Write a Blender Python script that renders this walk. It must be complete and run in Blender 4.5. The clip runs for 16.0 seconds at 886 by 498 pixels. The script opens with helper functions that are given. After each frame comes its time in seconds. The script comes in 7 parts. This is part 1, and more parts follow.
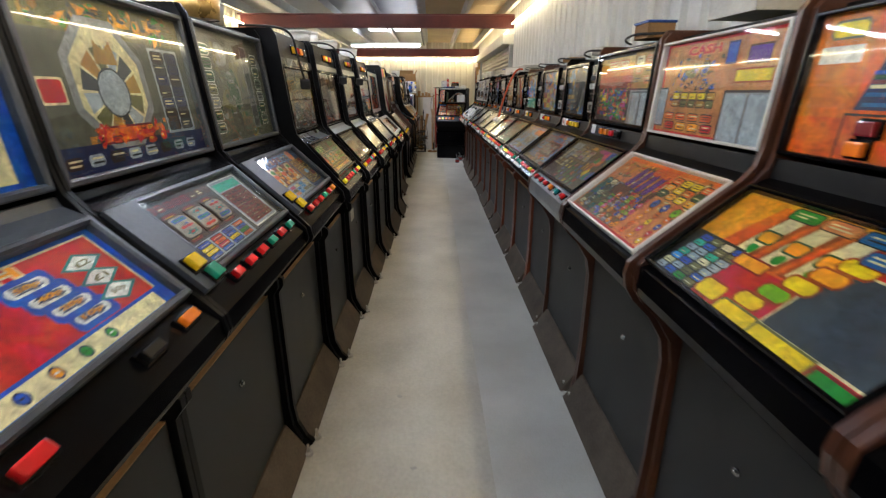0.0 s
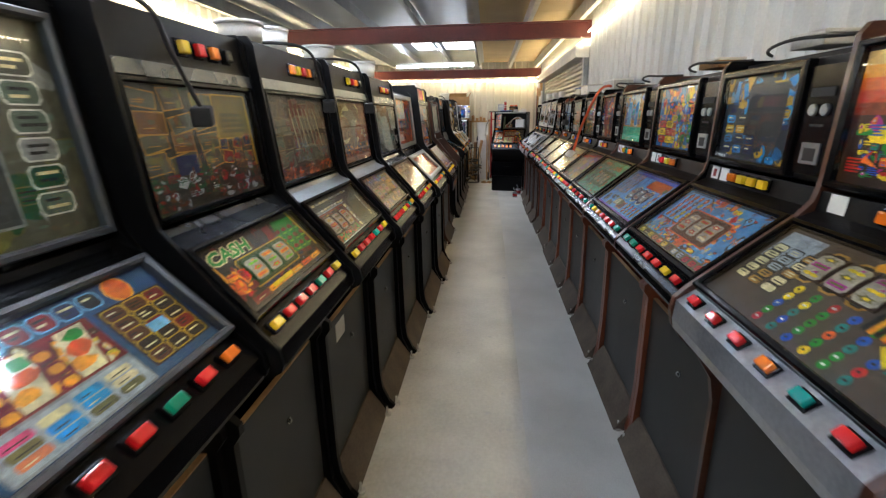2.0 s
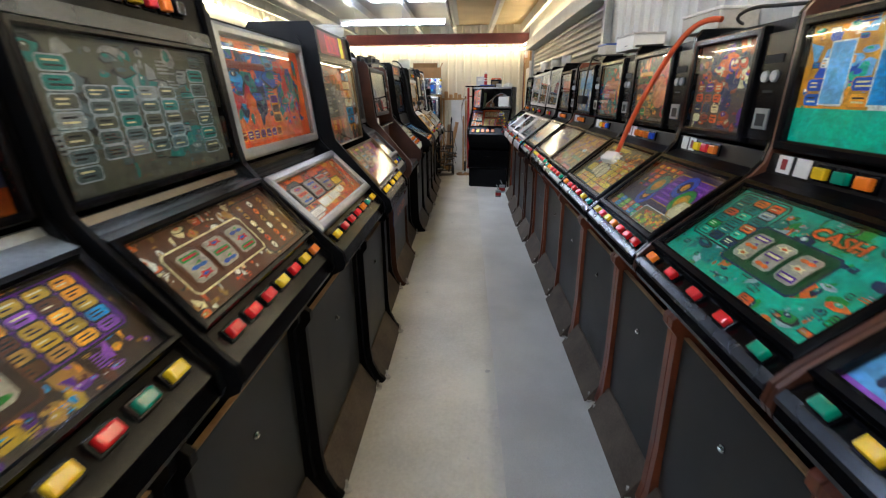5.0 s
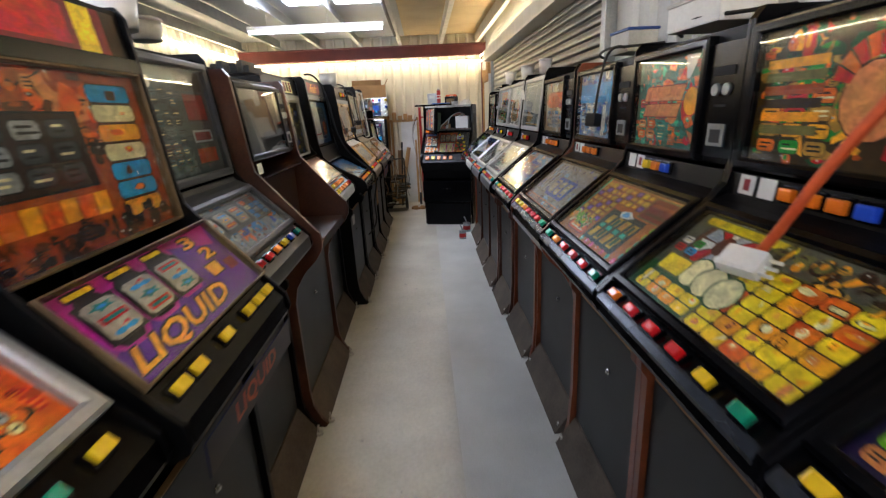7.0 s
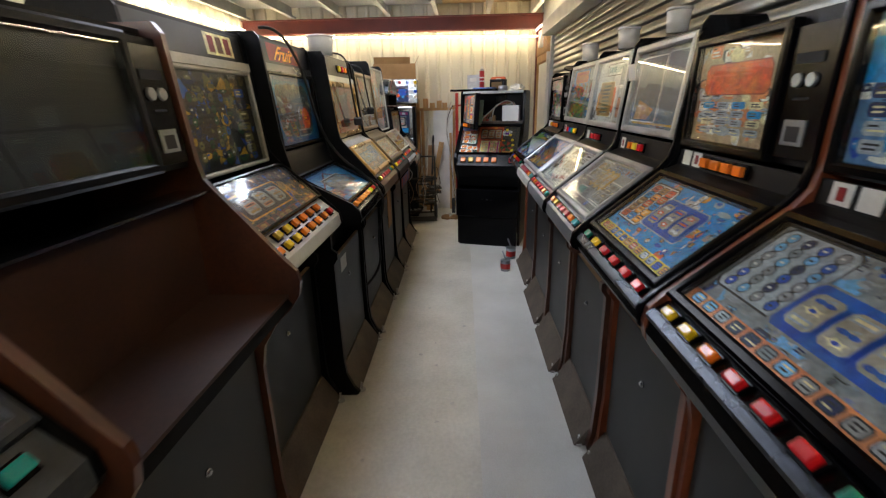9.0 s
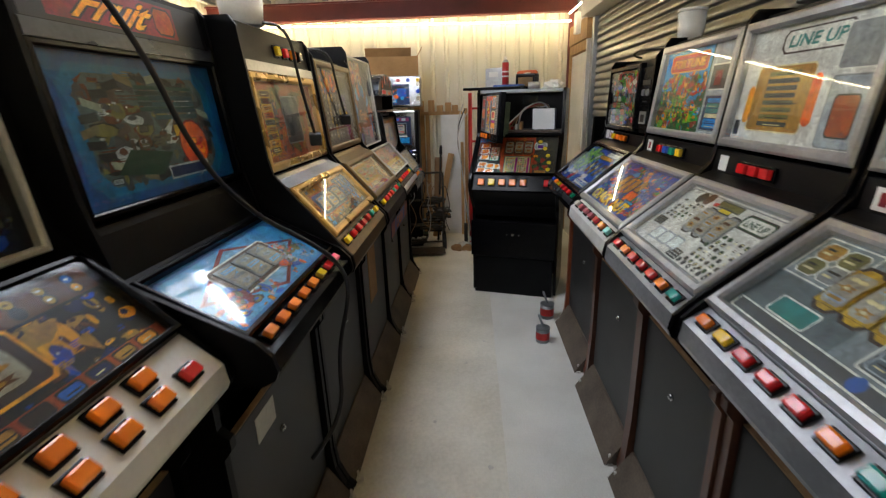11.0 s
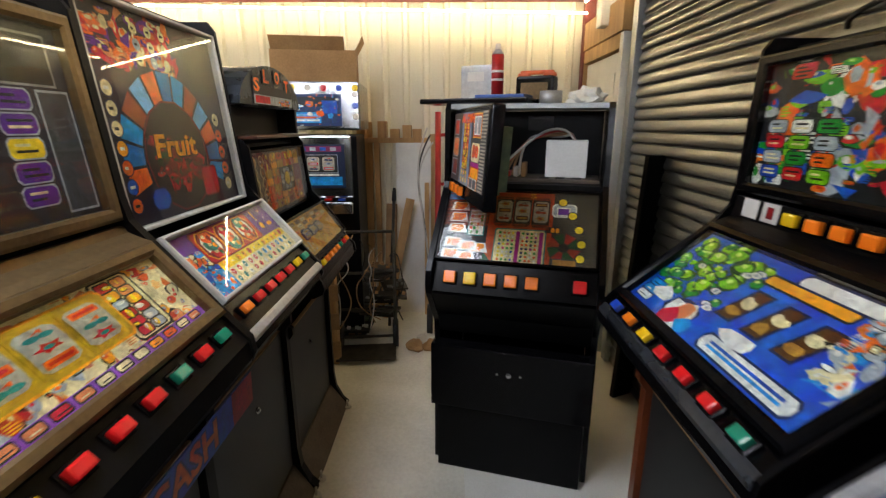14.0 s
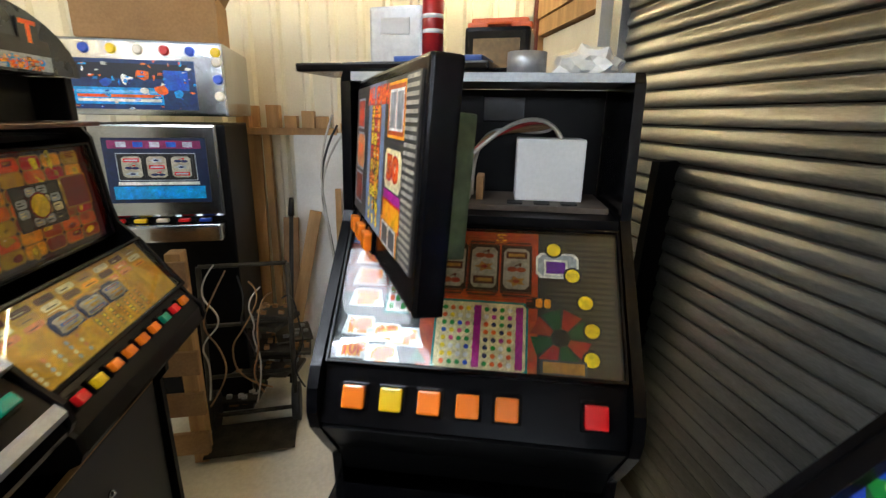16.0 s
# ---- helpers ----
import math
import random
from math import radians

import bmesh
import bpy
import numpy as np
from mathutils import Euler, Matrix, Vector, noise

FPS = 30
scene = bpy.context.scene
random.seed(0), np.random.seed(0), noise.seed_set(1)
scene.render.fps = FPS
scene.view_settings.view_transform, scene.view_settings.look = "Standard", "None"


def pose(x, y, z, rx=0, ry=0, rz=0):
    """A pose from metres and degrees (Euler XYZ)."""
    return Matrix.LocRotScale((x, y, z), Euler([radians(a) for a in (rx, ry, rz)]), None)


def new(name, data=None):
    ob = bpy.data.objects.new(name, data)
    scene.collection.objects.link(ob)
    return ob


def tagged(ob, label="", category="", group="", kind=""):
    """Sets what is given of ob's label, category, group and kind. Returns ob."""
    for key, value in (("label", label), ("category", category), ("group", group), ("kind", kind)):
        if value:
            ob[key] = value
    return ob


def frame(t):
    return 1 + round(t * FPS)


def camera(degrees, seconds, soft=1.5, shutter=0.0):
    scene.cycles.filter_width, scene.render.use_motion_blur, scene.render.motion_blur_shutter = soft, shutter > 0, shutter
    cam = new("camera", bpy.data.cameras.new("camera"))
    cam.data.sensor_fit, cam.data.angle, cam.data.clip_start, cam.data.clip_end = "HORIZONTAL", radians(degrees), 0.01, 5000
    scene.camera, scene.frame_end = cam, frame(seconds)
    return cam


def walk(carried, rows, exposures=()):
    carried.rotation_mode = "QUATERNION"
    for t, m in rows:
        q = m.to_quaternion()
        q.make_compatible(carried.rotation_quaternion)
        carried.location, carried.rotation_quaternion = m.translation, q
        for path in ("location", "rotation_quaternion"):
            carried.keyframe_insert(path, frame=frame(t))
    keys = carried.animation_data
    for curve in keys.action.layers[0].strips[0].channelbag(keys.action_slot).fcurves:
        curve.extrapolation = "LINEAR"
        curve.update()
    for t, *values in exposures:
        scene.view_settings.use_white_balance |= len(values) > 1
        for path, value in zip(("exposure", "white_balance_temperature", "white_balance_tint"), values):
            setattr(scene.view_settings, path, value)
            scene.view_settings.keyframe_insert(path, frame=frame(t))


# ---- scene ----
cam = camera(87.0, 16.0, soft=1.25, shutter=0.35)
METRES, EYE, TILT, LEAN, TURN = 11.0, 1.55, -18.5, 0.0, -1.26
ROWS = [
    (0.0, 0.0, 0.0, 0.0, 0.0, 0.0, -0.0),
    (0.5, -0.0023, 0.0352, 0.0118, 1.43, 0.04, -0.41),
    (1.0, 0.0029, 0.069, 0.02, 1.46, 1.5, -1.5),
    (1.5, 0.0063, 0.0984, 0.035, 6.64, 1.67, -2.16),
    (2.0, 0.0011, 0.1309, 0.0472, 6.64, 2.53, -1.32),
    (2.5, 0.0024, 0.1623, 0.0546, 6.63, 2.12, 0.29),
    (3.0, 0.0037, 0.1957, 0.0657, 6.57, 1.72, -2.16),
    (3.5, -0.0022, 0.2284, 0.0759, 5.59, 0.4, -2.33),
    (4.0, -0.0016, 0.2588, 0.0862, 5.1, 0.06, -1.29),
    (6.5, 0.0018, 0.4101, 0.1365, 1.67, 0.63, 0.28),
    (7.0, 0.0039, 0.447, 0.1507, -0.17, 2.21, 2.82),
    (7.5, 0.0079, 0.4823, 0.1634, 2.43, 3.44, -1.02),
    (8.0, 0.004, 0.5152, 0.1727, 2.33, 2.84, -0.49),
    (10.5, 0.0005, 0.6713, 0.2253, 5.58, -0.66, 0.17),
    (11.0, -0.0067, 0.6962, 0.2344, 4.79, 1.08, 0.07),
    (11.5, -0.0137, 0.7181, 0.2444, 2.31, 1.37, -0.06),
    (12.0, -0.0117, 0.7403, 0.2484, 2.46, 1.37, -0.16),
    (12.5, -0.0076, 0.768, 0.2593, 2.58, 2.23, -0.67),
    (13.0, -0.0107, 0.7973, 0.2696, 2.05, 3.77, 0.45),
    (13.5, -0.0099, 0.8283, 0.2795, -0.86, 3.87, 0.79),
    (14.0, -0.0045, 0.8581, 0.2877, 1.76, 3.84, -0.71),
    (14.5, -0.0102, 0.882, 0.2946, 3.02, 3.6, -1.26),
    (15.0, -0.0135, 0.9049, 0.3032, -5.31, 2.32, 1.37),
    (15.5, -0.0086, 0.9244, 0.3073, -6.52, 1.69, 1.22),
    (16.0, 0.0002, 0.9375, 0.314, -6.45, 2.5, 1.16),
]
walk(cam, [(t, pose(0, 0, EYE, TILT, LEAN, TURN) @ pose(METRES * x, METRES * y, METRES * z, 90 + pitch, roll, yaw)) for t, x, y, z, yaw, pitch, roll in ROWS],
     exposures=[(0.0, 0.78, 6300, 13), (2.5, 1.0, 5950, 12), (3.5, 1.1, 5750, 11), (7.0, 0.96, 6000, 16), (11.0, 0.74, 6400, 12), (13.5, 0.72, 6500, 15), (15.0, 1.08, 6250, 10), (16.0, 1.14, 6250, 10)])


# ---- world and light ----
world = bpy.data.worlds.new("world")
world.use_nodes = True
scene.world = world
world.node_tree.nodes["Background"].inputs[0].default_value = (0.6, 0.65, 0.7, 1)
world.node_tree.nodes["Background"].inputs[1].default_value = 0.15
TUBE_W, LED_W, SKY_W = 52.0, 34.0, 5.5


# ---- materials ----
def lin(hexa):
    out = []
    for i in (0, 2, 4):
        c = int(hexa[i:i + 2], 16) / 255
        out.append(c / 12.92 if c <= 0.04045 else ((c + 0.055) / 1.055) ** 2.4)
    return (*out, 1)


def shader(name):
    m = bpy.data.materials.new(name)
    m.use_nodes = True
    nt = m.node_tree
    return m, nt, nt.nodes["Principled BSDF"]


def surface(name, dark, light, scale=6.0, rough=(0.5, 0.7), metal=0.0, bump=0.1, stretch=(1, 1, 1), grain=90.0, coat=0.0, spec=0.5):
    """Two-scale noise between two colours, rough range, fine bump."""
    m, nt, b = shader(name)
    tc = nt.nodes.new("ShaderNodeTexCoord")
    mp = nt.nodes.new("ShaderNodeMapping")
    mp.inputs["Scale"].default_value = stretch
    info = nt.nodes.new("ShaderNodeObjectInfo")
    add = nt.nodes.new("ShaderNodeVectorMath")
    add.operation = "ADD"
    mul = nt.nodes.new("ShaderNodeMath")
    mul.operation = "MULTIPLY"
    mul.inputs[1].default_value = 37.0
    nt.links.new(info.outputs["Random"], mul.inputs[0])
    nt.links.new(tc.outputs["Object"], add.inputs[0])
    nt.links.new(mul.outputs[0], add.inputs[1])
    nt.links.new(add.outputs[0], mp.inputs["Vector"])
    n1 = nt.nodes.new("ShaderNodeTexNoise")
    n1.inputs["Scale"].default_value = scale
    n1.inputs["Detail"].default_value = 6
    n2 = nt.nodes.new("ShaderNodeTexNoise")
    n2.inputs["Scale"].default_value = grain
    n2.inputs["Detail"].default_value = 3
    nt.links.new(mp.outputs[0], n1.inputs["Vector"])
    nt.links.new(mp.outputs[0], n2.inputs["Vector"])
    mixf = nt.nodes.new("ShaderNodeMix")
    mixf.inputs["Factor"].default_value = 0.3
    nt.links.new(n1.outputs["Fac"], mixf.inputs["A"])
    nt.links.new(n2.outputs["Fac"], mixf.inputs["B"])
    ramp = nt.nodes.new("ShaderNodeValToRGB")
    ramp.color_ramp.elements[0].position, ramp.color_ramp.elements[1].position = 0.35, 0.65
    ramp.color_ramp.elements[0].color, ramp.color_ramp.elements[1].color = lin(dark), lin(light)
    nt.links.new(mixf.outputs["Result"], ramp.inputs[0])
    nt.links.new(ramp.outputs[0], b.inputs["Base Color"])
    mr = nt.nodes.new("ShaderNodeMapRange")
    mr.inputs["To Min"].default_value, mr.inputs["To Max"].default_value = rough
    nt.links.new(n1.outputs["Fac"], mr.inputs["Value"])
    nt.links.new(mr.outputs[0], b.inputs["Roughness"])
    b.inputs["Metallic"].default_value = metal
    b.inputs["Coat Weight"].default_value = coat
    b.inputs["Coat Roughness"].default_value = 0.1
    b.inputs["Specular IOR Level"].default_value = spec
    if bump:
        bp = nt.nodes.new("ShaderNodeBump")
        bp.inputs["Strength"].default_value = bump
        bp.inputs["Distance"].default_value = 0.004
        nt.links.new(n2.outputs["Fac"], bp.inputs["Height"])
        nt.links.new(bp.outputs[0], b.inputs["Normal"])
    return m


def glow(name, hexa, strength):
    m, nt, b = shader(name)
    b.inputs["Base Color"].default_value = lin(hexa)
    b.inputs["Emission Color"].default_value = lin(hexa)
    b.inputs["Emission Strength"].default_value = strength
    return m


def glass(name, rough=0.05, f0=0.032):
    m = bpy.data.materials.new(name)
    m.use_nodes = True
    nt = m.node_tree
    nt.nodes.clear()
    out = nt.nodes.new("ShaderNodeOutputMaterial")
    mix = nt.nodes.new("ShaderNodeMixShader")
    tr = nt.nodes.new("ShaderNodeBsdfTransparent")
    tr.inputs[0].default_value = (0.93, 0.95, 0.94, 1)
    gl = nt.nodes.new("ShaderNodeBsdfGlossy")
    gl.inputs["Roughness"].default_value = rough
    lw = nt.nodes.new("ShaderNodeLayerWeight")
    lw.inputs["Blend"].default_value = 0.5
    pw = nt.nodes.new("ShaderNodeMath")
    pw.operation = "POWER"
    pw.inputs[1].default_value = 5.0
    fm = nt.nodes.new("ShaderNodeMath")
    fm.operation = "MULTIPLY_ADD"
    fm.inputs[1].default_value, fm.inputs[2].default_value = 0.94, f0
    nt.links.new(lw.outputs["Facing"], pw.inputs[0])
    nt.links.new(pw.outputs[0], fm.inputs[0])
    nt.links.new(fm.outputs[0], mix.inputs[0])
    nt.links.new(tr.outputs[0], mix.inputs[1])
    nt.links.new(gl.outputs[0], mix.inputs[2])
    nt.links.new(mix.outputs[0], out.inputs[0])
    return m


M = dict(
    floor=surface("painted_concrete_floor", "b9b6a9", "d9d6ca", 2.2, (0.34, 0.6), bump=0.08, grain=60),
    lane=surface("lit_side_floor_paint", "bfbeb6", "dad9d2", 2.0, (0.36, 0.56), bump=0.05, grain=140),
    wall=surface("white_profiled_steel", "b9bcbb", "cfd1cf", 1.2, (0.35, 0.55), bump=0.03),
    backwall=surface("cream_profiled_steel", "cbc6b2", "dcd8c6", 0.9, (0.4, 0.6), bump=0.04),
    shutter=surface("streaky_galvanised_shutter", "777873", "a3a39c", 2.0, (0.26, 0.42), metal=0.75, bump=0.05, stretch=(1, 0.5, 3)),
    galv=surface("galvanised_steel", "84888a", "a9adae", 3, (0.3, 0.5), metal=0.8, bump=0.04),
    sheet=surface("ceiling_steel_sheet", "8e9296", "a8acb0", 1.0, (0.35, 0.55), metal=0.3, bump=0.03),
    board=surface("pale_ceiling_board", "a68f62", "c4ad7f", 1.4, (0.5, 0.8), bump=0.05),
    red_beam=surface("red_oxide_steel", "4c1c18", "6a2a24", 3, (0.45, 0.65), bump=0.08),
    black=surface("black_laminate", "060607", "0d0d0e", 5, (0.3, 0.46), bump=0.12, grain=220, spec=0.12),
    black_gloss=surface("black_gloss_plastic", "050506", "0c0c0e", 4, (0.13, 0.28), bump=0.05, spec=0.15),
    door=surface("charcoal_laminate_door", "191a1a", "262726", 4, (0.4, 0.58), bump=0.1, grain=240),
    trim=surface("dark_metal_trim", "33373c", "4a4f57", 6, (0.2, 0.34), metal=0.7, bump=0.03),
    wood=surface("dark_brown_veneer", "351a10", "57301b", 5, (0.28, 0.45), bump=0.05, stretch=(8, 1, 1), coat=0.25),
    redwood=surface("red_brown_veneer", "5a2812", "83401f", 5, (0.3, 0.45), bump=0.05, stretch=(8, 1, 1), coat=0.25),
    kick=surface("worn_brown_plinth", "463c32", "665a4d", 7, (0.5, 0.7), bump=0.1),
    silver=surface("silver_grey_plastic", "8d8f91", "b4b6b8", 5, (0.25, 0.4), metal=0.55, bump=0.03),
    chrome=surface("polished_metal", "a5a7a8", "c6c8c9", 4, (0.12, 0.25), metal=1.0, bump=0.0),
    greybezel=surface("slate_grey_plastic", "383c42", "4a4f56", 6, (0.32, 0.45), bump=0.08),
    gold=surface("brass_coloured_trim", "a88440", "d4ae6c", 6, (0.2, 0.36), metal=0.6, bump=0.04),
    bronze=surface("bronze_trim", "54432c", "78623f", 6, (0.28, 0.45), metal=0.5, bump=0.04),
    white=surface("white_plastic", "cfcfca", "e2e2de", 5, (0.3, 0.5), bump=0.04),
    dirtywhite=surface("dusty_white_plastic", "a9a79f", "c6c4bd", 8, (0.4, 0.6), bump=0.06),
    card=surface("brown_cardboard", "82613c", "a07b50", 4, (0.75, 0.9), bump=0.12),
    pine=surface("raw_pine", "9c774c", "c09a68", 4, (0.6, 0.8), bump=0.08, stretch=(6, 6, 0.5)),
    ply=surface("rough_plywood", "80603f", "a1805a", 6, (0.6, 0.8), bump=0.08),
    inside=surface("bare_brown_interior_board", "2f1a12", "46291c", 5, (0.55, 0.75), bump=0.06),
    dark=surface("dark_void_lining", "060606", "0c0c0c", 5, (0.6, 0.8), bump=0.0),
    rubber=surface("black_rubber", "0d0d0d", "171717", 8, (0.5, 0.7), bump=0.05),
    redpaint=surface("red_painted_steel", "8f1512", "b5221c", 6, (0.35, 0.5), bump=0.05),
    orangecord=surface("orange_cord", "b5451a", "d25a28", 10, (0.5, 0.6), bump=0.05),
    bluepl=surface("blue_plastic", "16336f", "24509b", 6, (0.35, 0.5), bump=0.04),
    orangepl=surface("orange_plastic", "c24a10", "e06a1c", 6, (0.35, 0.5), bump=0.04),
    greenpcb=surface("green_circuit_board", "3c4a35", "5b6a4c", 20, (0.4, 0.6), bump=0.1),
    oil=surface("junk_dark_metal", "27251f", "4b463c", 14, (0.4, 0.6), metal=0.5, bump=0.1),
    clear=glass("display_glass", 0.02, 0.028),
    dusty=glass("dusty_playfield_glass", 0.08, 0.030),
    tube=glow("fluorescent_tube", "e9f2ff", TUBE_W),
    led=glow("warm_led_strip", "ffe7b4", LED_W),
    sky=glow("daylit_translucent_sheet", "f4f8ff", SKY_W),
)
PRINT = {}


def ink(hexa):
    """Screen-printed colour: cloudy shading, fine flecks and a slight drift of hue."""
    if hexa not in PRINT:
        m, nt, b = shader("ink_" + hexa)
        tc = nt.nodes.new("ShaderNodeTexCoord")
        hsv = nt.nodes.new("ShaderNodeHueSaturation")
        hsv.inputs["Color"].default_value = lin(hexa)
        hsv.inputs["Saturation"].default_value = 1.22
        waves = []
        for sc, det, lo, hi in ((26, 3, 0.74, 1.34), (120, 4, 0.74, 1.28), (17, 2, 0.488, 0.512)):
            n = nt.nodes.new("ShaderNodeTexNoise")
            n.inputs["Scale"].default_value, n.inputs["Detail"].default_value, n.inputs["Distortion"].default_value = sc, det, 0.8
            nt.links.new(tc.outputs["Object"], n.inputs["Vector"])
            mr = nt.nodes.new("ShaderNodeMapRange")
            mr.inputs["From Min"].default_value, mr.inputs["From Max"].default_value = 0.3, 0.7
            mr.inputs["To Min"].default_value, mr.inputs["To Max"].default_value = lo, hi
            nt.links.new(n.outputs["Fac"], mr.inputs["Value"])
            waves.append(mr)
        mul = nt.nodes.new("ShaderNodeMath")
        mul.operation = "MULTIPLY"
        nt.links.new(waves[0].outputs[0], mul.inputs[0])
        nt.links.new(waves[1].outputs[0], mul.inputs[1])
        nt.links.new(mul.outputs[0], hsv.inputs["Value"])
        nt.links.new(waves[2].outputs[0], hsv.inputs["Hue"])
        nt.links.new(hsv.outputs[0], b.inputs["Base Color"])
        b.inputs["Roughness"].default_value = 0.42
        PRINT[hexa] = m
    return PRINT[hexa]


LENS = {}


def lens_mat(hexa):
    """Translucent moulded push-button cap."""
    if hexa not in LENS:
        m = surface("button_" + hexa, hexa, hexa, 30, (0.18, 0.3), bump=0.02, coat=0.3)
        LENS[hexa] = m
    return LENS[hexa]


C = dict(red="c8161c", dred="7d1216", orange="e8641a", amber="f6a424", yellow="f2d224", cream="e6dcb4", white="e8e8e2", grey="8d9092", dgrey="3b3e41",
         black="0c0c0d", blue="1f54b8", lblue="8fc0ea", navy="16224e", teal="0d7f78", green="2a8f3a", lime="7fc043", dgreen="1d4a2c", purple="5e2c8e", lilac="9a6cc0",
         magenta="b01c8c", pink="e07a9a", salmon="dc9a78", brown="5a3018", dbrown="2e1a10", tan="b08a58", gold="c09a3c", olive="6e6a44", mint="3cb896", steel="a8b0b8",
         sky="5aa0dc", rust="a04418", smoke="56564a", dusk="4a4038")


# ---- mesh helpers ----
def mesh_of(bm, name, mats):
    me = bpy.data.meshes.new(name)
    bm.to_mesh(me)
    bm.free()
    for m in (mats if isinstance(mats, (list, tuple)) else [mats]):
        me.materials.append(m)
    return me


def part(name, bm, mats, parent, label=""):
    ob = new(name, mesh_of(bm, name, mats) if isinstance(bm, bmesh.types.BMesh) else bm)
    ob.parent = parent
    if label:
        tagged(ob, label)
    return ob


def thing(name, m, label, category, group="", kind=""):
    ob = new(name)
    ob.empty_display_size = 0.1
    ob.matrix_world = m
    return tagged(ob, label, category, group, kind)


def solid(name, bm, mats, label="", category="", group="", kind="", m=None):
    ob = new(name, mesh_of(bm, name, mats))
    if m is not None:
        ob.matrix_world = m
    return tagged(ob, label, category, group, kind)


def box(bm, x0, x1, y0, y1, z0, z1, mi=0, bev=0.0, m=None):
    n0 = len(bm.faces)
    v = [bm.verts.new(p) for p in ((x0, y0, z0), (x1, y0, z0), (x1, y1, z0), (x0, y1, z0), (x0, y0, z1), (x1, y0, z1), (x1, y1, z1), (x0, y1, z1))]
    fs = [bm.faces.new([v[i] for i in q]) for q in ((3, 2, 1, 0), (4, 5, 6, 7), (0, 1, 5, 4), (1, 2, 6, 5), (2, 3, 7, 6), (3, 0, 4, 7))]
    for f in fs:
        f.material_index = mi
    if m is not None:
        bmesh.ops.transform(bm, matrix=m, verts=v)
    if bev:
        es = list({e for f in fs for e in f.edges})
        r = bmesh.ops.bevel(bm, geom=es, offset=bev, segments=2, affect="EDGES", profile=0.6)
        for f in r["faces"]:
            f.material_index = mi
    return bm


def prism(bm, pts, x0, x1, mi=0):
    """Extrudes a (y, z) outline from x0 to x1."""
    a = [bm.verts.new((x0, y, z)) for y, z in pts]
    b = [bm.verts.new((x1, y, z)) for y, z in pts]
    n = len(pts)
    fs = [bm.faces.new(a), bm.faces.new(b[::-1])]
    for i in range(n):
        fs.append(bm.faces.new((a[i], b[i], b[(i + 1) % n], a[(i + 1) % n])))
    for f in fs:
        f.material_index = mi
    bmesh.ops.recalc_face_normals(bm, faces=fs)
    return bm


def cyl(bm, p, q, r0, r1=None, n=12, mi=0, caps=True):
    p, q = Vector(p), Vector(q)
    r1 = r0 if r1 is None else r1
    d = (q - p).normalized()
    a = d.orthogonal().normalized()
    b = d.cross(a)
    ring = lambda o, r: [bm.verts.new(o + r * (math.cos(2 * math.pi * i / n) * a + math.sin(2 * math.pi * i / n) * b)) for i in range(n)]
    u, w = ring(p, r0), ring(q, r1)
    fs = [bm.faces.new((u[i], u[(i + 1) % n], w[(i + 1) % n], w[i])) for i in range(n)]
    for f in fs:
        f.smooth = True
    if caps:
        fs += [bm.faces.new(u[::-1]), bm.faces.new(w)]
    for f in fs:
        f.material_index = mi
    return bm


def cable(name, pts, r, mat, label, category="cable", parent=None):
    cu = bpy.data.curves.new(name, "CURVE")
    cu.dimensions, cu.bevel_depth, cu.bevel_resolution, cu.resolution_u = "3D", r, 2, 6
    sp = cu.splines.new("NURBS")
    sp.points.add(len(pts) - 1)
    for k, p in enumerate(pts):
        sp.points[k].co = (*p, 1)
    sp.use_endpoint_u, sp.order_u = True, 3
    cu.materials.append(mat)
    tmp = bpy.data.objects.new(name, cu)
    scene.collection.objects.link(tmp)
    me = bpy.data.meshes.new_from_object(tmp.evaluated_get(bpy.context.evaluated_depsgraph_get()))
    bpy.data.objects.remove(tmp)
    ob = new(name, me)
    if parent is not None:
        ob.parent = parent
        return tagged(ob, label)
    return tagged(ob, label, category)


GLYPHS = {}


def glyphs(text):
    """Flat letter faces of the built-in font, scaled into a unit box."""
    if text not in GLYPHS:
        cu = bpy.data.curves.new("letters", "FONT")
        cu.body, cu.resolution_u, cu.offset = text, 2, 0.028
        tmp = bpy.data.objects.new("letters", cu)
        scene.collection.objects.link(tmp)
        bpy.context.view_layer.update()
        me = bpy.data.meshes.new_from_object(tmp.evaluated_get(bpy.context.evaluated_depsgraph_get()))
        bpy.data.objects.remove(tmp)
        vs = [tuple(v.co[:2]) for v in me.vertices]
        x0, x1, y0, y1 = min(v[0] for v in vs), max(v[0] for v in vs), min(v[1] for v in vs), max(v[1] for v in vs)
        GLYPHS[text] = ([((x - x0) / (x1 - x0), (y - y0) / (y1 - y0)) for x, y in vs], [tuple(p.vertices) for p in me.polygons])
    return GLYPHS[text]


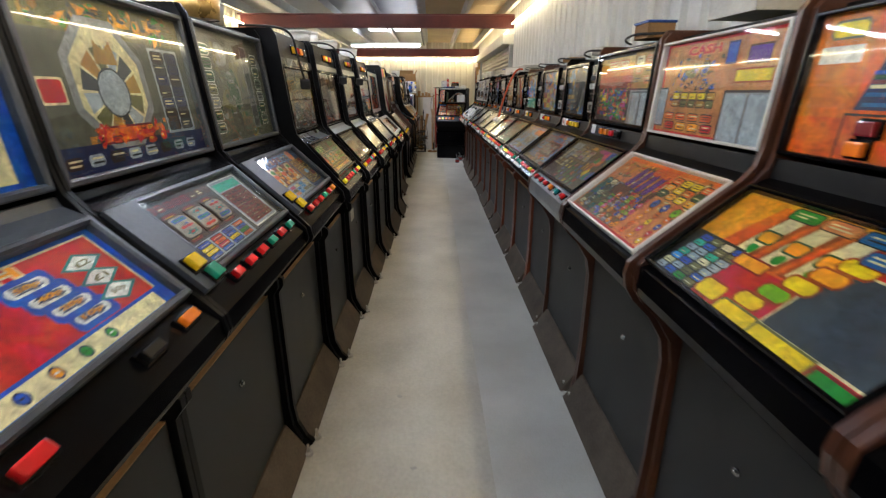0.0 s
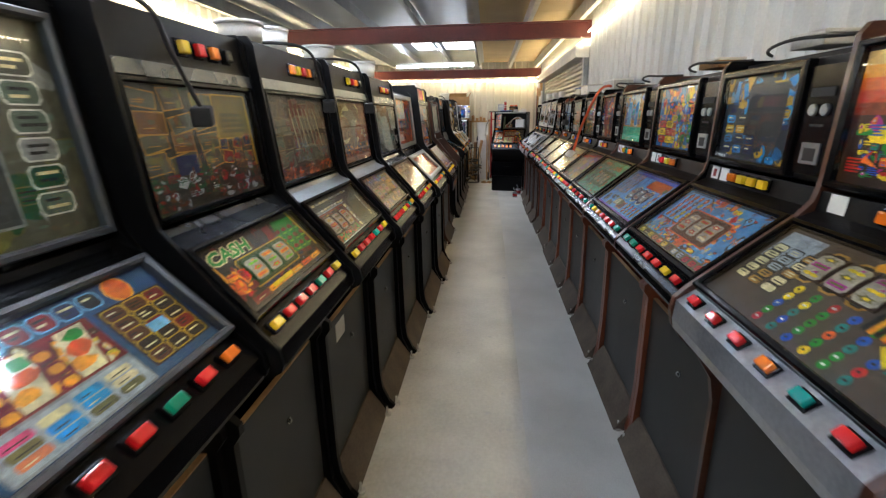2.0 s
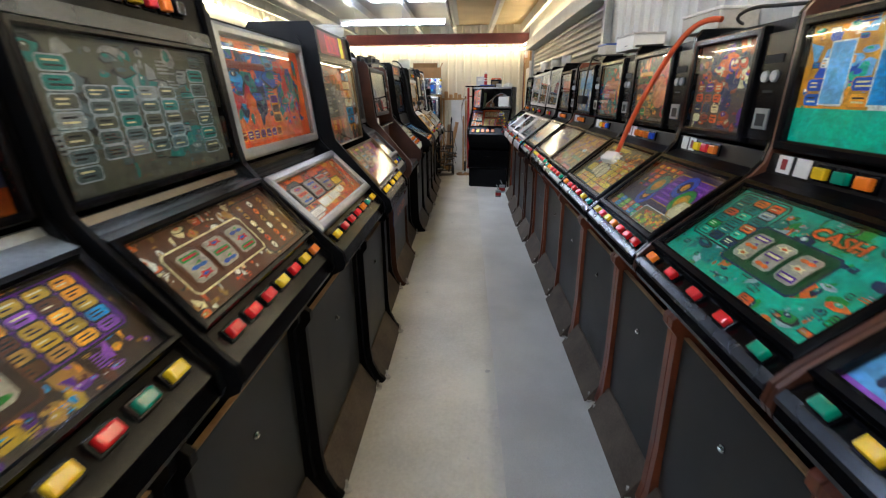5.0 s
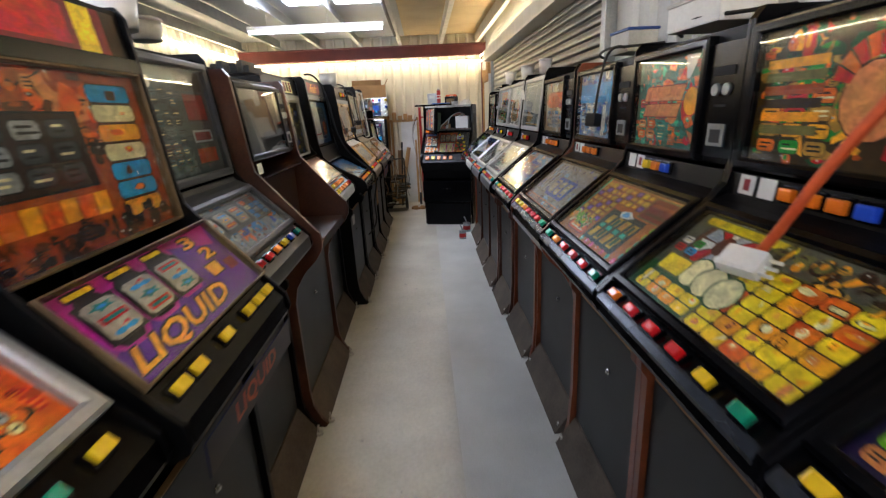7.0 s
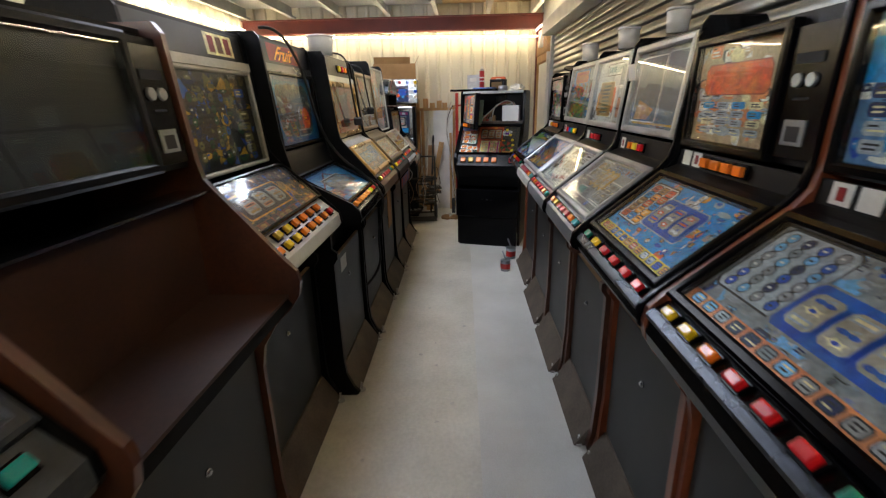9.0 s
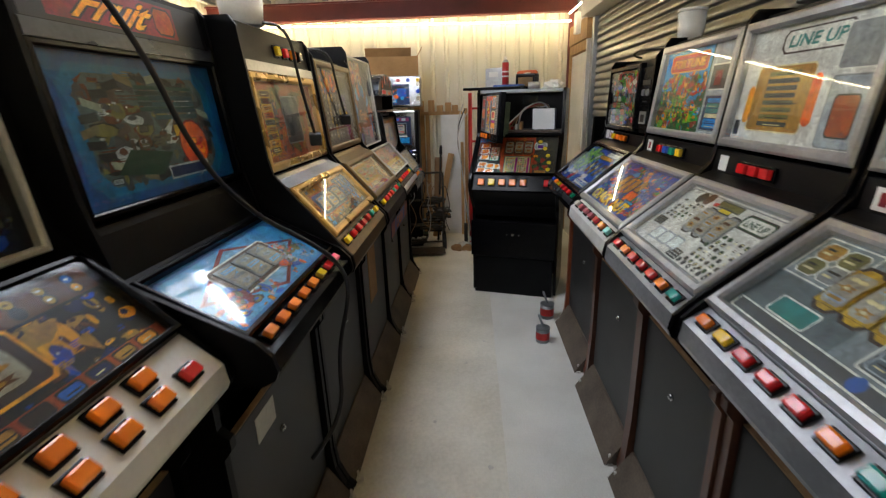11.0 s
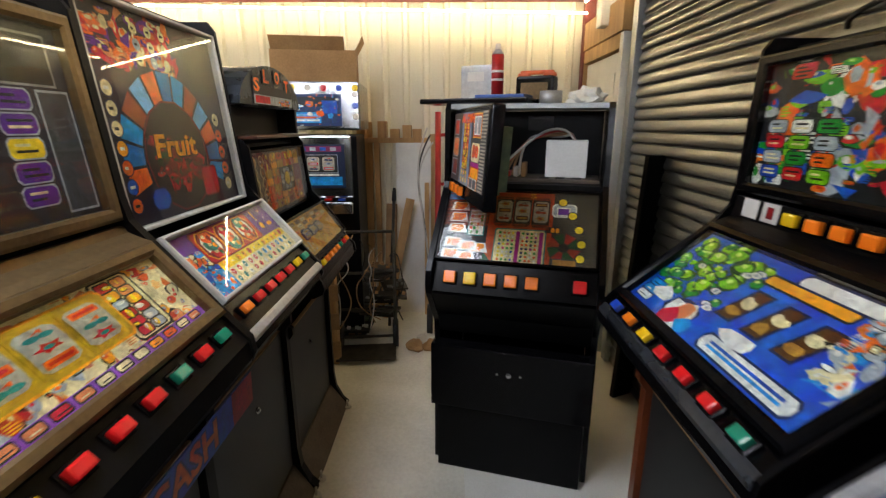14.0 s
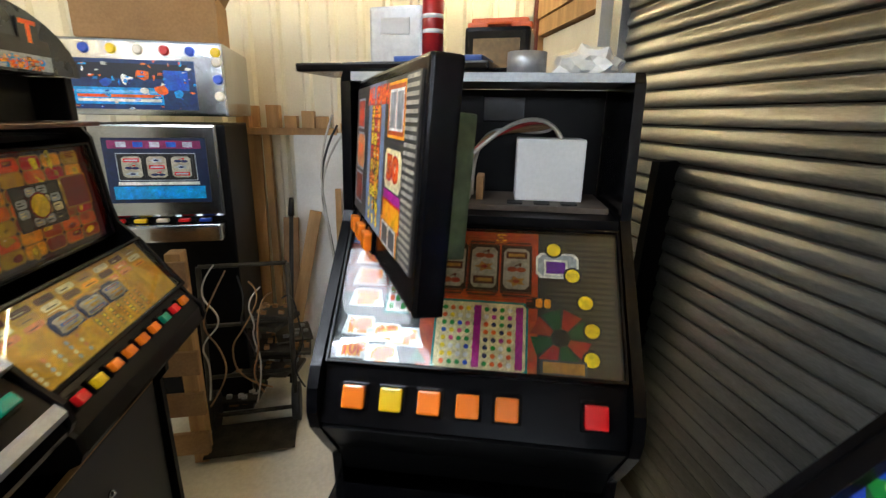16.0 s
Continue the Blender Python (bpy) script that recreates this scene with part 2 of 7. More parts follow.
class Plane:
    """A sloping panel of a machine: u to the viewer's right, v up the slope, h out of it."""

    def __init__(self, x0, w, y, z, degrees, length):
        self.x0, self.w, self.y, self.z, self.l = x0, w, y, z, length
        self.c, self.s = math.cos(radians(degrees)), math.sin(radians(degrees))

    def at(self, u, v, h=0.0):
        a = v * self.l
        return (self.x0 + u * self.w, self.y + a * self.c - h * self.s, self.z + a * self.s + h * self.c)

    def sub(self, u, v, du, dv):
        p = Plane(0, du * self.w, 0, 0, 0, dv * self.l)
        p.c, p.s = self.c, self.s
        p.x0, p.y, p.z = self.at(u, v)
        return p

    def matrix(self, u, v, h=0.0):
        m = Matrix(((1, 0, 0, 0), (0, self.c, -self.s, 0), (0, self.s, self.c, 0), (0, 0, 0, 1)))
        return Matrix.Translation(self.at(u, v, h)) @ m


def slab(pl, h0, h1, mi=0, bm=None, u0=0, v0=0, u1=1, v1=1):
    bm = bm or bmesh.new()
    lo = [bm.verts.new(pl.at(u, v, h0)) for u, v in ((u0, v0), (u1, v0), (u1, v1), (u0, v1))]
    hi = [bm.verts.new(pl.at(u, v, h1)) for u, v in ((u0, v0), (u1, v0), (u1, v1), (u0, v1))]
    fs = [bm.faces.new(lo[::-1]), bm.faces.new(hi)] + [bm.faces.new((lo[i], lo[(i + 1) % 4], hi[(i + 1) % 4], hi[i])) for i in range(4)]
    for f in fs:
        f.material_index = mi
    return bm


def picture_frame(pl, b, h0, h1, bevel=0.006):
    """Four mitred bars round a panel, b metres wide outside it."""
    bm = bmesh.new()
    bu, bv = b / pl.w, b / pl.l
    inn = [(0, 0), (1, 0), (1, 1), (0, 1)]
    out = [(-bu, -bv), (1 + bu, -bv), (1 + bu, 1 + bv), (-bu, 1 + bv)]
    mid = [((i[0] + o[0]) / 2, (i[1] + o[1]) / 2) for i, o in zip(inn, out)]
    rings = []
    for uv, h in ((inn, h0), (inn, h1 - bevel), ([(i[0] * .75 + o[0] * .25, i[1] * .75 + o[1] * .25) for i, o in zip(inn, out)], h1), ([(i[0] * .25 + o[0] * .75, i[1] * .25 + o[1] * .75) for i, o in zip(inn, out)], h1), (out, h1 - bevel), (out, h0)):
        rings.append([bm.verts.new(pl.at(u, v, h)) for u, v in uv])
    for r in range(len(rings)):
        a, c = rings[r], rings[(r + 1) % len(rings)]
        for i in range(4):
            j = (i + 1) % 4
            bm.faces.new((a[i], c[i], c[j], a[j]))
    bmesh.ops.recalc_face_normals(bm, faces=bm.faces[:])
    return bm


class Art:
    """Printed glass: flat coloured shapes stacked in thin layers."""

    def __init__(self, pl, bg, seed):
        self.pl, self.bm, self.mats, self.k, self.rng = pl, bmesh.new(), [], 0, random.Random(seed)
        self.ar = pl.w / pl.l
        slab(pl, -0.003, 0.0, self.mi(bg), self.bm)

    def mi(self, col):
        m = ink(C.get(col, col))
        if m not in self.mats:
            self.mats.append(m)
        return self.mats.index(m)

    def poly(self, pts, col):
        self.k += 1
        h = 0.0003 + 0.0000022 * self.k
        try:
            f = self.bm.faces.new([self.bm.verts.new(self.pl.at(min(1, max(0, u)), min(1, max(0, v)), h)) for u, v in pts])
            f.material_index = self.mi(col)
        except ValueError:
            pass
        return self

    def rect(self, u, v, du, dv, col, out=None, r=0.0, tilt=0.0, edge=0.008):
        def ring(g):
            cu, cv, a, b = u + du / 2, v + dv / 2, du / 2 - g, dv / 2 - g * self.ar
            k = r * min(du, dv / self.ar)
            ku, kv = k, k * self.ar
            if r > 0:
                p = [(-a + ku, -b), (a - ku, -b), (a, -b + kv), (a, b - kv), (a - ku, b), (-a + ku, b), (-a, b - kv), (-a, -b + kv)]
            else:
                p = [(-a, -b), (a, -b), (a, b), (-a, b)]
            return [(cu + x + tilt * y / self.ar, cv + y) for x, y in p]
        if out:
            self.poly(ring(-edge), out)
        return self.poly(ring(0), col)

    def disc(self, u, v, r, col, out=None, n=14, edge=0.008):
        for g, c in ((edge, out), (0, col)):
            if c:
                self.poly([(u + (r + g) * math.cos(2 * math.pi * i / n), v + (r + g) * self.ar * math.sin(2 * math.pi * i / n)) for i in range(n)], c)
        return self

    def cells(self, u, v, du, dv, nx, ny, cols, gap=0.2, shape="rect", out=None, tilt=0.0, mark=None):
        for j in range(ny):
            for i in range(nx):
                cu, cv = u + du * i / nx + tilt * j * dv / ny, v + dv * j / ny
                w, h = du / nx, dv / ny
                col = cols[self.rng.randrange(len(cols))]
                if shape == "disc":
                    rd = min(w, h / self.ar) * (0.5 - gap / 2)
                    self.disc(cu + w / 2, cv + h / 2, rd, col, out, 10, 0.005)
                    if rd * self.pl.w > 0.008:
                        self.rect(cu + w / 2 - rd * 0.5, cv + h / 2 - rd * self.ar * 0.2, rd * self.rng.uniform(0.6, 1.0), rd * self.ar * 0.4, "black" if self.rng.random() < 0.5 else "white")
                elif shape == "diamond":
                    a, b = w * (0.5 - gap / 4), h * (0.5 - gap / 4)
                    if out:
                        self.poly([(cu + w / 2 - a * 1.2, cv + h / 2), (cu + w / 2, cv + h / 2 - b * 1.2), (cu + w / 2 + a * 1.2, cv + h / 2), (cu + w / 2, cv + h / 2 + b * 1.2)], out)
                    self.poly([(cu + w / 2 - a, cv + h / 2), (cu + w / 2, cv + h / 2 - b), (cu + w / 2 + a, cv + h / 2), (cu + w / 2, cv + h / 2 + b)], col)
                else:
                    self.rect(cu + w * gap / 2, cv + h * gap / 2, w * (1 - gap), h * (1 - gap), col, out, 0.22, edge=0.005)
                    if w * self.pl.w > 0.02 and not mark and shape == "rect":
                        for q in range(1 + (h / self.ar > 0.04)):
                            self.rect(cu + w * (gap / 2 + 0.14), cv + h * (0.32 + 0.26 * q), w * self.rng.uniform(0.3, 0.62), h * 0.12, "black" if self.rng.random() < 0.6 else "cream")
                if mark:
                    self.blobs(cu + w * 0.3, cv + h * 0.3, w * 0.4, h * 0.4, 1, mark, min(w, h) * 0.16, min(w, h) * 0.24)
        return self

    def blobs(self, u, v, du, dv, n, cols, a=0.02, b=0.05, out=None):
        """Crowded printed pictures: shaded patches, shards, little panels and lines of small print."""
        rng = self.rng
        pick = lambda: cols[rng.randrange(len(cols))]
        if n > 8:
            for _ in range(6):
                cu, cv, r = u + du * rng.uniform(0.15, 0.85), v + dv * rng.uniform(0.15, 0.85), b * rng.uniform(0.8, 1.3)
                self.lobe(cu, cv, min(r, du * 0.25, dv * 0.25 / self.ar), pick(), rng.uniform(0.7, 1.5), 9)
            n, a, b = int(n * 4.5), a * 0.42, b * 0.62
        for _ in range(n):
            cu, cv = u + du * rng.random(), v + dv * rng.random()
            r = a + (b - a) * rng.random() ** 1.6
            kind, st = rng.random(), rng.uniform(0.55, 1.9)
            if kind < 0.42:
                ph = rng.uniform(0, 6)
                if rng.random() < 0.35:
                    self.lobe(cu, cv, r * 1.2, out or "black", st, 8, ph)
                self.lobe(cu, cv, r, pick(), st, 8, ph)
                self.lobe(cu - r * 0.2, cv + r * 0.25 * self.ar, r * 0.5, pick(), st, 6, ph)
                if rng.random() < 0.4:
                    self.lobe(cu - r * 0.25, cv + r * 0.3 * self.ar, r * 0.16, "white", 1.0, 5)
            elif kind < 0.64:
                p = sorted(rng.uniform(0, 6.28) for _ in range(rng.randrange(3, 6)))
                self.poly([(cu + r * 1.2 * math.cos(q), cv + r * 1.2 * self.ar * math.sin(q)) for q in p], pick())
            elif kind < 0.80:
                w, h, tl = r * rng.uniform(0.8, 2.4), r * self.ar * rng.uniform(0.5, 1.4), rng.uniform(-0.3, 0.3)
                self.rect(cu - w / 2, cv - h / 2, w, h, pick(), out or ("black" if rng.random() < 0.5 else None), 0.15, tl, 0.004)
                for q in range(3):
                    self.rect(cu - w * 0.38, cv - h * 0.36 + h * 0.27 * q, w * rng.uniform(0.3, 0.76), h * 0.12, "black" if rng.random() < 0.5 else pick(), None, 0, tl)
            else:
                w, h = r * rng.uniform(1.0, 2.6), r * self.ar * 0.16
                c = pick()
                for q in range(rng.randrange(2, 6)):
                    self.rect(cu - w / 2, cv + 1.9 * h * q, w * rng.uniform(0.55, 1.0), h, c)
        return self

    def lobe(self, cu, cv, r, col, st=1.0, k=8, ph=0.0):
        rr = [r * self.rng.uniform(0.72, 1.2) for _ in range(k)]
        return self.poly([(cu + st * q * math.cos(ph + 2 * math.pi * i / k), cv + q / st * self.ar * math.sin(ph + 2 * math.pi * i / k)) for i, q in enumerate(rr)], col)

    def collage(self, u, v, du, dv, nx, ny, cols, line, fill=0.86):
        """Tilted printed cards with bright outlines, shoulder to shoulder."""
        rng = self.rng
        for j in range(ny):
            for i in range(nx):
                w, h = du / nx, dv / ny
                cu, cv = u + w * (i + 0.5 + rng.uniform(-0.12, 0.12)), v + h * (j + 0.5 + rng.uniform(-0.12, 0.12))
                a, b, t = w * fill * 0.5 * rng.uniform(0.75, 1.15), h * fill * 0.5 * rng.uniform(0.75, 1.15), rng.uniform(-0.3, 0.3)
                quad = lambda g: [(cu + (x * a + g * x) + t * y * b / self.ar, cv + (y * b + g * self.ar * y) - t * x * a * self.ar * 0.6) for x, y in ((-1, -1), (1, -1), (1, 1), (-1, 1))]
                self.poly(quad(0.006), line)
                self.poly(quad(0.0), cols[rng.randrange(len(cols))])
                for _ in range(rng.randrange(2, 6)):
                    self.lobe(cu + a * rng.uniform(-0.7, 0.7), cv + b * rng.uniform(-0.7, 0.7), 0.012 + 0.02 * rng.random(), cols[rng.randrange(len(cols))], rng.uniform(0.6, 1.6), 6)
                for q in range(rng.randrange(0, 4)):
                    self.rect(cu - a * 0.6, cv - b * 0.5 + b * 0.3 * q, a * rng.uniform(0.5, 1.1), b * 0.10, line)
        return self

    def bars(self, u, v, du, dv, n, cols, gap=0.3, across=True):
        for i in range(n):
            c = cols[i % len(cols)]
            if across:
                self.rect(u, v + dv * (i + gap / 2) / n, du, dv * (1 - gap) / n, c)
            else:
                self.rect(u + du * (i + gap / 2) / n, v, du * (1 - gap) / n, dv, c)
        return self

    def ring(self, u, v, r0, r1, cols, n=16, a0=0.0, a1=360.0):
        for i in range(n):
            a, b = radians(a0 + (a1 - a0) * i / n), radians(a0 + (a1 - a0) * (i + 0.86) / n)
            self.poly([(u + r * math.cos(t), v + r * self.ar * math.sin(t)) for r, t in ((r0, a), (r1, a), (r1, b), (r0, b))][::-1][::-1], cols[i % len(cols)])
        return self

    def text(self, s, u, v, du, dv, col, out=None, slant=0.0):
        vs, fs = glyphs(s)
        for g, c in ((0.006, out), (0, col)):
            if not c:
                continue
            shifts = ((g, g), (-g, g), (g, -g), (-g, -g)) if g else ((0, 0),)
            for sx, sy in shifts:
                self.k += 1
                h = 0.0003 + 0.0000022 * self.k
                bv = [self.bm.verts.new(self.pl.at(u + du * x + slant * y * dv + sx, v + dv * y + sy * self.ar, h)) for x, y in vs]
                for f in fs:
                    try:
                        self.bm.faces.new([bv[i] for i in f]).material_index = self.mi(c)
                    except ValueError:
                        pass
        return self

    def done(self, name, parent):
        return part(name, self.bm, self.mats, parent)


def reels(root, pl, u, v, du, dv, n, cols, seed, surround="black", tilt=0.0):
    """Arched reel strips that bulge through the printed glass."""
    rng = random.Random(seed)
    for i in range(n):
        bm = bmesh.new()
        mats = [ink("a8a294")] + [ink(C.get(c, c)) for c in cols] + [ink(C.get(surround, surround))]
        a0, w = u + du * (i + 0.1) / n, du * 0.8 / n
        slab(pl, 0.0, 0.0030, len(mats) - 1, bm, a0 - w * 0.08, v, a0 + w * 1.08, v + dv)
        k = 10
        prev = None
        lift = lambda t: 0.0034 + 0.0040 * math.sin(math.pi * t)
        for j in range(k + 1):
            t = j / k
            x0 = 0.0 if 0 < j < k else 0.16
            row = [bm.verts.new(pl.at(a0 + w * x, v + dv * (0.05 + 0.9 * t), lift(t))) for x in (x0, 1 - x0)]
            if prev:
                f = bm.faces.new((prev[0], prev[1], row[1], row[0]))
                f.smooth = True
            prev = row
        for q in range(3):
            t0, kind = 0.18 + 0.32 * q, (q + i + seed) % 3

            def sym(shape, ci, up):
                pts = []
                for x, y in shape:
                    tt = min(0.99, max(0.01, t0 + 0.13 * y))
                    pts.append(bm.verts.new(pl.at(a0 + w * (0.5 + 0.40 * x), v + dv * (0.05 + 0.9 * tt), lift(tt) + up)))
                bm.faces.new(pts).material_index = ci

            round_ = lambda cx, cy, r, m_=10: [(cx + r * math.cos(2 * math.pi * e / m_), cy + r * math.sin(2 * math.pi * e / m_)) for e in range(m_)]
            ca, cb = 1 + (q + i) % len(cols), 1 + (q + i + 1) % len(cols)
            if kind == 0:
                sym(round_(-0.4, -0.3, 0.5), ca, 0.0010), sym(round_(0.45, -0.35, 0.48), ca, 0.0012), sym([(-0.4, 0.1), (0.3, 0.9), (0.5, 0.9), (0.4, 0.1), (0.2, 0.5)], cb, 0.0014)
            elif kind == 1:
                sym([(-1, -0.7), (1, -0.7), (1, 0.7), (-1, 0.7)], ca, 0.0010), sym([(-0.8, -0.3), (0.8, -0.3), (0.8, 0.3), (-0.8, 0.3)], cb, 0.0012)
            else:
                sym([((1.0 if e % 2 else 0.55) * math.cos(math.pi * e / 5), (1.0 if e % 2 else 0.55) * math.sin(math.pi * e / 5)) for e in range(10)], ca, 0.0010), sym(round_(0.0, 0.0, 0.35), cb, 0.0012)
        part("reel", bm, mats, root, "curved reel strip with printed fruit symbols" if i == 0 else "")


BTN = {}


def button_mesh(hexa, w, d):
    key = (hexa, w, d)
    if key not in BTN:
        bm = bmesh.new()
        box(bm, -w / 2 - 0.006, w / 2 + 0.006, -d / 2 - 0.006, d / 2 + 0.006, -0.004, 0.006, 1, 0.003)
        box(bm, -w / 2, w / 2, -d / 2, d / 2, 0.004, 0.021, 0, 0.005)
        BTN[key] = mesh_of(bm, "button", [lens_mat(hexa), M["black_gloss"]])
    return BTN[key]


B = dict(r="cf1a1e", g="0c7f62", y="e2bb14", o="ee7a18", w="d8d0c0", p="d23a6a", b="2146b4", c="ddc878", k="141414", t="0d8f88", m="7a1620", s="c4606a", l="6ab0a8")


def buttons(root, pl, u0, u1, v, codes, w=0.042, d=0.026, h=0.0):
    n = len(codes)
    for i, c in enumerate(codes):
        if c == "-":
            continue
        ob = part("button", button_mesh(B[c], w, d), None, root)
        ob.matrix_local = pl.matrix(u0 + (u1 - u0) * (i / max(1, n - 1)), v, h)


LOCK = mesh_of(cyl(cyl(bmesh.new(), (0, 0, 0), (0, -0.006, 0), 0.012, 0.011, 14), (0, -0.006, 0), (0, -0.012, 0), 0.007, 0.006, 12), "lock", M["chrome"])
FOOT = mesh_of(cyl(cyl(bmesh.new(), (0, 0, 0), (0, 0, 0.012), 0.022, 0.02, 12), (0, 0, 0.012), (0, 0, 0.05), 0.006, 0.006, 8), "levelling_foot", M["dirtywhite"])


def text_tag(name, root, pl, w, d, bar=None):
    """Small white card with a coloured bar."""
    bm = slab(pl, 0.0, 0.002)
    mats = [M["white"]]
    if bar:
        mats.append(ink(C[bar]))
        slab(pl, 0.002, 0.0026, 1, bm, 0.3, 0.2, 0.7, 0.8)
    return part(name, bm, mats, root)


# ---- the setting ----
XL, XR, YB, YF, ZC = -2.95, 1.30, 14.0, -4.0, 2.86


def profiled(name, mat, length, height, place, pitch=0.20, depth=0.03, label=""):
    """Trapezoidal steel sheeting, ribs upright, facing local -y, with a thickness behind."""
    bm = bmesh.new()
    n = int(length / pitch)
    xs = []
    for i in range(n + 1):
        for q, d in ((0.0, 0.0), (0.62, 0.0), (0.72, -depth), (0.90, -depth), (1.0, 0.0)):
            x = (i + q) * pitch
            if x <= length:
                xs.append((x, d))
    xs.append((length, 0.0))
    front = [[bm.verts.new((x, d, z)) for x, d in xs] for z in (0, height)]
    for i in range(len(xs) - 1):
        if xs[i + 1][0] - xs[i][0] > 1e-6:
            bm.faces.new((front[0][i], front[0][i + 1], front[1][i + 1], front[1][i]))
    box(bm, 0, length, 0.004, 0.08, 0, height)
    return solid(name, bm, mat, label, "wall", kind="structure", m=place)


bm = box(bmesh.new(), XL - 0.1, XR + 0.1, YF - 0.1, YB + 0.1, -0.1, 0.0)
floor = solid("floor", bm, M["floor"], "pale grey painted concrete floor with scuffs", "floor", kind="structure")
# tone step down the floor; the lit right side is put into its colour
bm = box(bmesh.new(), 0.25, XR - 0.01, YF, YB - 0.01, 0.0, 0.0016)
solid("floor_lane", bm, M["lane"], "paler right half of the floor, its brighter light painted in", "floor", kind="structure")
profiled("wall_back", M["backwall"], XR - XL, ZC, pose(XL, YB, 0), 0.165, 0.032, "cream profiled steel back wall")
profiled("wall_right", M["wall"], 12.0, ZC, pose(XR, 8.0, 0, 0, 0, -90), 0.20, 0.03, "white profiled steel side wall")
profiled("wall_left", M["backwall"], YB - YF, ZC, pose(XL, YF, 0, 0, 0, 90), 0.20, 0.03, "cream profiled steel side wall")
# never in view, added behind the start to close the room
profiled("wall_front", M["wall"], XR - XL, ZC, pose(XR, YF, 0, 0, 0, 180), 0.20, 0.03, "unseen white steel wall closing the near end")
bm = bmesh.new()
box(bm, XR + 0.02, XR + 0.1, 8.0, 8.16, 0, ZC)
box(bm, XR + 0.02, XR + 0.1, 8.16, 12.93, 2.28, ZC)
box(bm, XR + 0.02, XR + 0.1, 12.93, YB + 0.08, 0, ZC)
solid("wall_right_end", bm, M["wall"], "white steel wall round the roller shutter", "wall", kind="structure")
bm = bmesh.new()
box(bm, XL - 0.1, -0.1, YF, YB + 0.08, ZC, ZC + 0.06)
solid("ceiling_sheet", bm, M["sheet"], "grey steel roof sheeting", "ceiling", kind="structure")
bm = bmesh.new()
for y in np.arange(YF, YB, 1.22):
    for x0, x1 in ((-0.097, 0.55), (0.556, XR + 0.1)):
        box(bm, x0, x1, y + 0.004, min(y + 1.216, YB + 0.08), ZC, ZC + 0.05)
solid("ceiling_board", bm, M["board"], "buff insulation boards on the ceiling", "ceiling", kind="structure")

# skylight sheets between the purlins
bm = box(bmesh.new(), -1.36, -0.92, 9.6, 11.35, ZC - 0.012, ZC - 0.004)
solid("skylight", bm, M["sky"], "bright translucent roof sheet", "skylight", "roof lights")
bm = box(bmesh.new(), -0.80, -0.26, 9.6, 11.35, ZC - 0.012, ZC - 0.004)
solid("skylight", bm, M["sky"], "bright translucent roof sheet", "skylight", "roof lights")

# purlins and steel beams
for x in (-2.85, -2.2, -1.54, -0.87, -0.2, 0.5, 1.12):
    bm = bmesh.new()
    box(bm, x - 0.003, x + 0.003, YF, YB - 0.15, 2.70, ZC - 0.014)
    box(bm, x - 0.003, x + 0.055, YF, YB - 0.15, 2.694, 2.70)
    box(bm, x + 0.049, x + 0.055, YF, YB - 0.15, 2.70, 2.72)
    solid("roof_purlin", bm, M["galv"] if x < 0 else M["dirtywhite"], "galvanised lipped channel under the roof", "purlin", "roof purlins", "structure")
for y in (YB - 0.08, 7.95, 2.0):
    bm = bmesh.new()
    z0 = 2.50
    box(bm, XL, XR, y - 0.05, y + 0.05, z0, z0 + 0.014)
    box(bm, XL, XR, y - 0.05, y + 0.05, z0 + 0.180, z0 + 0.194)
    box(bm, XL, XR, y - 0.006, y + 0.006, z0 + 0.014, z0 + 0.180)
    solid("steel_beam", bm, M["red_beam"], "red oxide painted steel roof beam", "beam", "roof beams", "structure")

# roller shutter with curved slats, guides and hood
sh = thing("roller_shutter", pose(XR - 0.005, 8.16, 0), "closed galvanised steel roller shutter, streaked in two greys", "roller shutter")
bm = bmesh.new()
pitch = 0.064
curve = [(-0.002, 0.0), (-0.013, 0.003), (-0.0165, 0.012), (-0.0165, 0.024), (-0.012, 0.038), (-0.006, 0.050), (-0.004, 0.056), (-0.009, 0.0595), (-0.002, 0.0605), (0.004, 0.062), (0.004, 0.0)]
va = [[bm.verts.new((x, y, z)) for x, z in curve] for y in (0.03, 4.74)]
for i in range(len(curve)):
    j = (i + 1) % len(curve)
    bm.faces.new((va[0][i], va[0][j], va[1][j], va[1][i])).smooth = 1 <= i <= 5
bmesh.ops.recalc_face_normals(bm, faces=bm.faces[:])
slat = mesh_of(bm, "slat", M["shutter"])
for k in range(36):
    ob = part("slat", slat, None, sh)
    ob.location = (0, 0, pitch * k)
bm = box(bmesh.new(), 0.006, 0.012, 0.03, 4.74, 0, 2.30)
part("backing", bm, M["dark"], sh)
for y in (0.0, 4.74):
    bm = bmesh.new()
    box(bm, -0.05, 0.02, y - 0.03, y + 0.045, 0, 2.32, 0, 0.004)
    part("guide_rail", bm, M["galv"], sh)
bm = box(bmesh.new(), -0.16, 0.02, -0.04, 4.80, 2.29, 2.44, 0, 0.01)
part("hood", bm, M["white"], sh, "white hood box over the shutter")

# lights
def strip(name, a, b, nrm):
    a, b = Vector(a), Vector(b)
    bm = bmesh.new()
    cyl(bm, a, b, 0.007, None, 8)
    return solid(name, bm, M["led"], "warm white rope light along the wall top", "rope light", "rope lights")


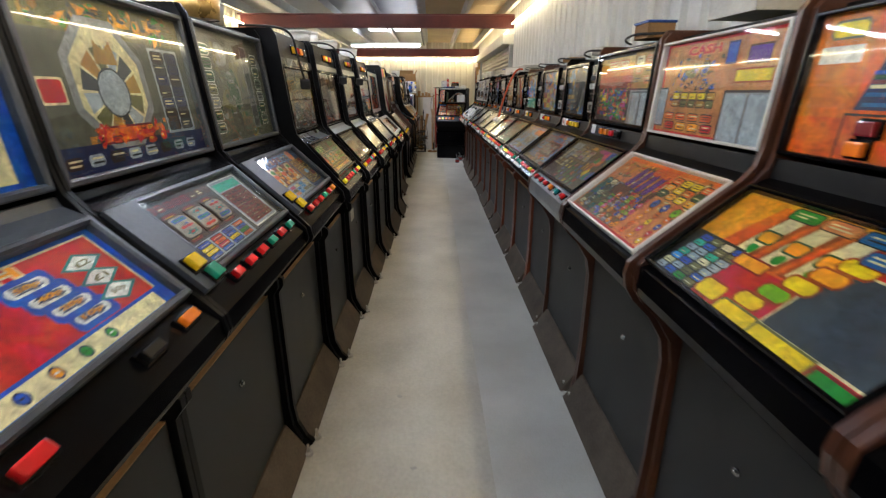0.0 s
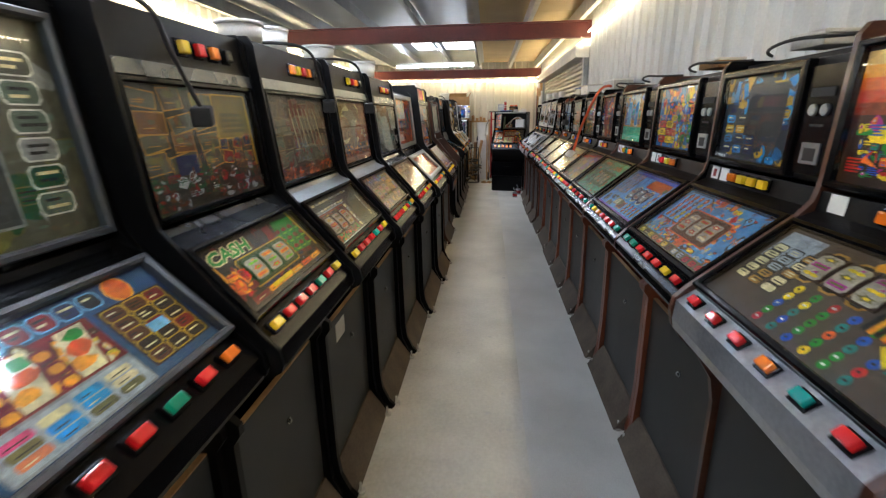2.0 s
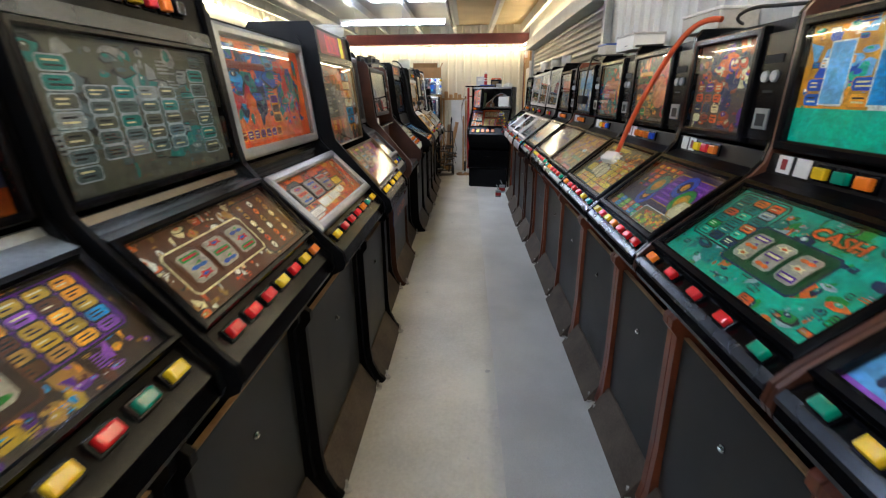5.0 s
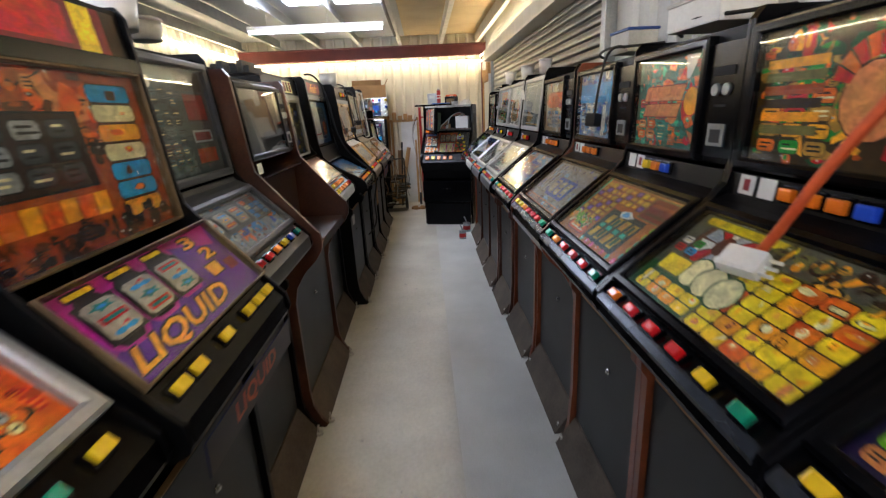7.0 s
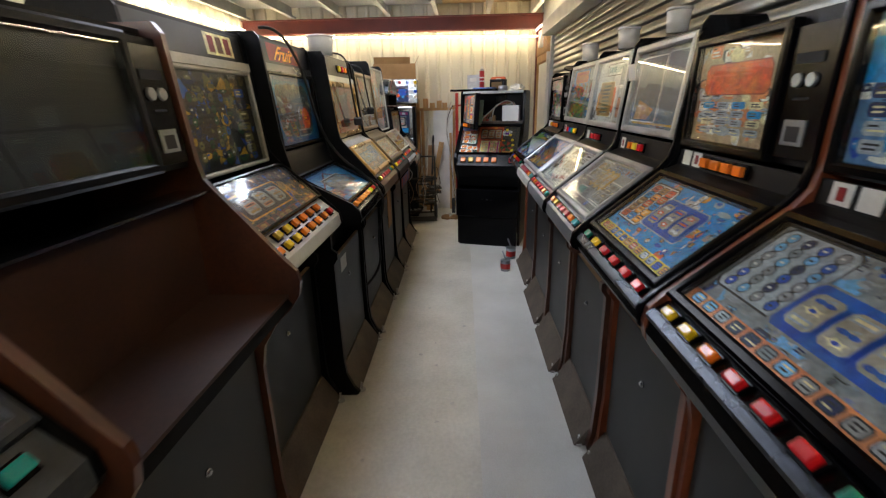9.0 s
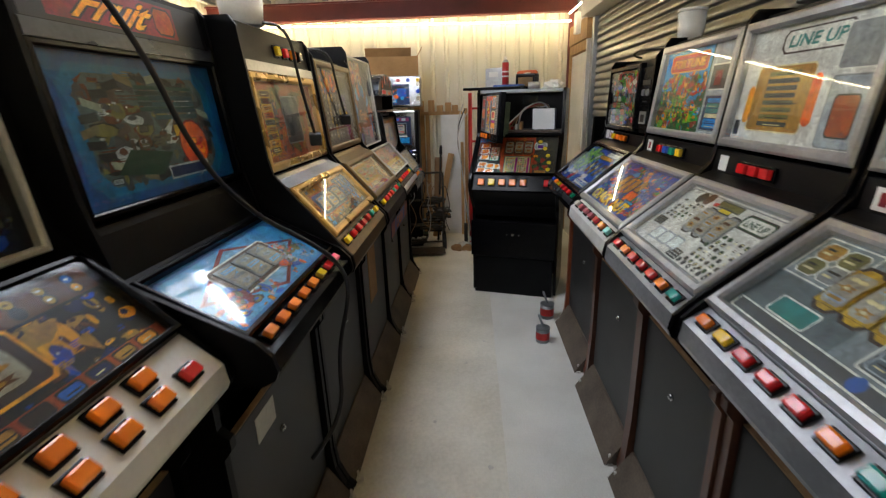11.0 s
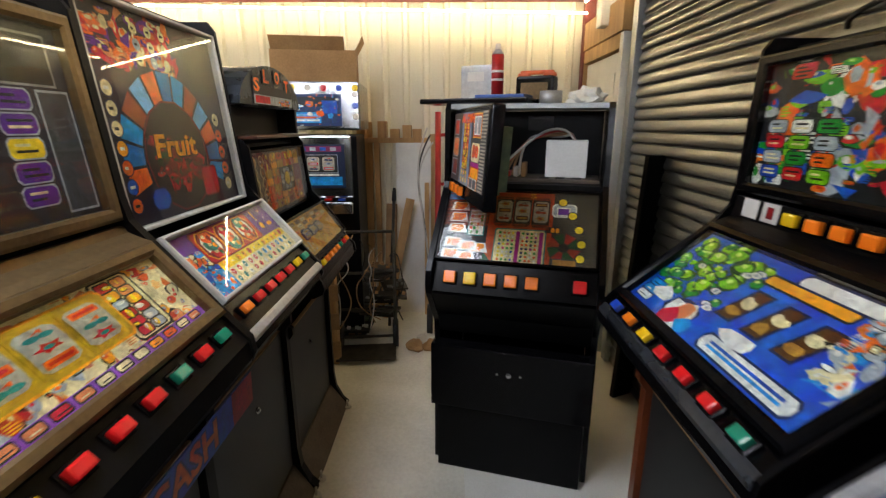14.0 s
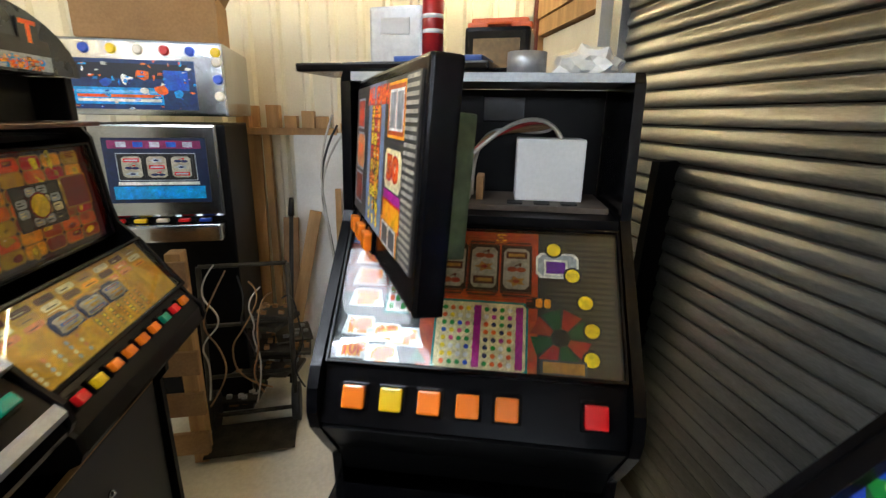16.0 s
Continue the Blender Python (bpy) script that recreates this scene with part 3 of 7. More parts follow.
strip("led_strip", (XL + 0.06, YF + 0.1, 2.56), (XL + 0.06, YB - 0.16, 2.56), None)
strip("led_strip", (XL + 0.06, YB - 0.15, 2.462), (XR - 0.08, YB - 0.15, 2.396), None)
strip("led_strip", (XR - 0.06, YF + 0.1, 2.56), (XR - 0.06, 7.88, 2.56), None)
strip("led_strip", (XR - 0.10, 8.05, 2.47), (XR - 0.10, YB - 0.16, 2.47), None)


def tube_light(x, y, z, length=1.5):
    root = thing("tube_light", pose(x, y, z), "lit fluorescent batten hung from the purlins", "tube light", "tube lights")
    part("batten", box(bmesh.new(), -length / 2, length / 2, -0.03, 0.03, 0.02, 0.06, 0, 0.004), M["white"], root)
    part("tube", cyl(bmesh.new(), (-length / 2 + 0.02, 0, 0), (length / 2 - 0.02, 0, 0), 0.014, None, 12), M["tube"], root, "glowing tube")
    for px in (-2.175, -1.515, -0.845, -0.175, 0.525, 1.145):
        if abs(px - x) < length / 2:
            part("hanger", cyl(bmesh.new(), (px - x, 0, 0.055), (px - x, 0, 2.697 - z), 0.003, None, 6), M["galv"], root)


tube_light(-0.985, 10.9, 2.50)
# unseen battens nearer the start, set by panel sheen and floor shade
for y in (5.2, 3.0, 0.8, -1.6):
    tube_light(-0.80, y, 2.479)
# second unseen row, added to brighten the doors of the right-hand machines
for y in (4.6, 1.8, -1.0):
    tube_light(-2.25, y, 2.479)


# ---- the gaming machine ----
def machine(side, y0, y1, fx, low, top, btn, seed, label, cheek="black", bezel="black_gloss", lip="black_gloss", bz=0.018, wedge="", header="", headtext=None,
            split=0.0, tags=0, strip="", feet="flare", shelf="trim", art_lip=0.085, height=1.80, lean=6.0, belly=None, m=None, tub=None, gap_open=False, low_bg="black", top_bg="black", rows=1, tzl=1.385, zt=1.285, topbz=None, btn_w=0.042, edge="", dep=None, lbezel="", sticker=False, legs=""):
    w = y1 - y0
    if m is None:
        m = pose(fx, (y0 + y1) / 2, 0, 0, 0, 90 if side == "L" else -90)
    root = thing("fruit_machine", m, label, "fruit machine", "left row of machines" if side == "L" else "right row of machines" if side == "R" else "")
    plain_side = not (legs or (side == "L" and cheek == "black"))
    t = 0.022 if plain_side else 0.013
    tl = 0.024 if side == "L" else 0.034
    hw = w / 2 - 0.002
    dep = dep or (0.215 if side == "L" else 0.30)
    dx = dep - 0.285
    # side cheeks, S-curved in front, with a foot
    if feet == "flare":
        base = [(0.085, 0.0), (0.07, 0.018), (0.10, 0.05), (0.135, 0.13), (0.145, 0.22)]
    else:
        base = [(0.13, 0.0), (0.125, 0.03), (0.14, 0.10), (0.15, 0.30)]
    top_h = height
    under = [(0.15, 0.70), (0.135, 0.78), (0.085, 0.86), (0.025, 0.92)] if plain_side else [(0.15, 0.77), (0.128, 0.80), (0.128, 0.83), (0.155, 0.852), (0.155, 0.955), (0.03, 0.972)]
    prof = base + under + [(-0.004, 0.965 if plain_side else 0.99), (-0.012, 1.01), (-0.004, 1.05), (0.03, 1.085), (dep, zt + 0.02), (0.318 + dx, max(1.345, zt + 0.03)), (0.330 + dx, 1.40),
                   (0.330 + dx + (top_h - 1.44) * math.tan(radians(lean)), top_h - 0.03), (0.352 + dx + (top_h - 1.44) * math.tan(radians(lean)), top_h), (0.60, top_h), (0.62, top_h - 0.03), (0.62, 0.0)]
    for s in (-1, 1):
        if plain_side:
            part("side_panel", prism(bmesh.new(), prof, s * hw, s * (hw - t)), M[cheek], root, "" if s > 0 else "shaped side panel with a rounded front edge")
        else:
            cut = prof.index((0.155, 0.955))
            part("side_panel", prism(bmesh.new(), [(0.62, 0.957)] + prof[cut + 1:-1], s * hw, s * (hw - t)), M[cheek], root)
            part("side_leg", prism(bmesh.new(), prof[:cut + 1] + [(0.62, 0.955), (0.62, 0.0)], s * hw, s * (hw - tl)), M[legs or cheek], root, "" if s > 0 or not legs else "brown veneered lower side")
    iw = hw - t - 0.001
    # carcass: back, roof, underside of the playfield
    lw = iw if plain_side else hw - tl - 0.001
    part("back_panel", box(bmesh.new(), -lw, lw, 0.60, 0.615, 0.02, top_h - 0.02), M["black"], root)
    part("roof_panel", box(bmesh.new(), -iw, iw, 0.385 + dx + (top_h - 1.44) * 0.12, 0.60, top_h - 0.035, top_h - 0.02), M["black"], root)
    if plain_side:
        part("underside", prism(bmesh.new(), [(0.02, 0.935), (0.16, 0.83), (0.18, 0.83), (0.18, 0.845), (0.035, 0.955)], -iw, iw), M["black"], root)
    else:
        part("inner_panel", box(bmesh.new(), -lw, lw, 0.27, 0.285, 0.74, 0.952), M["black"], root)
        part("underside", box(bmesh.new(), -iw, iw, 0.052, 0.285, 0.966, 0.978), M["black"], root)
    # lower door, lock, plinth
    bm = bmesh.new()
    dz = 0.822 if plain_side else 0.77
    box(bm, -lw + 0.006, lw - 0.006, 0.168, 0.186, 0.15, dz, 0, 0.004)
    if not plain_side:
        box(bm, -lw + 0.008, lw - 0.008, 0.169, 0.187, dz + 0.0005, dz + 0.0045, 1)
    dr = part("cash_door", bm, [M["door"], M["ply"]], root, "charcoal cash door with a round lock")
    lk = part("lock", LOCK, None, dr, "small chrome cam lock")
    lk.matrix_local = pose(random.Random(seed).uniform(-0.02, 0.06), 0.167, 0.60)
    if sticker:
        part("paper_sticker", box(bmesh.new(), -0.16, -0.04, 0.1655, 0.1675, 0.66, 0.74), M["dirtywhite"], dr, "white paper sticker")
    bm = bmesh.new()
    prism(bm, [(0.075, 0.004), (0.165, 0.14), (0.18, 0.14), (0.18, 0.004)], -lw, lw)
    part("plinth", bm, M["kick"], root, "scuffed brown plinth")
    for s in (-1, 1):
        ft = part("levelling_foot", FOOT, None, root)
        ft.matrix_local = pose(s * (hw - 0.05), 0.07 if feet == "flare" else 0.10, 0)
    # sloping lower panel
    slope = math.degrees(math.atan2(zt - 1.045, dep - 0.004))
    pl = Plane(-iw, 2 * iw, 0.004, 1.045, slope, math.hypot(zt - 1.045, dep - 0.004))
    if lip:
        bm = bmesh.new()
        lz = 0.0 if plain_side else 0.03
        prism(bm, [(0.0, 0.955 + lz), (-0.006, 0.985 + lz / 2), (0.0, 1.045), (0.004 + art_lip * pl.c, 1.045 + art_lip * pl.s - 0.004), (0.03 + art_lip * pl.c, 1.03 + art_lip * pl.s), (0.05, 0.96 + lz)], -iw, iw)
        part("button_lip", bm, M[lip], root)
        if edge:
            bm = prism(bmesh.new(), [(-0.010, 1.028), (-0.010, 1.038), (0.002, 1.0505), (0.008, 1.0545), (0.008, 1.047), (0.0, 1.04), (-0.004, 1.028)], -iw, iw)
            part("edge_trim", bm, M[edge], root, "worn metal edge trim")
    lw = 0.0
    if wedge:
        lw = 0.105
        bm = slab(pl.sub(0.0, 0.18, lw / pl.w, 0.80), -0.01, 0.026)
        wg = part("speaker_wedge", bm, M["greybezel"], root, "slate grey plastic wedge")
        buttons(wg, pl, 0.09, 0.13, 0.25, wedge[0], 0.045, 0.04, 0.026)
        if len(wedge) > 1:
            buttons(wg, pl, 0.06, 0.1, 0.38, wedge[1], 0.045, 0.04, 0.026)
    b = bz
    a0 = (art_lip + b) / pl.l
    win = pl.sub((b + lw) / pl.w, a0, 1 - (2 * b + lw) / pl.w, 1 - a0 - b / pl.l)
    if gap_open:
        # panel taken out: bare box with a steel hinge strip
        bm = bmesh.new()
        prism(bm, [(0.03, 0.96), (0.30, 0.96), (0.30, 1.30), (0.29, 1.30), (0.29, 0.97), (0.03, 0.97)], -iw, iw)
        part("open_bay", bm, M["inside"], root, "open bay of bare brown board")
        bm = box(bmesh.new(), -iw, iw, 0.23, 0.33, 1.305, 1.312)
        part("hinge_strip", bm, M["chrome"], root, "bare steel hinge strip")
    else:
        part("panel_bed", slab(pl, -0.03, -0.008, 0, None, 0, art_lip / pl.l, 1, 1), M["black"], root)
        art = Art(win, low_bg, seed)
        low(art, root)
        art.done("lower_artwork", root)
        part("panel_frame", picture_frame(win, b, -0.008, 0.024), M[lbezel or bezel], root)
        gl = part("lower_glass", slab(win, 0.0165, 0.0185, 0, None, 0.001, 0.001, 0.999, 0.999), M["clear" if y0 > 9 else "dusty"], root, "clear glass over the playfield")
        gl.visible_shadow = False
    lp = Plane(-iw, 2 * iw, 0.004, 1.045, slope, art_lip)
    if rows == 2:
        buttons(root, lp, 0.10, 0.90, 0.30, btn, btn_w, 0.03)
        buttons(root, lp, 0.22, 0.80, 0.75, btn[1:-1], btn_w, 0.03)
    elif btn:
        buttons(root, lp, 0.10, 0.90, 0.58 if side == "L" else 0.48, btn, btn_w)
    if belly:
        bp = Plane(-iw + 0.02, 2 * iw - 0.04, 0.150, 0.835, 143, 0.14)
        ba = Art(Plane(-iw + 0.03, 2 * iw - 0.06, -0.008, 0.90, 92, 0.08), "navy", seed + 9)
        belly(ba, root)
        ba.done("belly_glass", root)
    # ledge between the two glasses
    if shelf:
        bm = prism(bmesh.new(), [(0.275 + dx, zt - 0.003), (0.345 + dx, zt + 0.015), (0.345 + dx, max(1.325, tzl - 0.012)), (0.332 + dx, max(1.325, tzl - 0.012)), (0.322 + dx, 1.318), (0.292 + dx, zt + 0.02), (0.268 + dx, zt + 0.012)], -iw, iw)
        part("ledge", bm, M[shelf], root)
    # upright top glass
    tb = topbz or bz
    tl = (top_h - (0.165 if header else 0.045) - tzl) / math.cos(radians(lean))
    up = Plane(-iw, 2 * iw, 0.346 + dx, tzl, 90 - lean, tl)
    part("top_bed", slab(up, -0.03, -0.008), M["black"], root)
    sp = Plane(-iw, 2 * iw, 0.324 + dx, 1.318, 84, 0.065)
    if strip:
        buttons(root, sp, 0.34, 0.34 + 0.10 * (len(strip) - 1), 0.45, strip, 0.042, 0.03, 0.004)
    for k in range(tags):
        text_tag("price_card", root, sp.sub(0.06 + 0.11 * k, 0.10, 0.085, 0.75), 0.05, 0.05, "dred" if (seed + k) % 2 else None)
    u1 = 1 - 2 * tb / up.w - split
    tw = up.sub(tb / up.w, tb / up.l, u1, 1 - 2 * tb / up.l)
    art = Art(tw, top_bg, seed + 500)
    top(art, root)
    art.done("top_artwork", root)
    part("top_frame", picture_frame(tw, tb, -0.008, 0.024), M[bezel], root)
    gl = part("top_glass", slab(tw, 0.0165, 0.0185, 0, None, 0.001, 0.001, 0.999, 0.999), M["clear"], root, "clear glass over the feature display")
    gl.visible_shadow = False
    if split:
        # coin mechanism plate beside the glass
        cp = up.sub(1 - split + 0.01, 0.05, split - 0.03, 0.88)
        bm = slab(cp, -0.008, 0.008)
        slab(cp, 0.008, 0.011, 1, bm, 0.15, 0.72, 0.85, 0.80)
        slab(cp, 0.008, 0.012, 2, bm, 0.22, 0.10, 0.78, 0.30)
        slab(cp, 0.012, 0.0125, 1, bm, 0.32, 0.13, 0.68, 0.25)
        slab(cp, 0.008, 0.010, 1, bm, 0.30, 0.45, 0.70, 0.47)
        for q in (0.32, 0.68):
            cyl(bm, cp.at(q, 0.60, 0.008), cp.at(q, 0.60, 0.016), 0.018, 0.016, 12, 2)
        part("coin_plate", bm, [M["black_gloss"], M["dark"], M["galv"]], root, "black coin mechanism plate with metal fittings")
    if header:
        hp = Plane(-iw, 2 * iw, 0.335 + dx + 0.006 * lean, top_h - 0.165, 82, 0.155)
        bm = slab(hp, -0.03, 0.0)
        hd = part("header_box", bm, M["black"], root)
        bm = slab(hp, 0.0, 0.012, 0, None, 0.0, 0.0, 1.0, 0.22)
        part("header_trim", bm, M[header], hd)
        if headtext:
            headtext(Art(hp.sub(0.03, 0.26, 0.94, 0.66), "dbrown", seed + 7), hd)
        else:
            buttons(hd, hp, 0.46, 0.46 + 0.36, 0.55, "oyro"[seed % 2:] + "k", 0.034, 0.034)
    return root


def mk_low(cols, reel=(0.12, 0.28, 0.5, 0.42), rc=("red", "blue", "green"), cell=("disc", 0.66, 0.1, 0.3, 0.8, 3, 6), blob=40, word=None, wc=("amber", "black"), surround="black", band=None, mark=None, rn=3):
    """A playfield: scattered art, a feature trail, reels, a title."""
    def draw(a, root):
        a.blobs(0.02, 0.02, 0.96, 0.96, blob, cols, 0.02, 0.055, "black" if blob % 2 else None)
        if band:
            a.rect(0.0, 0.0, 1.0, 0.14, band)
            a.cells(0.02, 0.02, 0.96, 0.11, 12, 1, cols, 0.3, "rect", "black")
        if cell:
            sh, u, v, du, dv, nx, ny = cell
            a.rect(u - 0.015, v - 0.02, du + 0.03, dv + 0.04, cols[0], "black", 0.08)
            a.cells(u, v, du, dv, nx, ny, cols[1:], 0.16, sh, "black", 0, mark)
        if reel:
            u, v, du, dv = reel
            a.rect(u - 0.02, v - 0.05, du + 0.04, dv + 0.1, surround, cols[-1], 0.1)
            reels(root, a.pl, u, v, du, dv, rn, rc, blob, surround)
        if word:
            s, u, v, du, dv = word
            a.text(s, u, v, du, dv, wc[0], wc[1])
    return draw


def mk_top(cols, n=36, cell=None, ringc=None, word=None, wc=("red", "cream"), screens=(), line="white", outl="black", trail=True):
    def draw(a, root):
        a.blobs(0.03, 0.03, 0.94, 0.94, n, cols, 0.025, 0.08, outl)
        if trail:
            a.cells(0.05, 0.08, 0.14, 0.80, 1, 7, cols, 0.25, "rect", line)
            a.cells(0.80, 0.10, 0.15, 0.76, 1, 6, cols, 0.25, "rect", line)
        if ringc:
            a.ring(0.5, 0.48, 0.14, 0.24, ringc, 14)
            a.disc(0.5, 0.48, 0.13, ringc[0], "black")
        if cell:
            sh, u, v, du, dv, nx, ny = cell
            a.cells(u, v, du, dv, nx, ny, cols, 0.2, sh, line)
        for s in screens:
            a.rect(*s, "dgrey", "grey", 0.05)
        if word:
            s, u, v, du, dv = word
            a.text(s, u, v, du, dv, wc[0], wc[1])
    return draw


# ---- artwork of the machines that show most ----
def low_red_cash(a, root):
    a.rect(0, 0, 1, 1, "blue").rect(0.02, 0.04, 0.95, 0.92, "cream").rect(0.03, 0.06, 0.93, 0.88, "red")
    a.rect(0.0, 0.0, 0.97, 0.2, "blue").rect(0.01, 0.02, 0.93, 0.15, "cream")
    a.cells(0.05, 0.04, 0.7, 0.11, 7, 1, ["blue", "red", "green", "amber"], 0.25, "disc", "navy")
    a.rect(0.02, 0.25, 0.36, 0.32, "dred", "gold", 0.06)
    reels(root, a.pl, 0.03, 0.27, 0.34, 0.28, 3, ("red", "blue", "green"), 3, "black")
    for k, s in enumerate(("10p", "20p", "40p", "50p")):
        v = 0.26 + 0.14 * k
        a.rect(0.66 - 0.02 * k, v, 0.13, 0.10, "white", "blue", 0.35, edge=0.018).text(s, 0.685 - 0.02 * k, v + 0.025, 0.08, 0.055, "amber", "navy")
    for k, s in enumerate(("50p", "£1", "£2")):
        u, v = 0.86, 0.36 + 0.18 * k
        a.poly([(u - 0.085, v), (u, v - 0.11), (u + 0.085, v), (u, v + 0.11)], "teal").poly([(u - 0.065, v), (u, v - 0.085), (u + 0.065, v), (u, v + 0.085)], "white")
        a.text(s, u - 0.03, v - 0.03, 0.06, 0.06, "olive")
    a.text("CASH", 0.35, 0.84, 0.34, 0.10, "amber", "cream")


def top_cream_blue(a, root):
    a.rect(0, 0, 1, 1, "blue").rect(0.04, 0.03, 0.90, 0.94, "cream").blobs(0.08, 0.06, 0.8, 0.85, 30, ["red", "tan", "amber", "brown"], 0.02, 0.06, "dbrown")


def low_grey_screen(a, root):
    a.rect(0, 0, 1, 1, "greyblue" if "greyblue" in C else "dgrey")
    a.bars(0.02, 0.82, 0.6, 0.15, 1, ["dbrown"]).cells(0.02, 0.83, 0.6, 0.13, 8, 1, ["dred", "brown"], 0.15, "rect", "black")
    a.rect(0.03, 0.34, 0.56, 0.46, "dbrown")
    for k in range(3):
        a.rect(0.05 + 0.18 * k, 0.38, 0.15, 0.38, "gold", "dred", 0.3, edge=0.012)
    reels(root, a.pl, 0.05, 0.39, 0.53, 0.35, 3, ("teal", "red", "blue"), 5, "dbrown")
    a.rect(0.03, 0.03, 0.56, 0.28, "steel")
    a.cells(0.05, 0.05, 0.52, 0.24, 4, 4, ["red", "yellow", "orange", "blue", "green"], 0.2, "rect", "black")
    a.rect(0.64, 0.08, 0.33, 0.86, "steel", "white", 0.03).rect(0.66, 0.12, 0.29, 0.62, "dred").rect(0.66, 0.76, 0.29, 0.14, "mint").cells(0.67, 0.13, 0.27, 0.6, 6, 8, ["dbrown", "brown"], 0.3)


def top_wheel(a, root):
    a.rect(0, 0.78, 1, 0.2, "olive").blobs(0.05, 0.8, 0.9, 0.15, 18, ["amber", "green", "tan", "smoke"], 0.02, 0.06)
    a.rect(0, 0, 1, 0.16, "navy").cells(0.02, 0.02, 0.9, 0.10, 8, 1, ["dbrown", "steel"], 0.3)
    a.poly([(0.40 + 0.25 * math.cos(radians(22.5 + 45 * k)), 0.50 + 0.25 * a.ar * math.sin(radians(22.5 + 45 * k))) for k in range(8)], "grey")
    a.poly([(0.40 + 0.21 * math.cos(radians(22.5 + 45 * k)), 0.50 + 0.21 * a.ar * math.sin(radians(22.5 + 45 * k))) for k in range(8)], "cream")
    a.ring(0.40, 0.45, 0.09, 0.17, ["tan", "dgrey", "steel", "olive"], 12).disc(0.40, 0.45, 0.085, "steel", "dgrey")
    a.poly([(0.34, 0.62), (0.47, 0.62), (0.45, 0.76), (0.40, 0.70), (0.36, 0.76)], "tan")
    a.rect(0.70, 0.16, 0.24, 0.60, "steel").cells(0.71, 0.18, 0.22, 0.56, 2, 7, ["dbrown", "dgrey", "navy"], 0.15, "rect", "black")
    a.rect(0.04, 0.40, 0.10, 0.12, "red", "cream", 0.1).rect(0.24, 0.16, 0.34, 0.08, "orange", "dred", 0.3).blobs(0.2, 0.14, 0.5, 0.12, 10, ["orange", "amber", "red"], 0.02, 0.04)


def low_card_grid(a, root):
    a.rect(0, 0, 1, 1, "navy").rect(0.01, 0.02, 0.98, 0.96, "3c5676")
    a.cells(0.02, 0.80, 0.72, 0.17, 8, 1, ["navy", "dred", "black"], 0.18, "rect", "lblue").disc(0.82, 0.88, 0.05, "orange", "amber")
    a.rect(0.03, 0.34, 0.60, 0.44, "dred").blobs(0.04, 0.36, 0.57, 0.40, 22, ["amber", "orange", "cream", "yellow", "brown"], 0.02, 0.045, "dbrown")
    for k in range(3):
        u = 0.07 + 0.19 * k
        a.poly([(u, 0.36), (u + 0.10, 0.36), (u + 0.15, 0.76), (u + 0.05, 0.76)], "cream").lobe(u + 0.05, 0.46, 0.035, "amber", 1.3).lobe(u + 0.08, 0.58, 0.035, "orange", 1.3).lobe(u + 0.10, 0.69, 0.03, "green", 1.3)
    for k in range(9):
        a.rect(0.02 + 0.19 * (k % 3), 0.36 + 0.13 * (k // 3), 0.05, 0.07, "amber", "dred", 0.3)
    a.rect(0.66, 0.10, 0.32, 0.66, "dbrown").cells(0.67, 0.12, 0.30, 0.62, 3, 5, ["brown", "dbrown", "dred"], 0.1, "rect", "gold").rect(0.77, 0.36, 0.09, 0.10, "lblue")
    a.rect(0.12, 0.04, 0.50, 0.28, "steel", "grey", 0.05).cells(0.14, 0.07, 0.46, 0.22, 4, 3, ["salmon", "pink", "olive", "sky", "cream"], 0.15)


def low_cash_green(a, root):
    a.rect(0, 0, 1, 1, "1c120c").blobs(0, 0.05, 1, 0.9, 16, ["dred", "brown", "dbrown", "navy"], 0.03, 0.07)
    a.text("CASH", 0.05, 0.74, 0.34, 0.20, "green", "cream", 0.1).bars(0.42, 0.72, 0.26, 0.22, 3, ["2a2c34", "3a3c40", "dred"], 0.15, False)
    a.poly([(0.64, 0.34), (0.92, 0.30), (0.97, 0.92), (0.72, 0.96)], "2c7a3c")
    for k in range(12):
        a.lobe(0.69 + 0.08 * (k % 4) + 0.01 * (k // 4), 0.42 + 0.17 * (k // 4), 0.022, "dred", 1.5, 7).rect(0.67 + 0.08 * (k % 4), 0.34 + 0.17 * (k // 4), 0.05, 0.025, "lime")
    a.rect(0.20, 0.24, 0.50, 0.44, "3c4a1c", "gold", 0.1)
    reels(root, a.pl, 0.22, 0.28, 0.46, 0.36, 3, ("amber", "orange", "lime"), 4, "dgreen")
    a.blobs(0.02, 0.26, 0.17, 0.36, 10, ["red", "orange", "amber", "dred"], 0.03, 0.06, "dbrown")
    a.rect(0.10, 0.06, 0.84, 0.11, "rust").cells(0.11, 0.07, 0.82, 0.09, 6, 1, ["green", "orange", "amber", "dred", "brown"], 0.1, "rect", "dbrown").rect(0.30, 0.10, 0.22, 0.06, "yellow").poly([(0.97, 0.25), (0.99, 0.25), (0.96, 1.0), (0.94, 1.0)], "gold")


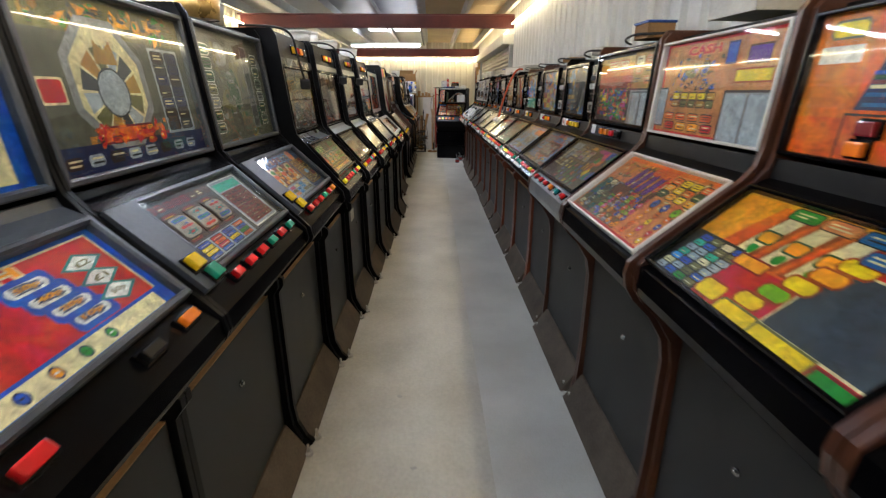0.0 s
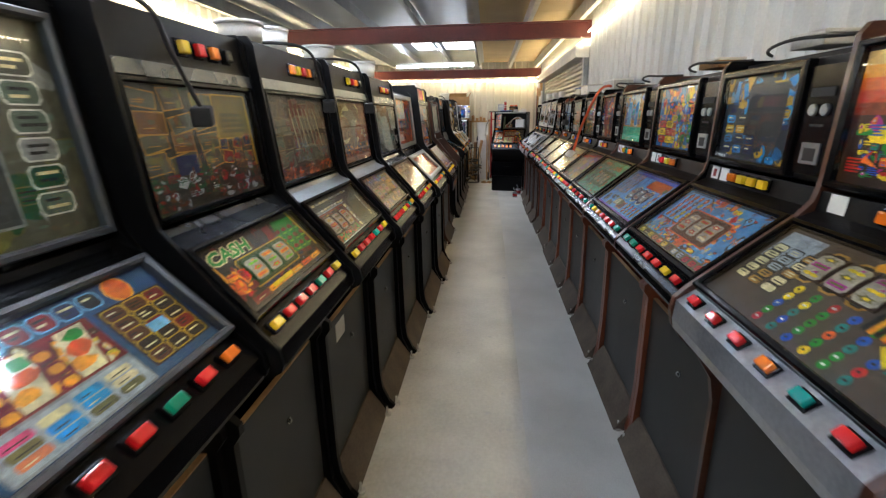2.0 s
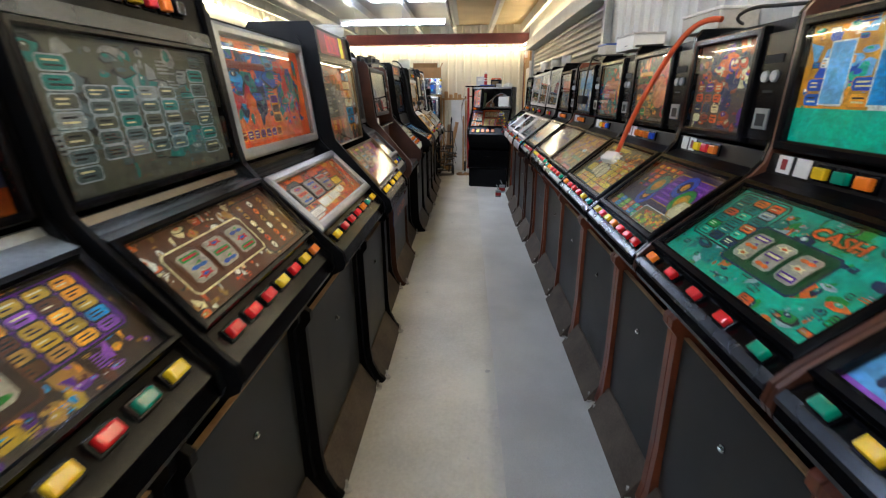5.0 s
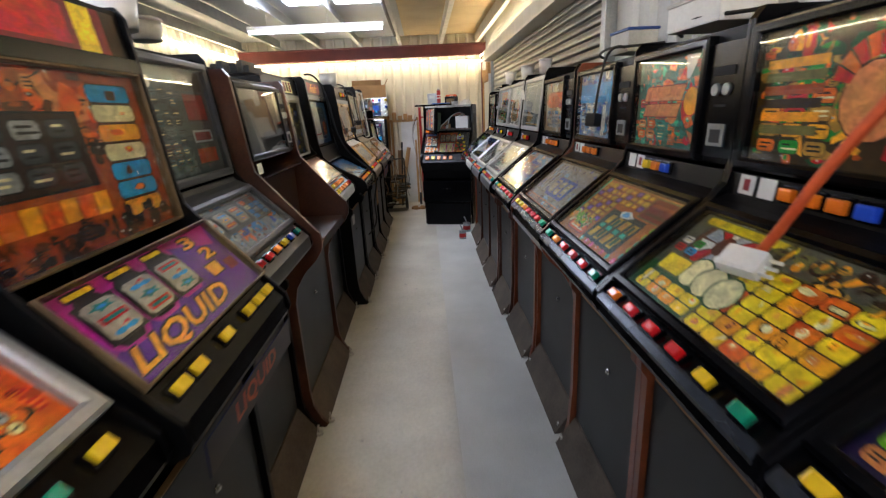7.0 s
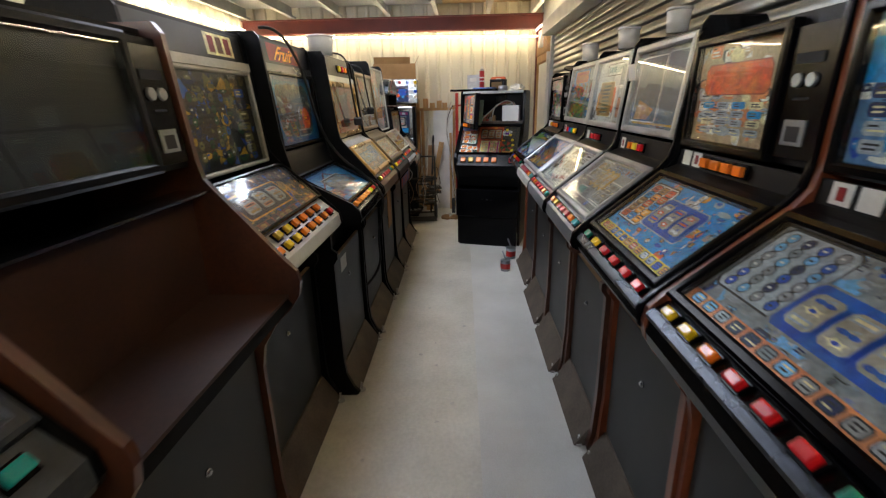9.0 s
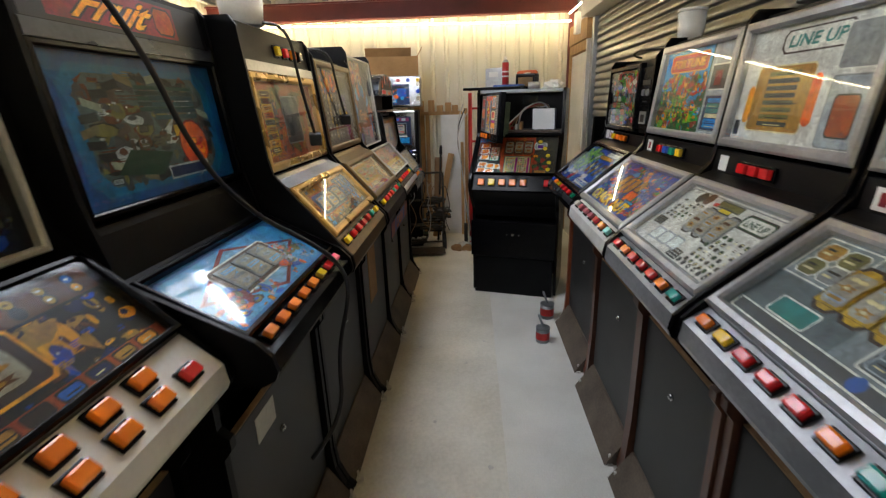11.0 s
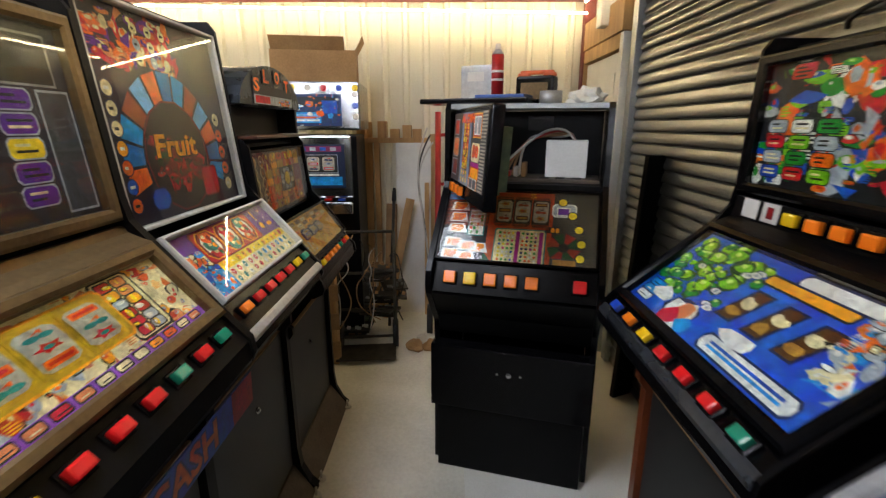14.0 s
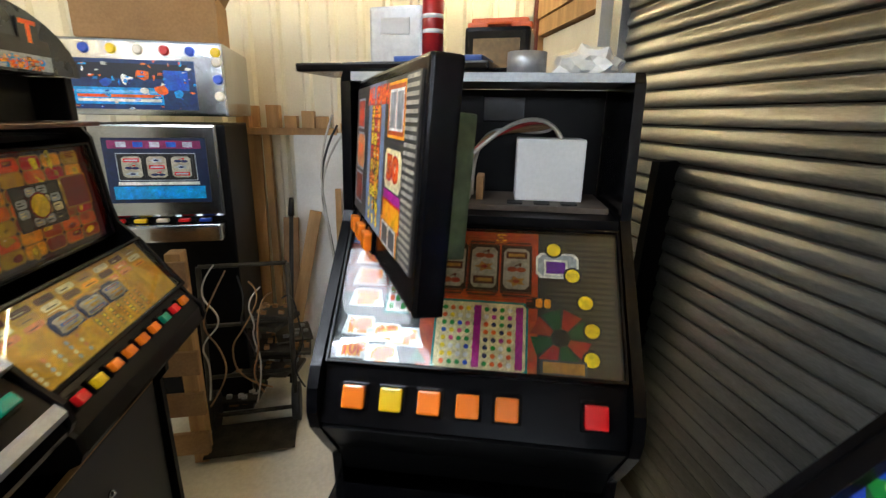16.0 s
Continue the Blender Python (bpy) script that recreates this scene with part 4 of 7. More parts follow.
def top_outlines(a, root):
    a.rect(0, 0, 1, 1, "2a2620").collage(0.02, 0.30, 0.62, 0.68, 3, 4, ["smoke", "olive", "5c5638", "4a4a3c", "dusk", "6a4a34"], "tan").rect(0.64, 0.56, 0.33, 0.40, "6e5c28", "gold").bars(0.68, 0.60, 0.24, 0.2, 4, ["4c4020"], 0.3)
    a.collage(0.62, 0.30, 0.34, 0.28, 3, 2, ["navy", "dusk", "dred", "smoke"], "tan", 0.7).rect(0.24, 0.28, 0.16, 0.16, "navy").blobs(0.02, 0.02, 0.96, 0.28, 30, ["dred", "brown", "dgreen", "dbrown", "steel"], 0.03, 0.06, "black").rect(0.96, 0.25, 0.02, 0.7, "gold")


def low_silver_reels(a, root):
    a.rect(0, 0, 1, 1, "1c2226").bars(0.0, 0.74, 1.0, 0.24, 3, ["161c20", "1e262c", "14191c"], 0.1).cells(0.03, 0.90, 0.80, 0.06, 12, 1, ["steel", "cream", "grey"], 0.25).cells(0.03, 0.74, 0.60, 0.055, 9, 1, ["steel", "white", "cream"], 0.25)
    a.rect(0.66, 0.10, 0.22, 0.62, "1e2626", "3a3c38", 0.02).blobs(0.67, 0.12, 0.20, 0.58, 8, ["2a3432", "34403c", "3c3a30"], 0.03, 0.06).cells(0.91, 0.10, 0.05, 0.66, 1, 8, ["cream", "steel", "white"], 0.35, "rect", "black")
    a.rect(0.02, 0.03, 0.60, 0.68, "5a1210", "steel", 0.0).cells(0.565, 0.06, 0.05, 0.62, 1, 6, ["white", "steel", "cream"], 0.15, "rect", "black").rect(0.04, 0.07, 0.50, 0.60, "2a1a10", "rust", 0.02)
    a.blobs(0.05, 0.08, 0.48, 0.56, 30, ["rust", "dgreen", "gold", "brown", "olive", "dred"], 0.02, 0.05, "black").blobs(0.05, 0.06, 0.48, 0.14, 12, ["orange", "green", "dred"], 0.02, 0.04)
    reels(root, a.pl, 0.08, 0.20, 0.44, 0.42, 3, ("olive", "red", "gold"), 6, "dbrown")


def top_brown_cards(a, root):
    a.rect(0, 0, 1, 1, "3a2a22").collage(0.02, 0.34, 0.96, 0.62, 6, 3, ["dusk", "smoke", "6a4c3a", "4c3a30", "5c5a4c", "6a3226"], "8a7a5c")
    for k in range(7):
        a.poly([(0.34 + 0.07 * k, 0.86), (0.355 + 0.07 * k, 0.86), (0.42 + 0.075 * k, 0.34), (0.40 + 0.075 * k, 0.34)], "8c8878" if k % 2 else "b0a890")
    a.collage(0.05, 0.14, 0.9, 0.22, 7, 1, ["6a1a16", "dusk", "dred", "smoke"], "8c8878").rect(0.0, 0.0, 1, 0.12, "4a1c10").blobs(0.02, 0.0, 0.96, 0.12, 18, ["rust", "orange", "brown", "dred"], 0.02, 0.05)


def top_clay_figures(a, root):
    a.rect(0, 0, 1, 1, "8a4c38").rect(0.0, 0.14, 1, 0.16, "2c3450").blobs(0.02, 0.08, 0.9, 0.18, 16, ["rust", "amber", "brown", "navy"], 0.03, 0.06)
    for u, v, r, c in ((0.10, 0.86, 0.12, "8a6a3c"), (0.26, 0.84, 0.13, "a08a5a"), (0.44, 0.82, 0.14, "7a5a3c"), (0.60, 0.78, 0.12, "6a4a38"), (0.40, 0.58, 0.20, "7c7468"), (0.22, 0.56, 0.14, "94705a"), (0.66, 0.54, 0.10, "a0604a")):
        a.lobe(u, v, r * 1.08, "cream", 1.2, 11).lobe(u, v, r, c, 1.2, 11)
    for j in range(4):
        a.cells(0.18 + 0.03 * j, 0.40 + 0.07 * j, 0.48, 0.05, 7, 1, ["8c867a", "6c665c", "9a9284"], 0.2, "disc", "5a5048")
    a.cells(0.78, 0.36, 0.14, 0.18, 3, 2, ["cream", "steel", "tan"], 0.2).collage(0.72, 0.6, 0.24, 0.34, 2, 2, ["9a5a44", "8a4c38", "7a3c2c"], "b08a68", 0.7)


def low_plates(a, root):
    a.rect(0, 0, 1, 1, "orange").blobs(0, 0, 1, 1, 22, ["red", "amber", "orange", "rust"], 0.04, 0.08)
    a.blobs(0.08, 0.62, 0.6, 0.25, 3, ["black", "dgrey"], 0.06, 0.09)
    reels(root, a.pl, 0.06, 0.36, 0.58, 0.46, 3, ("blue", "orange", "red"), 9, "black")
    a.rect(0.06, 0.10, 0.18, 0.13, "white", "grey", 0.1).rect(0.26, 0.16, 0.15, 0.15, "white", "cream", 0.1).rect(0.43, 0.17, 0.15, 0.14, "white", "cream", 0.1).rect(0.60, 0.22, 0.10, 0.12, "white", "cream", 0.2)
    a.rect(0.05, 0.03, 0.14, 0.05, "white").rect(0.66, 0.40, 0.13, 0.17, "yellow", "olive", 0.05).rect(0.58, 0.66, 0.15, 0.2, "navy", "red", 0.1).bars(0.59, 0.68, 0.13, 0.15, 3, ["amber", "white", "amber"])
    a.cells(0.82, 0.12, 0.15, 0.8, 1, 6, ["cream", "steel", "amber"], 0.2, "disc", "rust")


def top_orange_blue(a, root):
    a.rect(0, 0, 1, 1, "orange").blobs(0.02, 0.3, 0.6, 0.6, 16, ["teal", "blue", "navy", "sky"], 0.06, 0.12)
    a.cells(0.03, 0.06, 0.5, 0.1, 7, 1, ["purple", "rust"], 0.2, "rect", "amber").cells(0.45, 0.2, 0.12, 0.3, 1, 3, ["brown", "purple"], 0.2, "rect", "amber").bars(0.02, 0.72, 0.45, 0.10, 1, ["dred"])
    a.blobs(0.62, 0.15, 0.3, 0.7, 12, ["teal", "blue", "orange", "red"], 0.04, 0.08, "rust").blobs(0.02, 0.35, 0.2, 0.15, 6, ["red", "orange"], 0.04, 0.07)


def low_purple(a, root):
    a.rect(0, 0, 1, 1, "purple").poly([(0, 1), (0, 0.5), (0.62, 0.95), (0.95, 0.7), (1, 1)], "magenta").poly([(0, 0.5), (0, 0.3), (0.3, 0.5), (0.62, 0.95)], "8e2490")
    for k in range(3):
        u = 0.07 + 0.20 * k
        a.rect(u, 0.34 + 0.03 * k, 0.17, 0.56, "black", "magenta", 0.22, 0.0, 0.015)
        a.rect(u + 0.02, 0.92, 0.12, 0.05, "yellow", "black", 0.2)
    reels(root, a.pl, 0.06, 0.40, 0.60, 0.44, 3, ("sky", "red", "teal"), 12, "black")
    for k, s in enumerate("123"):
        a.text(s, 0.74 + 0.06 * (k == 1), 0.36 + 0.22 * k, 0.10, 0.16, "amber", "black")
    a.text("LIQUID", 0.04, 0.03, 0.66, 0.28, "amber", "black", 0.2).rect(0.88, 0.3, 0.09, 0.16, "dred", "purple", 0.05)


def top_fire_grid(a, root):
    a.rect(0, 0, 1, 1, "rust").blobs(0, 0.5, 0.75, 0.5, 26, ["rust", "brown", "orange", "dbrown", "salmon"], 0.05, 0.10)
    a.rect(0.10, 0.36, 0.48, 0.40, "dbrown", "black").cells(0.12, 0.38, 0.44, 0.36, 3, 3, ["dgrey", "grey"], 0.22, "rect", "black")
    a.cells(0.66, 0.10, 0.30, 0.84, 1, 7, ["amber", "sky", "cream", "orange"], 0.14, "rect", "dbrown", 0, ["orange", "brown", "yellow"])
    a.bars(0.03, 0.18, 0.58, 0.13, 7, ["amber", "orange"], 0.12, False).blobs(0, 0, 1, 0.16, 16, ["dbrown", "brown", "black", "rust"], 0.04, 0.08)


def low_fruit(a, root):
    a.rect(0, 0, 1, 1, "purple").rect(0, 0.0, 1, 0.42, "cream").rect(0, 0.0, 0.22, 0.7, "sky").blobs(0, 0, 0.2, 0.7, 16, ["sky", "blue", "orange", "cream"], 0.02, 0.05)
    a.rect(0.20, 0.30, 0.78, 0.14, "yellow").cells(0.22, 0.30, 0.74, 0.13, 12, 1, ["amber", "red", "yellow"], 0.15, "disc").cells(0.22, 0.16, 0.74, 0.13, 12, 1, ["sky", "red", "teal"], 0.2, "disc", "white").cells(0.22, 0.03, 0.74, 0.12, 12, 1, ["teal", "red", "white"], 0.2, "disc", "cream")
    a.rect(0.18, 0.46, 0.56, 0.50, "red", "dred", 0.1)
    for k in range(3):
        u = 0.20 + 0.175 * k
        a.rect(u, 0.49, 0.16, 0.45, "dred", "amber", 0.25, edge=0.006).rect(u + 0.018, 0.52, 0.124, 0.39, "white", None, 0.3)
        for q in range(3):
            a.lobe(u + 0.08, 0.58 + 0.135 * q, 0.042, ("red", "teal", "orange")[(q + k) % 3], 1.25, 9).lobe(u + 0.07, 0.60 + 0.135 * q, 0.014, "cream", 1.2, 6).lobe(u + 0.10, 0.56 + 0.135 * q, 0.016, ("dgreen", "amber", "dred")[(q + k) % 3], 1.0, 6)
    a.cells(0.76, 0.55, 0.2, 0.40, 2, 3, ["purple", "lilac"], 0.3, "disc", None, 0, ["amber"])


def top_fruit(a, root):
    a.rect(0, 0, 1, 1, "1c1226").blobs(0.02, 0.72, 0.6, 0.26, 22, ["orange", "cream", "salmon", "purple", "red"], 0.04, 0.07, "black").cells(0.30, 0.74, 0.3, 0.22, 3, 3, ["cream", "steel"], 0.2, "disc")
    a.ring(0.48, 0.28, 0.27, 0.40, ["sky", "3a78b8", "orange", "lblue", "rust"], 13, -20, 200).disc(0.48, 0.30, 0.25, "180a0c", "dred").blobs(0.30, 0.14, 0.36, 0.26, 22, ["dred", "red", "brown", "dgreen"], 0.03, 0.06)
    a.text("Fruit", 0.30, 0.30, 0.34, 0.12, "amber", "black", 0.1).rect(0.64, 0.06, 0.14, 0.16, "red", "dred", 0.1).rect(0.20, 0.05, 0.12, 0.10, "blue", "navy", 0.3)
    a.cells(0.02, 0.05, 0.14, 0.62, 1, 7, ["blue", "orange", "cream", "amber"], 0.2, "disc", "navy").cells(0.83, 0.05, 0.14, 0.5, 1, 5, ["orange", "sky", "cream"], 0.2, "disc", "navy").rect(0.72, 0.66, 0.26, 0.28, "black", "dgrey")


def low_orange_matrix(a, root):
    a.rect(0, 0, 1, 1, "red").rect(0.0, 0.50, 0.60, 0.50, "amber").poly([(0.14, 0.42), (0.62, 0.42), (0.74, 0.96), (0.22, 0.96)], "orange")
    for k in range(3):
        u = 0.24 + 0.135 * k
        a.poly([(u - 0.02, 0.44), (u + 0.09, 0.44), (u + 0.15, 0.92), (u + 0.04, 0.92)], "rust").poly([(u, 0.46), (u + 0.07, 0.46), (u + 0.095, 0.66), (u + 0.12, 0.90), (u + 0.05, 0.90), (u + 0.015, 0.66)], "cream").rect(u + 0.03, 0.62, 0.07, 0.10, "amber", "dgreen", 0.2).lobe(u + 0.06, 0.54, 0.025, "green")
    a.rect(0.0, 0.0, 0.30, 0.50, "black").cells(0.01, 0.02, 0.28, 0.46, 4, 7, ["mint", "green", "steel", "olive", "sky", "pink", "cream", "blue"], 0.14, "rect", "black", 0.1)
    a.rect(0.30, 0.38, 0.14, 0.09, "amber", "dred", 0.1).rect(0.62, 0.12, 0.40, 0.56, "38424c", "cream", 0.0)
    for k in range(5):
        a.rect(0.46 + 0.035 * k, 0.14 + 0.13 * k, 0.11, 0.10, ("yellow", "lime", "yellow", "amber", "yellow")[k], "rust", 0.3)
    a.rect(0.30, 0.04, 0.12, 0.14, "yellow", "rust", 0.2).rect(0.44, 0.0, 0.17, 0.11, "yellow", "olive", 0.2).rect(0.62, 0.0, 0.22, 0.10, "yellow", "olive").rect(0.86, 0.0, 0.12, 0.08, "green", "dred")
    a.cells(0.26, 0.88, 0.72, 0.11, 5, 1, ["teal", "salmon", "3a6a9a", "green", "lime"], 0.12, "rect", "black").cells(0.62, 0.74, 0.36, 0.13, 3, 1, ["3a6a9a", "lime", "amber"], 0.15, "rect", "dred")


def top_orange_screen(a, root):
    a.rect(0, 0, 1, 1, "orange").rect(0.0, 0.28, 0.24, 0.72, "e07a1c").rect(0.03, 0.66, 0.18, 0.12, "white", None, 0.05).rect(0.06, 0.84, 0.14, 0.1, "yellow", "olive", 0.3)
    a.poly([(0.24, 0.34), (0.98, 0.34), (0.98, 0.96), (0.36, 0.96)], "navy")
    a.lobe(0.64, 0.84, 0.20, "1d6a3c", 1.5, 12).lobe(0.64, 0.84, 0.18, "c83a1c", 1.5, 12).lobe(0.70, 0.68, 0.18, "1d6a3c", 1.5, 12).lobe(0.70, 0.68, 0.16, "d8502a", 1.5, 12).bars(0.50, 0.80, 0.34, 0.1, 2, ["e8862c", "amber"], 0.4).bars(0.56, 0.64, 0.32, 0.1, 2, ["e8862c", "cream"], 0.4)
    a.bars(0.28, 0.48, 0.30, 0.12, 4, ["cream", "dred", "dgreen", "blue"], 0.2).bars(0.27, 0.36, 0.30, 0.10, 3, ["3a6a9a", "navy"], 0.2).cells(0.60, 0.36, 0.36, 0.22, 2, 2, ["yellow", "amber"], 0.1, "rect", "dgreen").rect(0.22, 0.0, 0.78, 0.30, "e0601c", "black")
    buttons(root, a.pl, 0.34, 0.90, 0.22, "mrmr", 0.05, 0.035, 0.002)
    buttons(root, a.pl, 0.32, 0.88, 0.08, "oyoy", 0.05, 0.035, 0.002)


def low_salmon(a, root):
    a.rect(0, 0, 1, 1, "salmon", None).rect(0, 0.94, 1, 0.06, "orange").rect(0, 0, 1, 0.04, "red")
    a.cells(0.02, 0.05, 0.62, 0.52, 10, 8, ["teal", "olive", "cream", "amber", "blue", "black", "steel", "rust", "lime"], 0.22, "rect", "dbrown").blobs(0.05, 0.5, 0.9, 0.42, 22, ["tan", "brown", "amber", "red", "olive", "cream"], 0.02, 0.05)
    for k in range(4):
        a.rect(0.28 + 0.08 * k, 0.55, 0.045, 0.34, "purple", "dbrown", 0.3, 0.15)
    a.cells(0.03, 0.08, 0.24, 0.52, 3, 5, ["teal", "olive", "cream", "dgrey", "steel"], 0.25, "rect", "black").rect(0.22, 0.42, 0.16, 0.14, "brown", "dbrown").text("CASH", 0.40, 0.84, 0.20, 0.1, "orange", "red")
    a.cells(0.30, 0.06, 0.66, 0.42, 7, 4, ["yellow", "red", "amber", "blue", "pink", "orange"], 0.2, "disc", "rust").cells(0.62, 0.62, 0.34, 0.30, 4, 3, ["yellow", "orange", "dgreen", "amber"], 0.2, "rect", "black").cells(0.66, 0.46, 0.30, 0.14, 3, 1, ["blue", "lime"], 0.2, "disc", "black")


def top_salmon(a, root):
    a.rect(0, 0, 1, 1, "red").rect(0.02, 0.02, 0.96, 0.95, "c08a66").rect(0.64, 0.0, 0.36, 0.48, "dbrown").rect(0.66, 0.0, 0.15, 0.44, "steel", "grey").rect(0.83, 0.0, 0.15, 0.44, "steel", "grey")
    a.blobs(0.12, 0.35, 0.45, 0.5, 30, ["tan", "salmon", "dbrown", "olive", "blue"], 0.012, 0.03).text("CASH", 0.24, 0.85, 0.30, 0.09, "red", "salmon").cells(0.16, 0.30, 0.42, 0.16, 5, 2, ["olive", "yellow", "tan"], 0.2, "rect", "dbrown")
    a.rect(0.60, 0.74, 0.07, 0.18, "blue", "navy").rect(0.76, 0.72, 0.14, 0.14, "purple", "brown").rect(0.70, 0.56, 0.24, 0.10, "yellow", "rust").rect(0.0, 0.08, 0.09, 0.42, "steel", "dgrey")
    a.cells(0.12, 0.04, 0.50, 0.10, 4, 1, ["red", "amber"], 0.25, "rect", "black").cells(0.10, 0.15, 0.50, 0.09, 4, 1, ["orange"], 0.25, "rect", "black")


def low_circles(a, root):
    a.rect(0, 0, 1, 1, "dusk").rect(0.02, 0.60, 0.20, 0.36, "steel").cells(0.02, 0.30, 0.26, 0.5, 3, 5, ["cream", "steel", "tan"], 0.25, "rect", "black")
    for k in range(3):
        a.rect(0.26 + 0.12 * k, 0.56, 0.09, 0.34, "black", "tan", 0.3, 0.1)
    reels(root, a.pl, 0.25, 0.58, 0.36, 0.3, 3, ("yellow", "magenta", "olive"), 33, "dbrown")
    a.cells(0.30, 0.04, 0.50, 0.48, 6, 5, ["blue", "green", "orange", "yellow", "teal", "red"], 0.06, "disc", None)
    a.rect(0.60, 0.88, 0.18, 0.09, "magenta", "black", 0.4).rect(0.44, 0.90, 0.1, 0.08, "amber", None, 0.4).rect(0.70, 0.62, 0.13, 0.14, "orange", "red", 0.3).rect(0.80, 0.30, 0.16, 0.16, "magenta", "dbrown", 0.3)
    a.ring(0.84, 0.62, 0.07, 0.15, ["yellow", "teal", "blue", "pink", "green", "orange"], 10).bars(0.62, 0.44, 0.12, 0.18, 5, ["black", "amber"], 0.2, False)


def top_sunset(a, root):
    for k, c in enumerate(("3a1810", "8a2c14", "c8401a", "e06a20", "eaa040", "e8c890")):
        a.rect(0.0, 0.42 + 0.09 * k, 0.66, 0.10, c)
    a.rect(0, 0, 0.66, 0.42, "dbrown").text("FEVER", 0.18, 0.78, 0.40, 0.13, "cream", "red")
    a.blobs(0.05, 0.06, 0.58, 0.4, 30, ["teal", "green", "yellow", "blue", "magenta", "orange", "red"], 0.03, 0.06, "dbrown").rect(0.66, 0.50, 0.34, 0.5, "tan").cells(0.68, 0.55, 0.3, 0.4, 2, 3, ["cream", "salmon", "tan"], 0.15)
    a.rect(0.66, 0.0, 0.34, 0.48, "grey").rect(0.70, 0.0, 0.12, 0.44, "steel", "dgrey").rect(0.85, 0.0, 0.12, 0.44, "steel", "dgrey")


def low_lineup(a, root):
    a.rect(0, 0, 1, 1, "d4d4d0").rect(0.02, 0.03, 0.96, 0.93, "dadad6", "grey", 0.06)
    for k in range(3):
        a.rect(0.36 + 0.12 * k, 0.40, 0.10, 0.40, "grey", "black", 0.3, edge=0.01)
    reels(root, a.pl, 0.355, 0.42, 0.36, 0.36, 3, ("tan", "brown", "steel"), 41, "grey")
    a.cells(0.06, 0.46, 0.26, 0.34, 5, 6, ["dgrey", "white", "dgreen"], 0.35, "rect").cells(0.66, 0.10, 0.30, 0.50, 6, 6, ["black", "dgrey", "white", "dgreen"], 0.35, "rect").cells(0.62, 0.04, 0.34, 0.09, 6, 1, ["black"], 0.2, "disc")
    a.rect(0.04, 0.30, 0.12, 0.13, "black").cells(0.05, 0.31, 0.10, 0.11, 3, 3, ["white", "grey"], 0.4, "disc").rect(0.50, 0.04, 0.12, 0.14, "black").cells(0.51, 0.05, 0.10, 0.12, 4, 3, ["white"], 0.4, "disc")
    for k in range(3):
        a.rect(0.18 + 0.12 * k, 0.12 + 0.01 * k, 0.10, 0.15, "e8f0f0", "steel", 0.15, edge=0.012)
    a.rect(0.70, 0.72, 0.24, 0.18, "dgreen", "black", 0.2).rect(0.71, 0.735, 0.22, 0.15, "white", None, 0.2).text("LINE UP", 0.73, 0.76, 0.18, 0.09, "dgreen")
    a.disc(0.20, 0.88, 0.045, "dbrown").disc(0.28, 0.90, 0.045, "brown").rect(0.40, 0.86, 0.22, 0.08, "olive", "dgrey", 0.1).rect(0.36, 0.84, 0.05, 0.05, "red").rect(0.46, 0.80, 0.10, 0.05, "yellow", "black")


def top_lineup(a, root):
    a.rect(0, 0, 1, 1, "dadad6").rect(0.28, 0.76, 0.50, 0.20, "dbrown", None, 0.25).rect(0.295, 0.775, 0.47, 0.17, "white", None, 0.25).text("LINE UP", 0.33, 0.81, 0.40, 0.10, "teal", None, 0.15)
    a.rect(0.14, 0.10, 0.46, 0.56, "tan", "cream", 0.05).cells(0.17, 0.13, 0.40, 0.50, 1, 8, ["olive", "dgrey", "smoke"], 0.35, "rect").rect(0.08, 0.16, 0.06, 0.34, "amber", None, 0.3).rect(0.60, 0.16, 0.07, 0.42, "orange", None, 0.3)
    a.rect(0.74, 0.02, 0.24, 0.52, "steel", "grey", 0.06).rect(0.79, 0.10, 0.14, 0.30, "rust", "black", 0.1).rect(0.74, 0.60, 0.24, 0.32, "grey", "white", 0.06).rect(0.02, 0.04, 0.05, 0.14, "black")


def low_nut(a, root):
    a.rect(0, 0, 1, 1, "2c50a0").blobs(0, 0.1, 1, 0.9, 50, ["red", "amber", "green", "sky", "blue", "brown", "orange"], 0.03, 0.06, "navy")
    for k in range(4):
        a.rect(0.24 + 0.11 * k, 0.40, 0.08, 0.34, "tan", "dbrown", 0.35, 0.2)
    a.rect(0.56, 0.30, 0.14, 0.20, "orange", "navy").rect(0.62, 0.16, 0.16, 0.16, "sky", "navy").cells(0.55, 0.08, 0.4, 0.1, 6, 1, ["lilac", "red", "dgrey"], 0.2).text("CRACK", 0.03, 0.05, 0.44, 0.22, "yellow", "dbrown", -0.05).text("NUT", 0.53, 0.05, 0.26, 0.22, "yellow", "dbrown", -0.05)


def top_jungle(a, root):
    a.rect(0, 0, 1, 1, "dgreen").rect(0, 0.5, 0.7, 0.5, "sky").blobs(0.02, 0.02, 0.66, 0.7, 44, ["green", "lime", "red", "amber", "brown", "sky", "rust"], 0.03, 0.07, "dgreen")
    a.rect(0.10, 0.74, 0.56, 0.20, "red", "amber", 0.2).text("FORTUNE", 0.14, 0.78, 0.48, 0.11, "amber", "dred", 0.1).rect(0.72, 0.0, 0.28, 1.0, "silver" if "silver" in C else "steel")
    a.rect(0.75, 0.04, 0.22, 0.38, "navy", "grey").cells(0.76, 0.06, 0.20, 0.34, 1, 6, ["sky", "teal", "cream"], 0.2).rect(0.75, 0.50, 0.22, 0.26, "dgrey", "white").rect(0.80, 0.54, 0.08, 0.16, "dred", "black").cells(0.22, 0.16, 0.22, 0.24, 4, 4, ["lime", "yellow", "green"], 0.15, "disc", "dgreen")


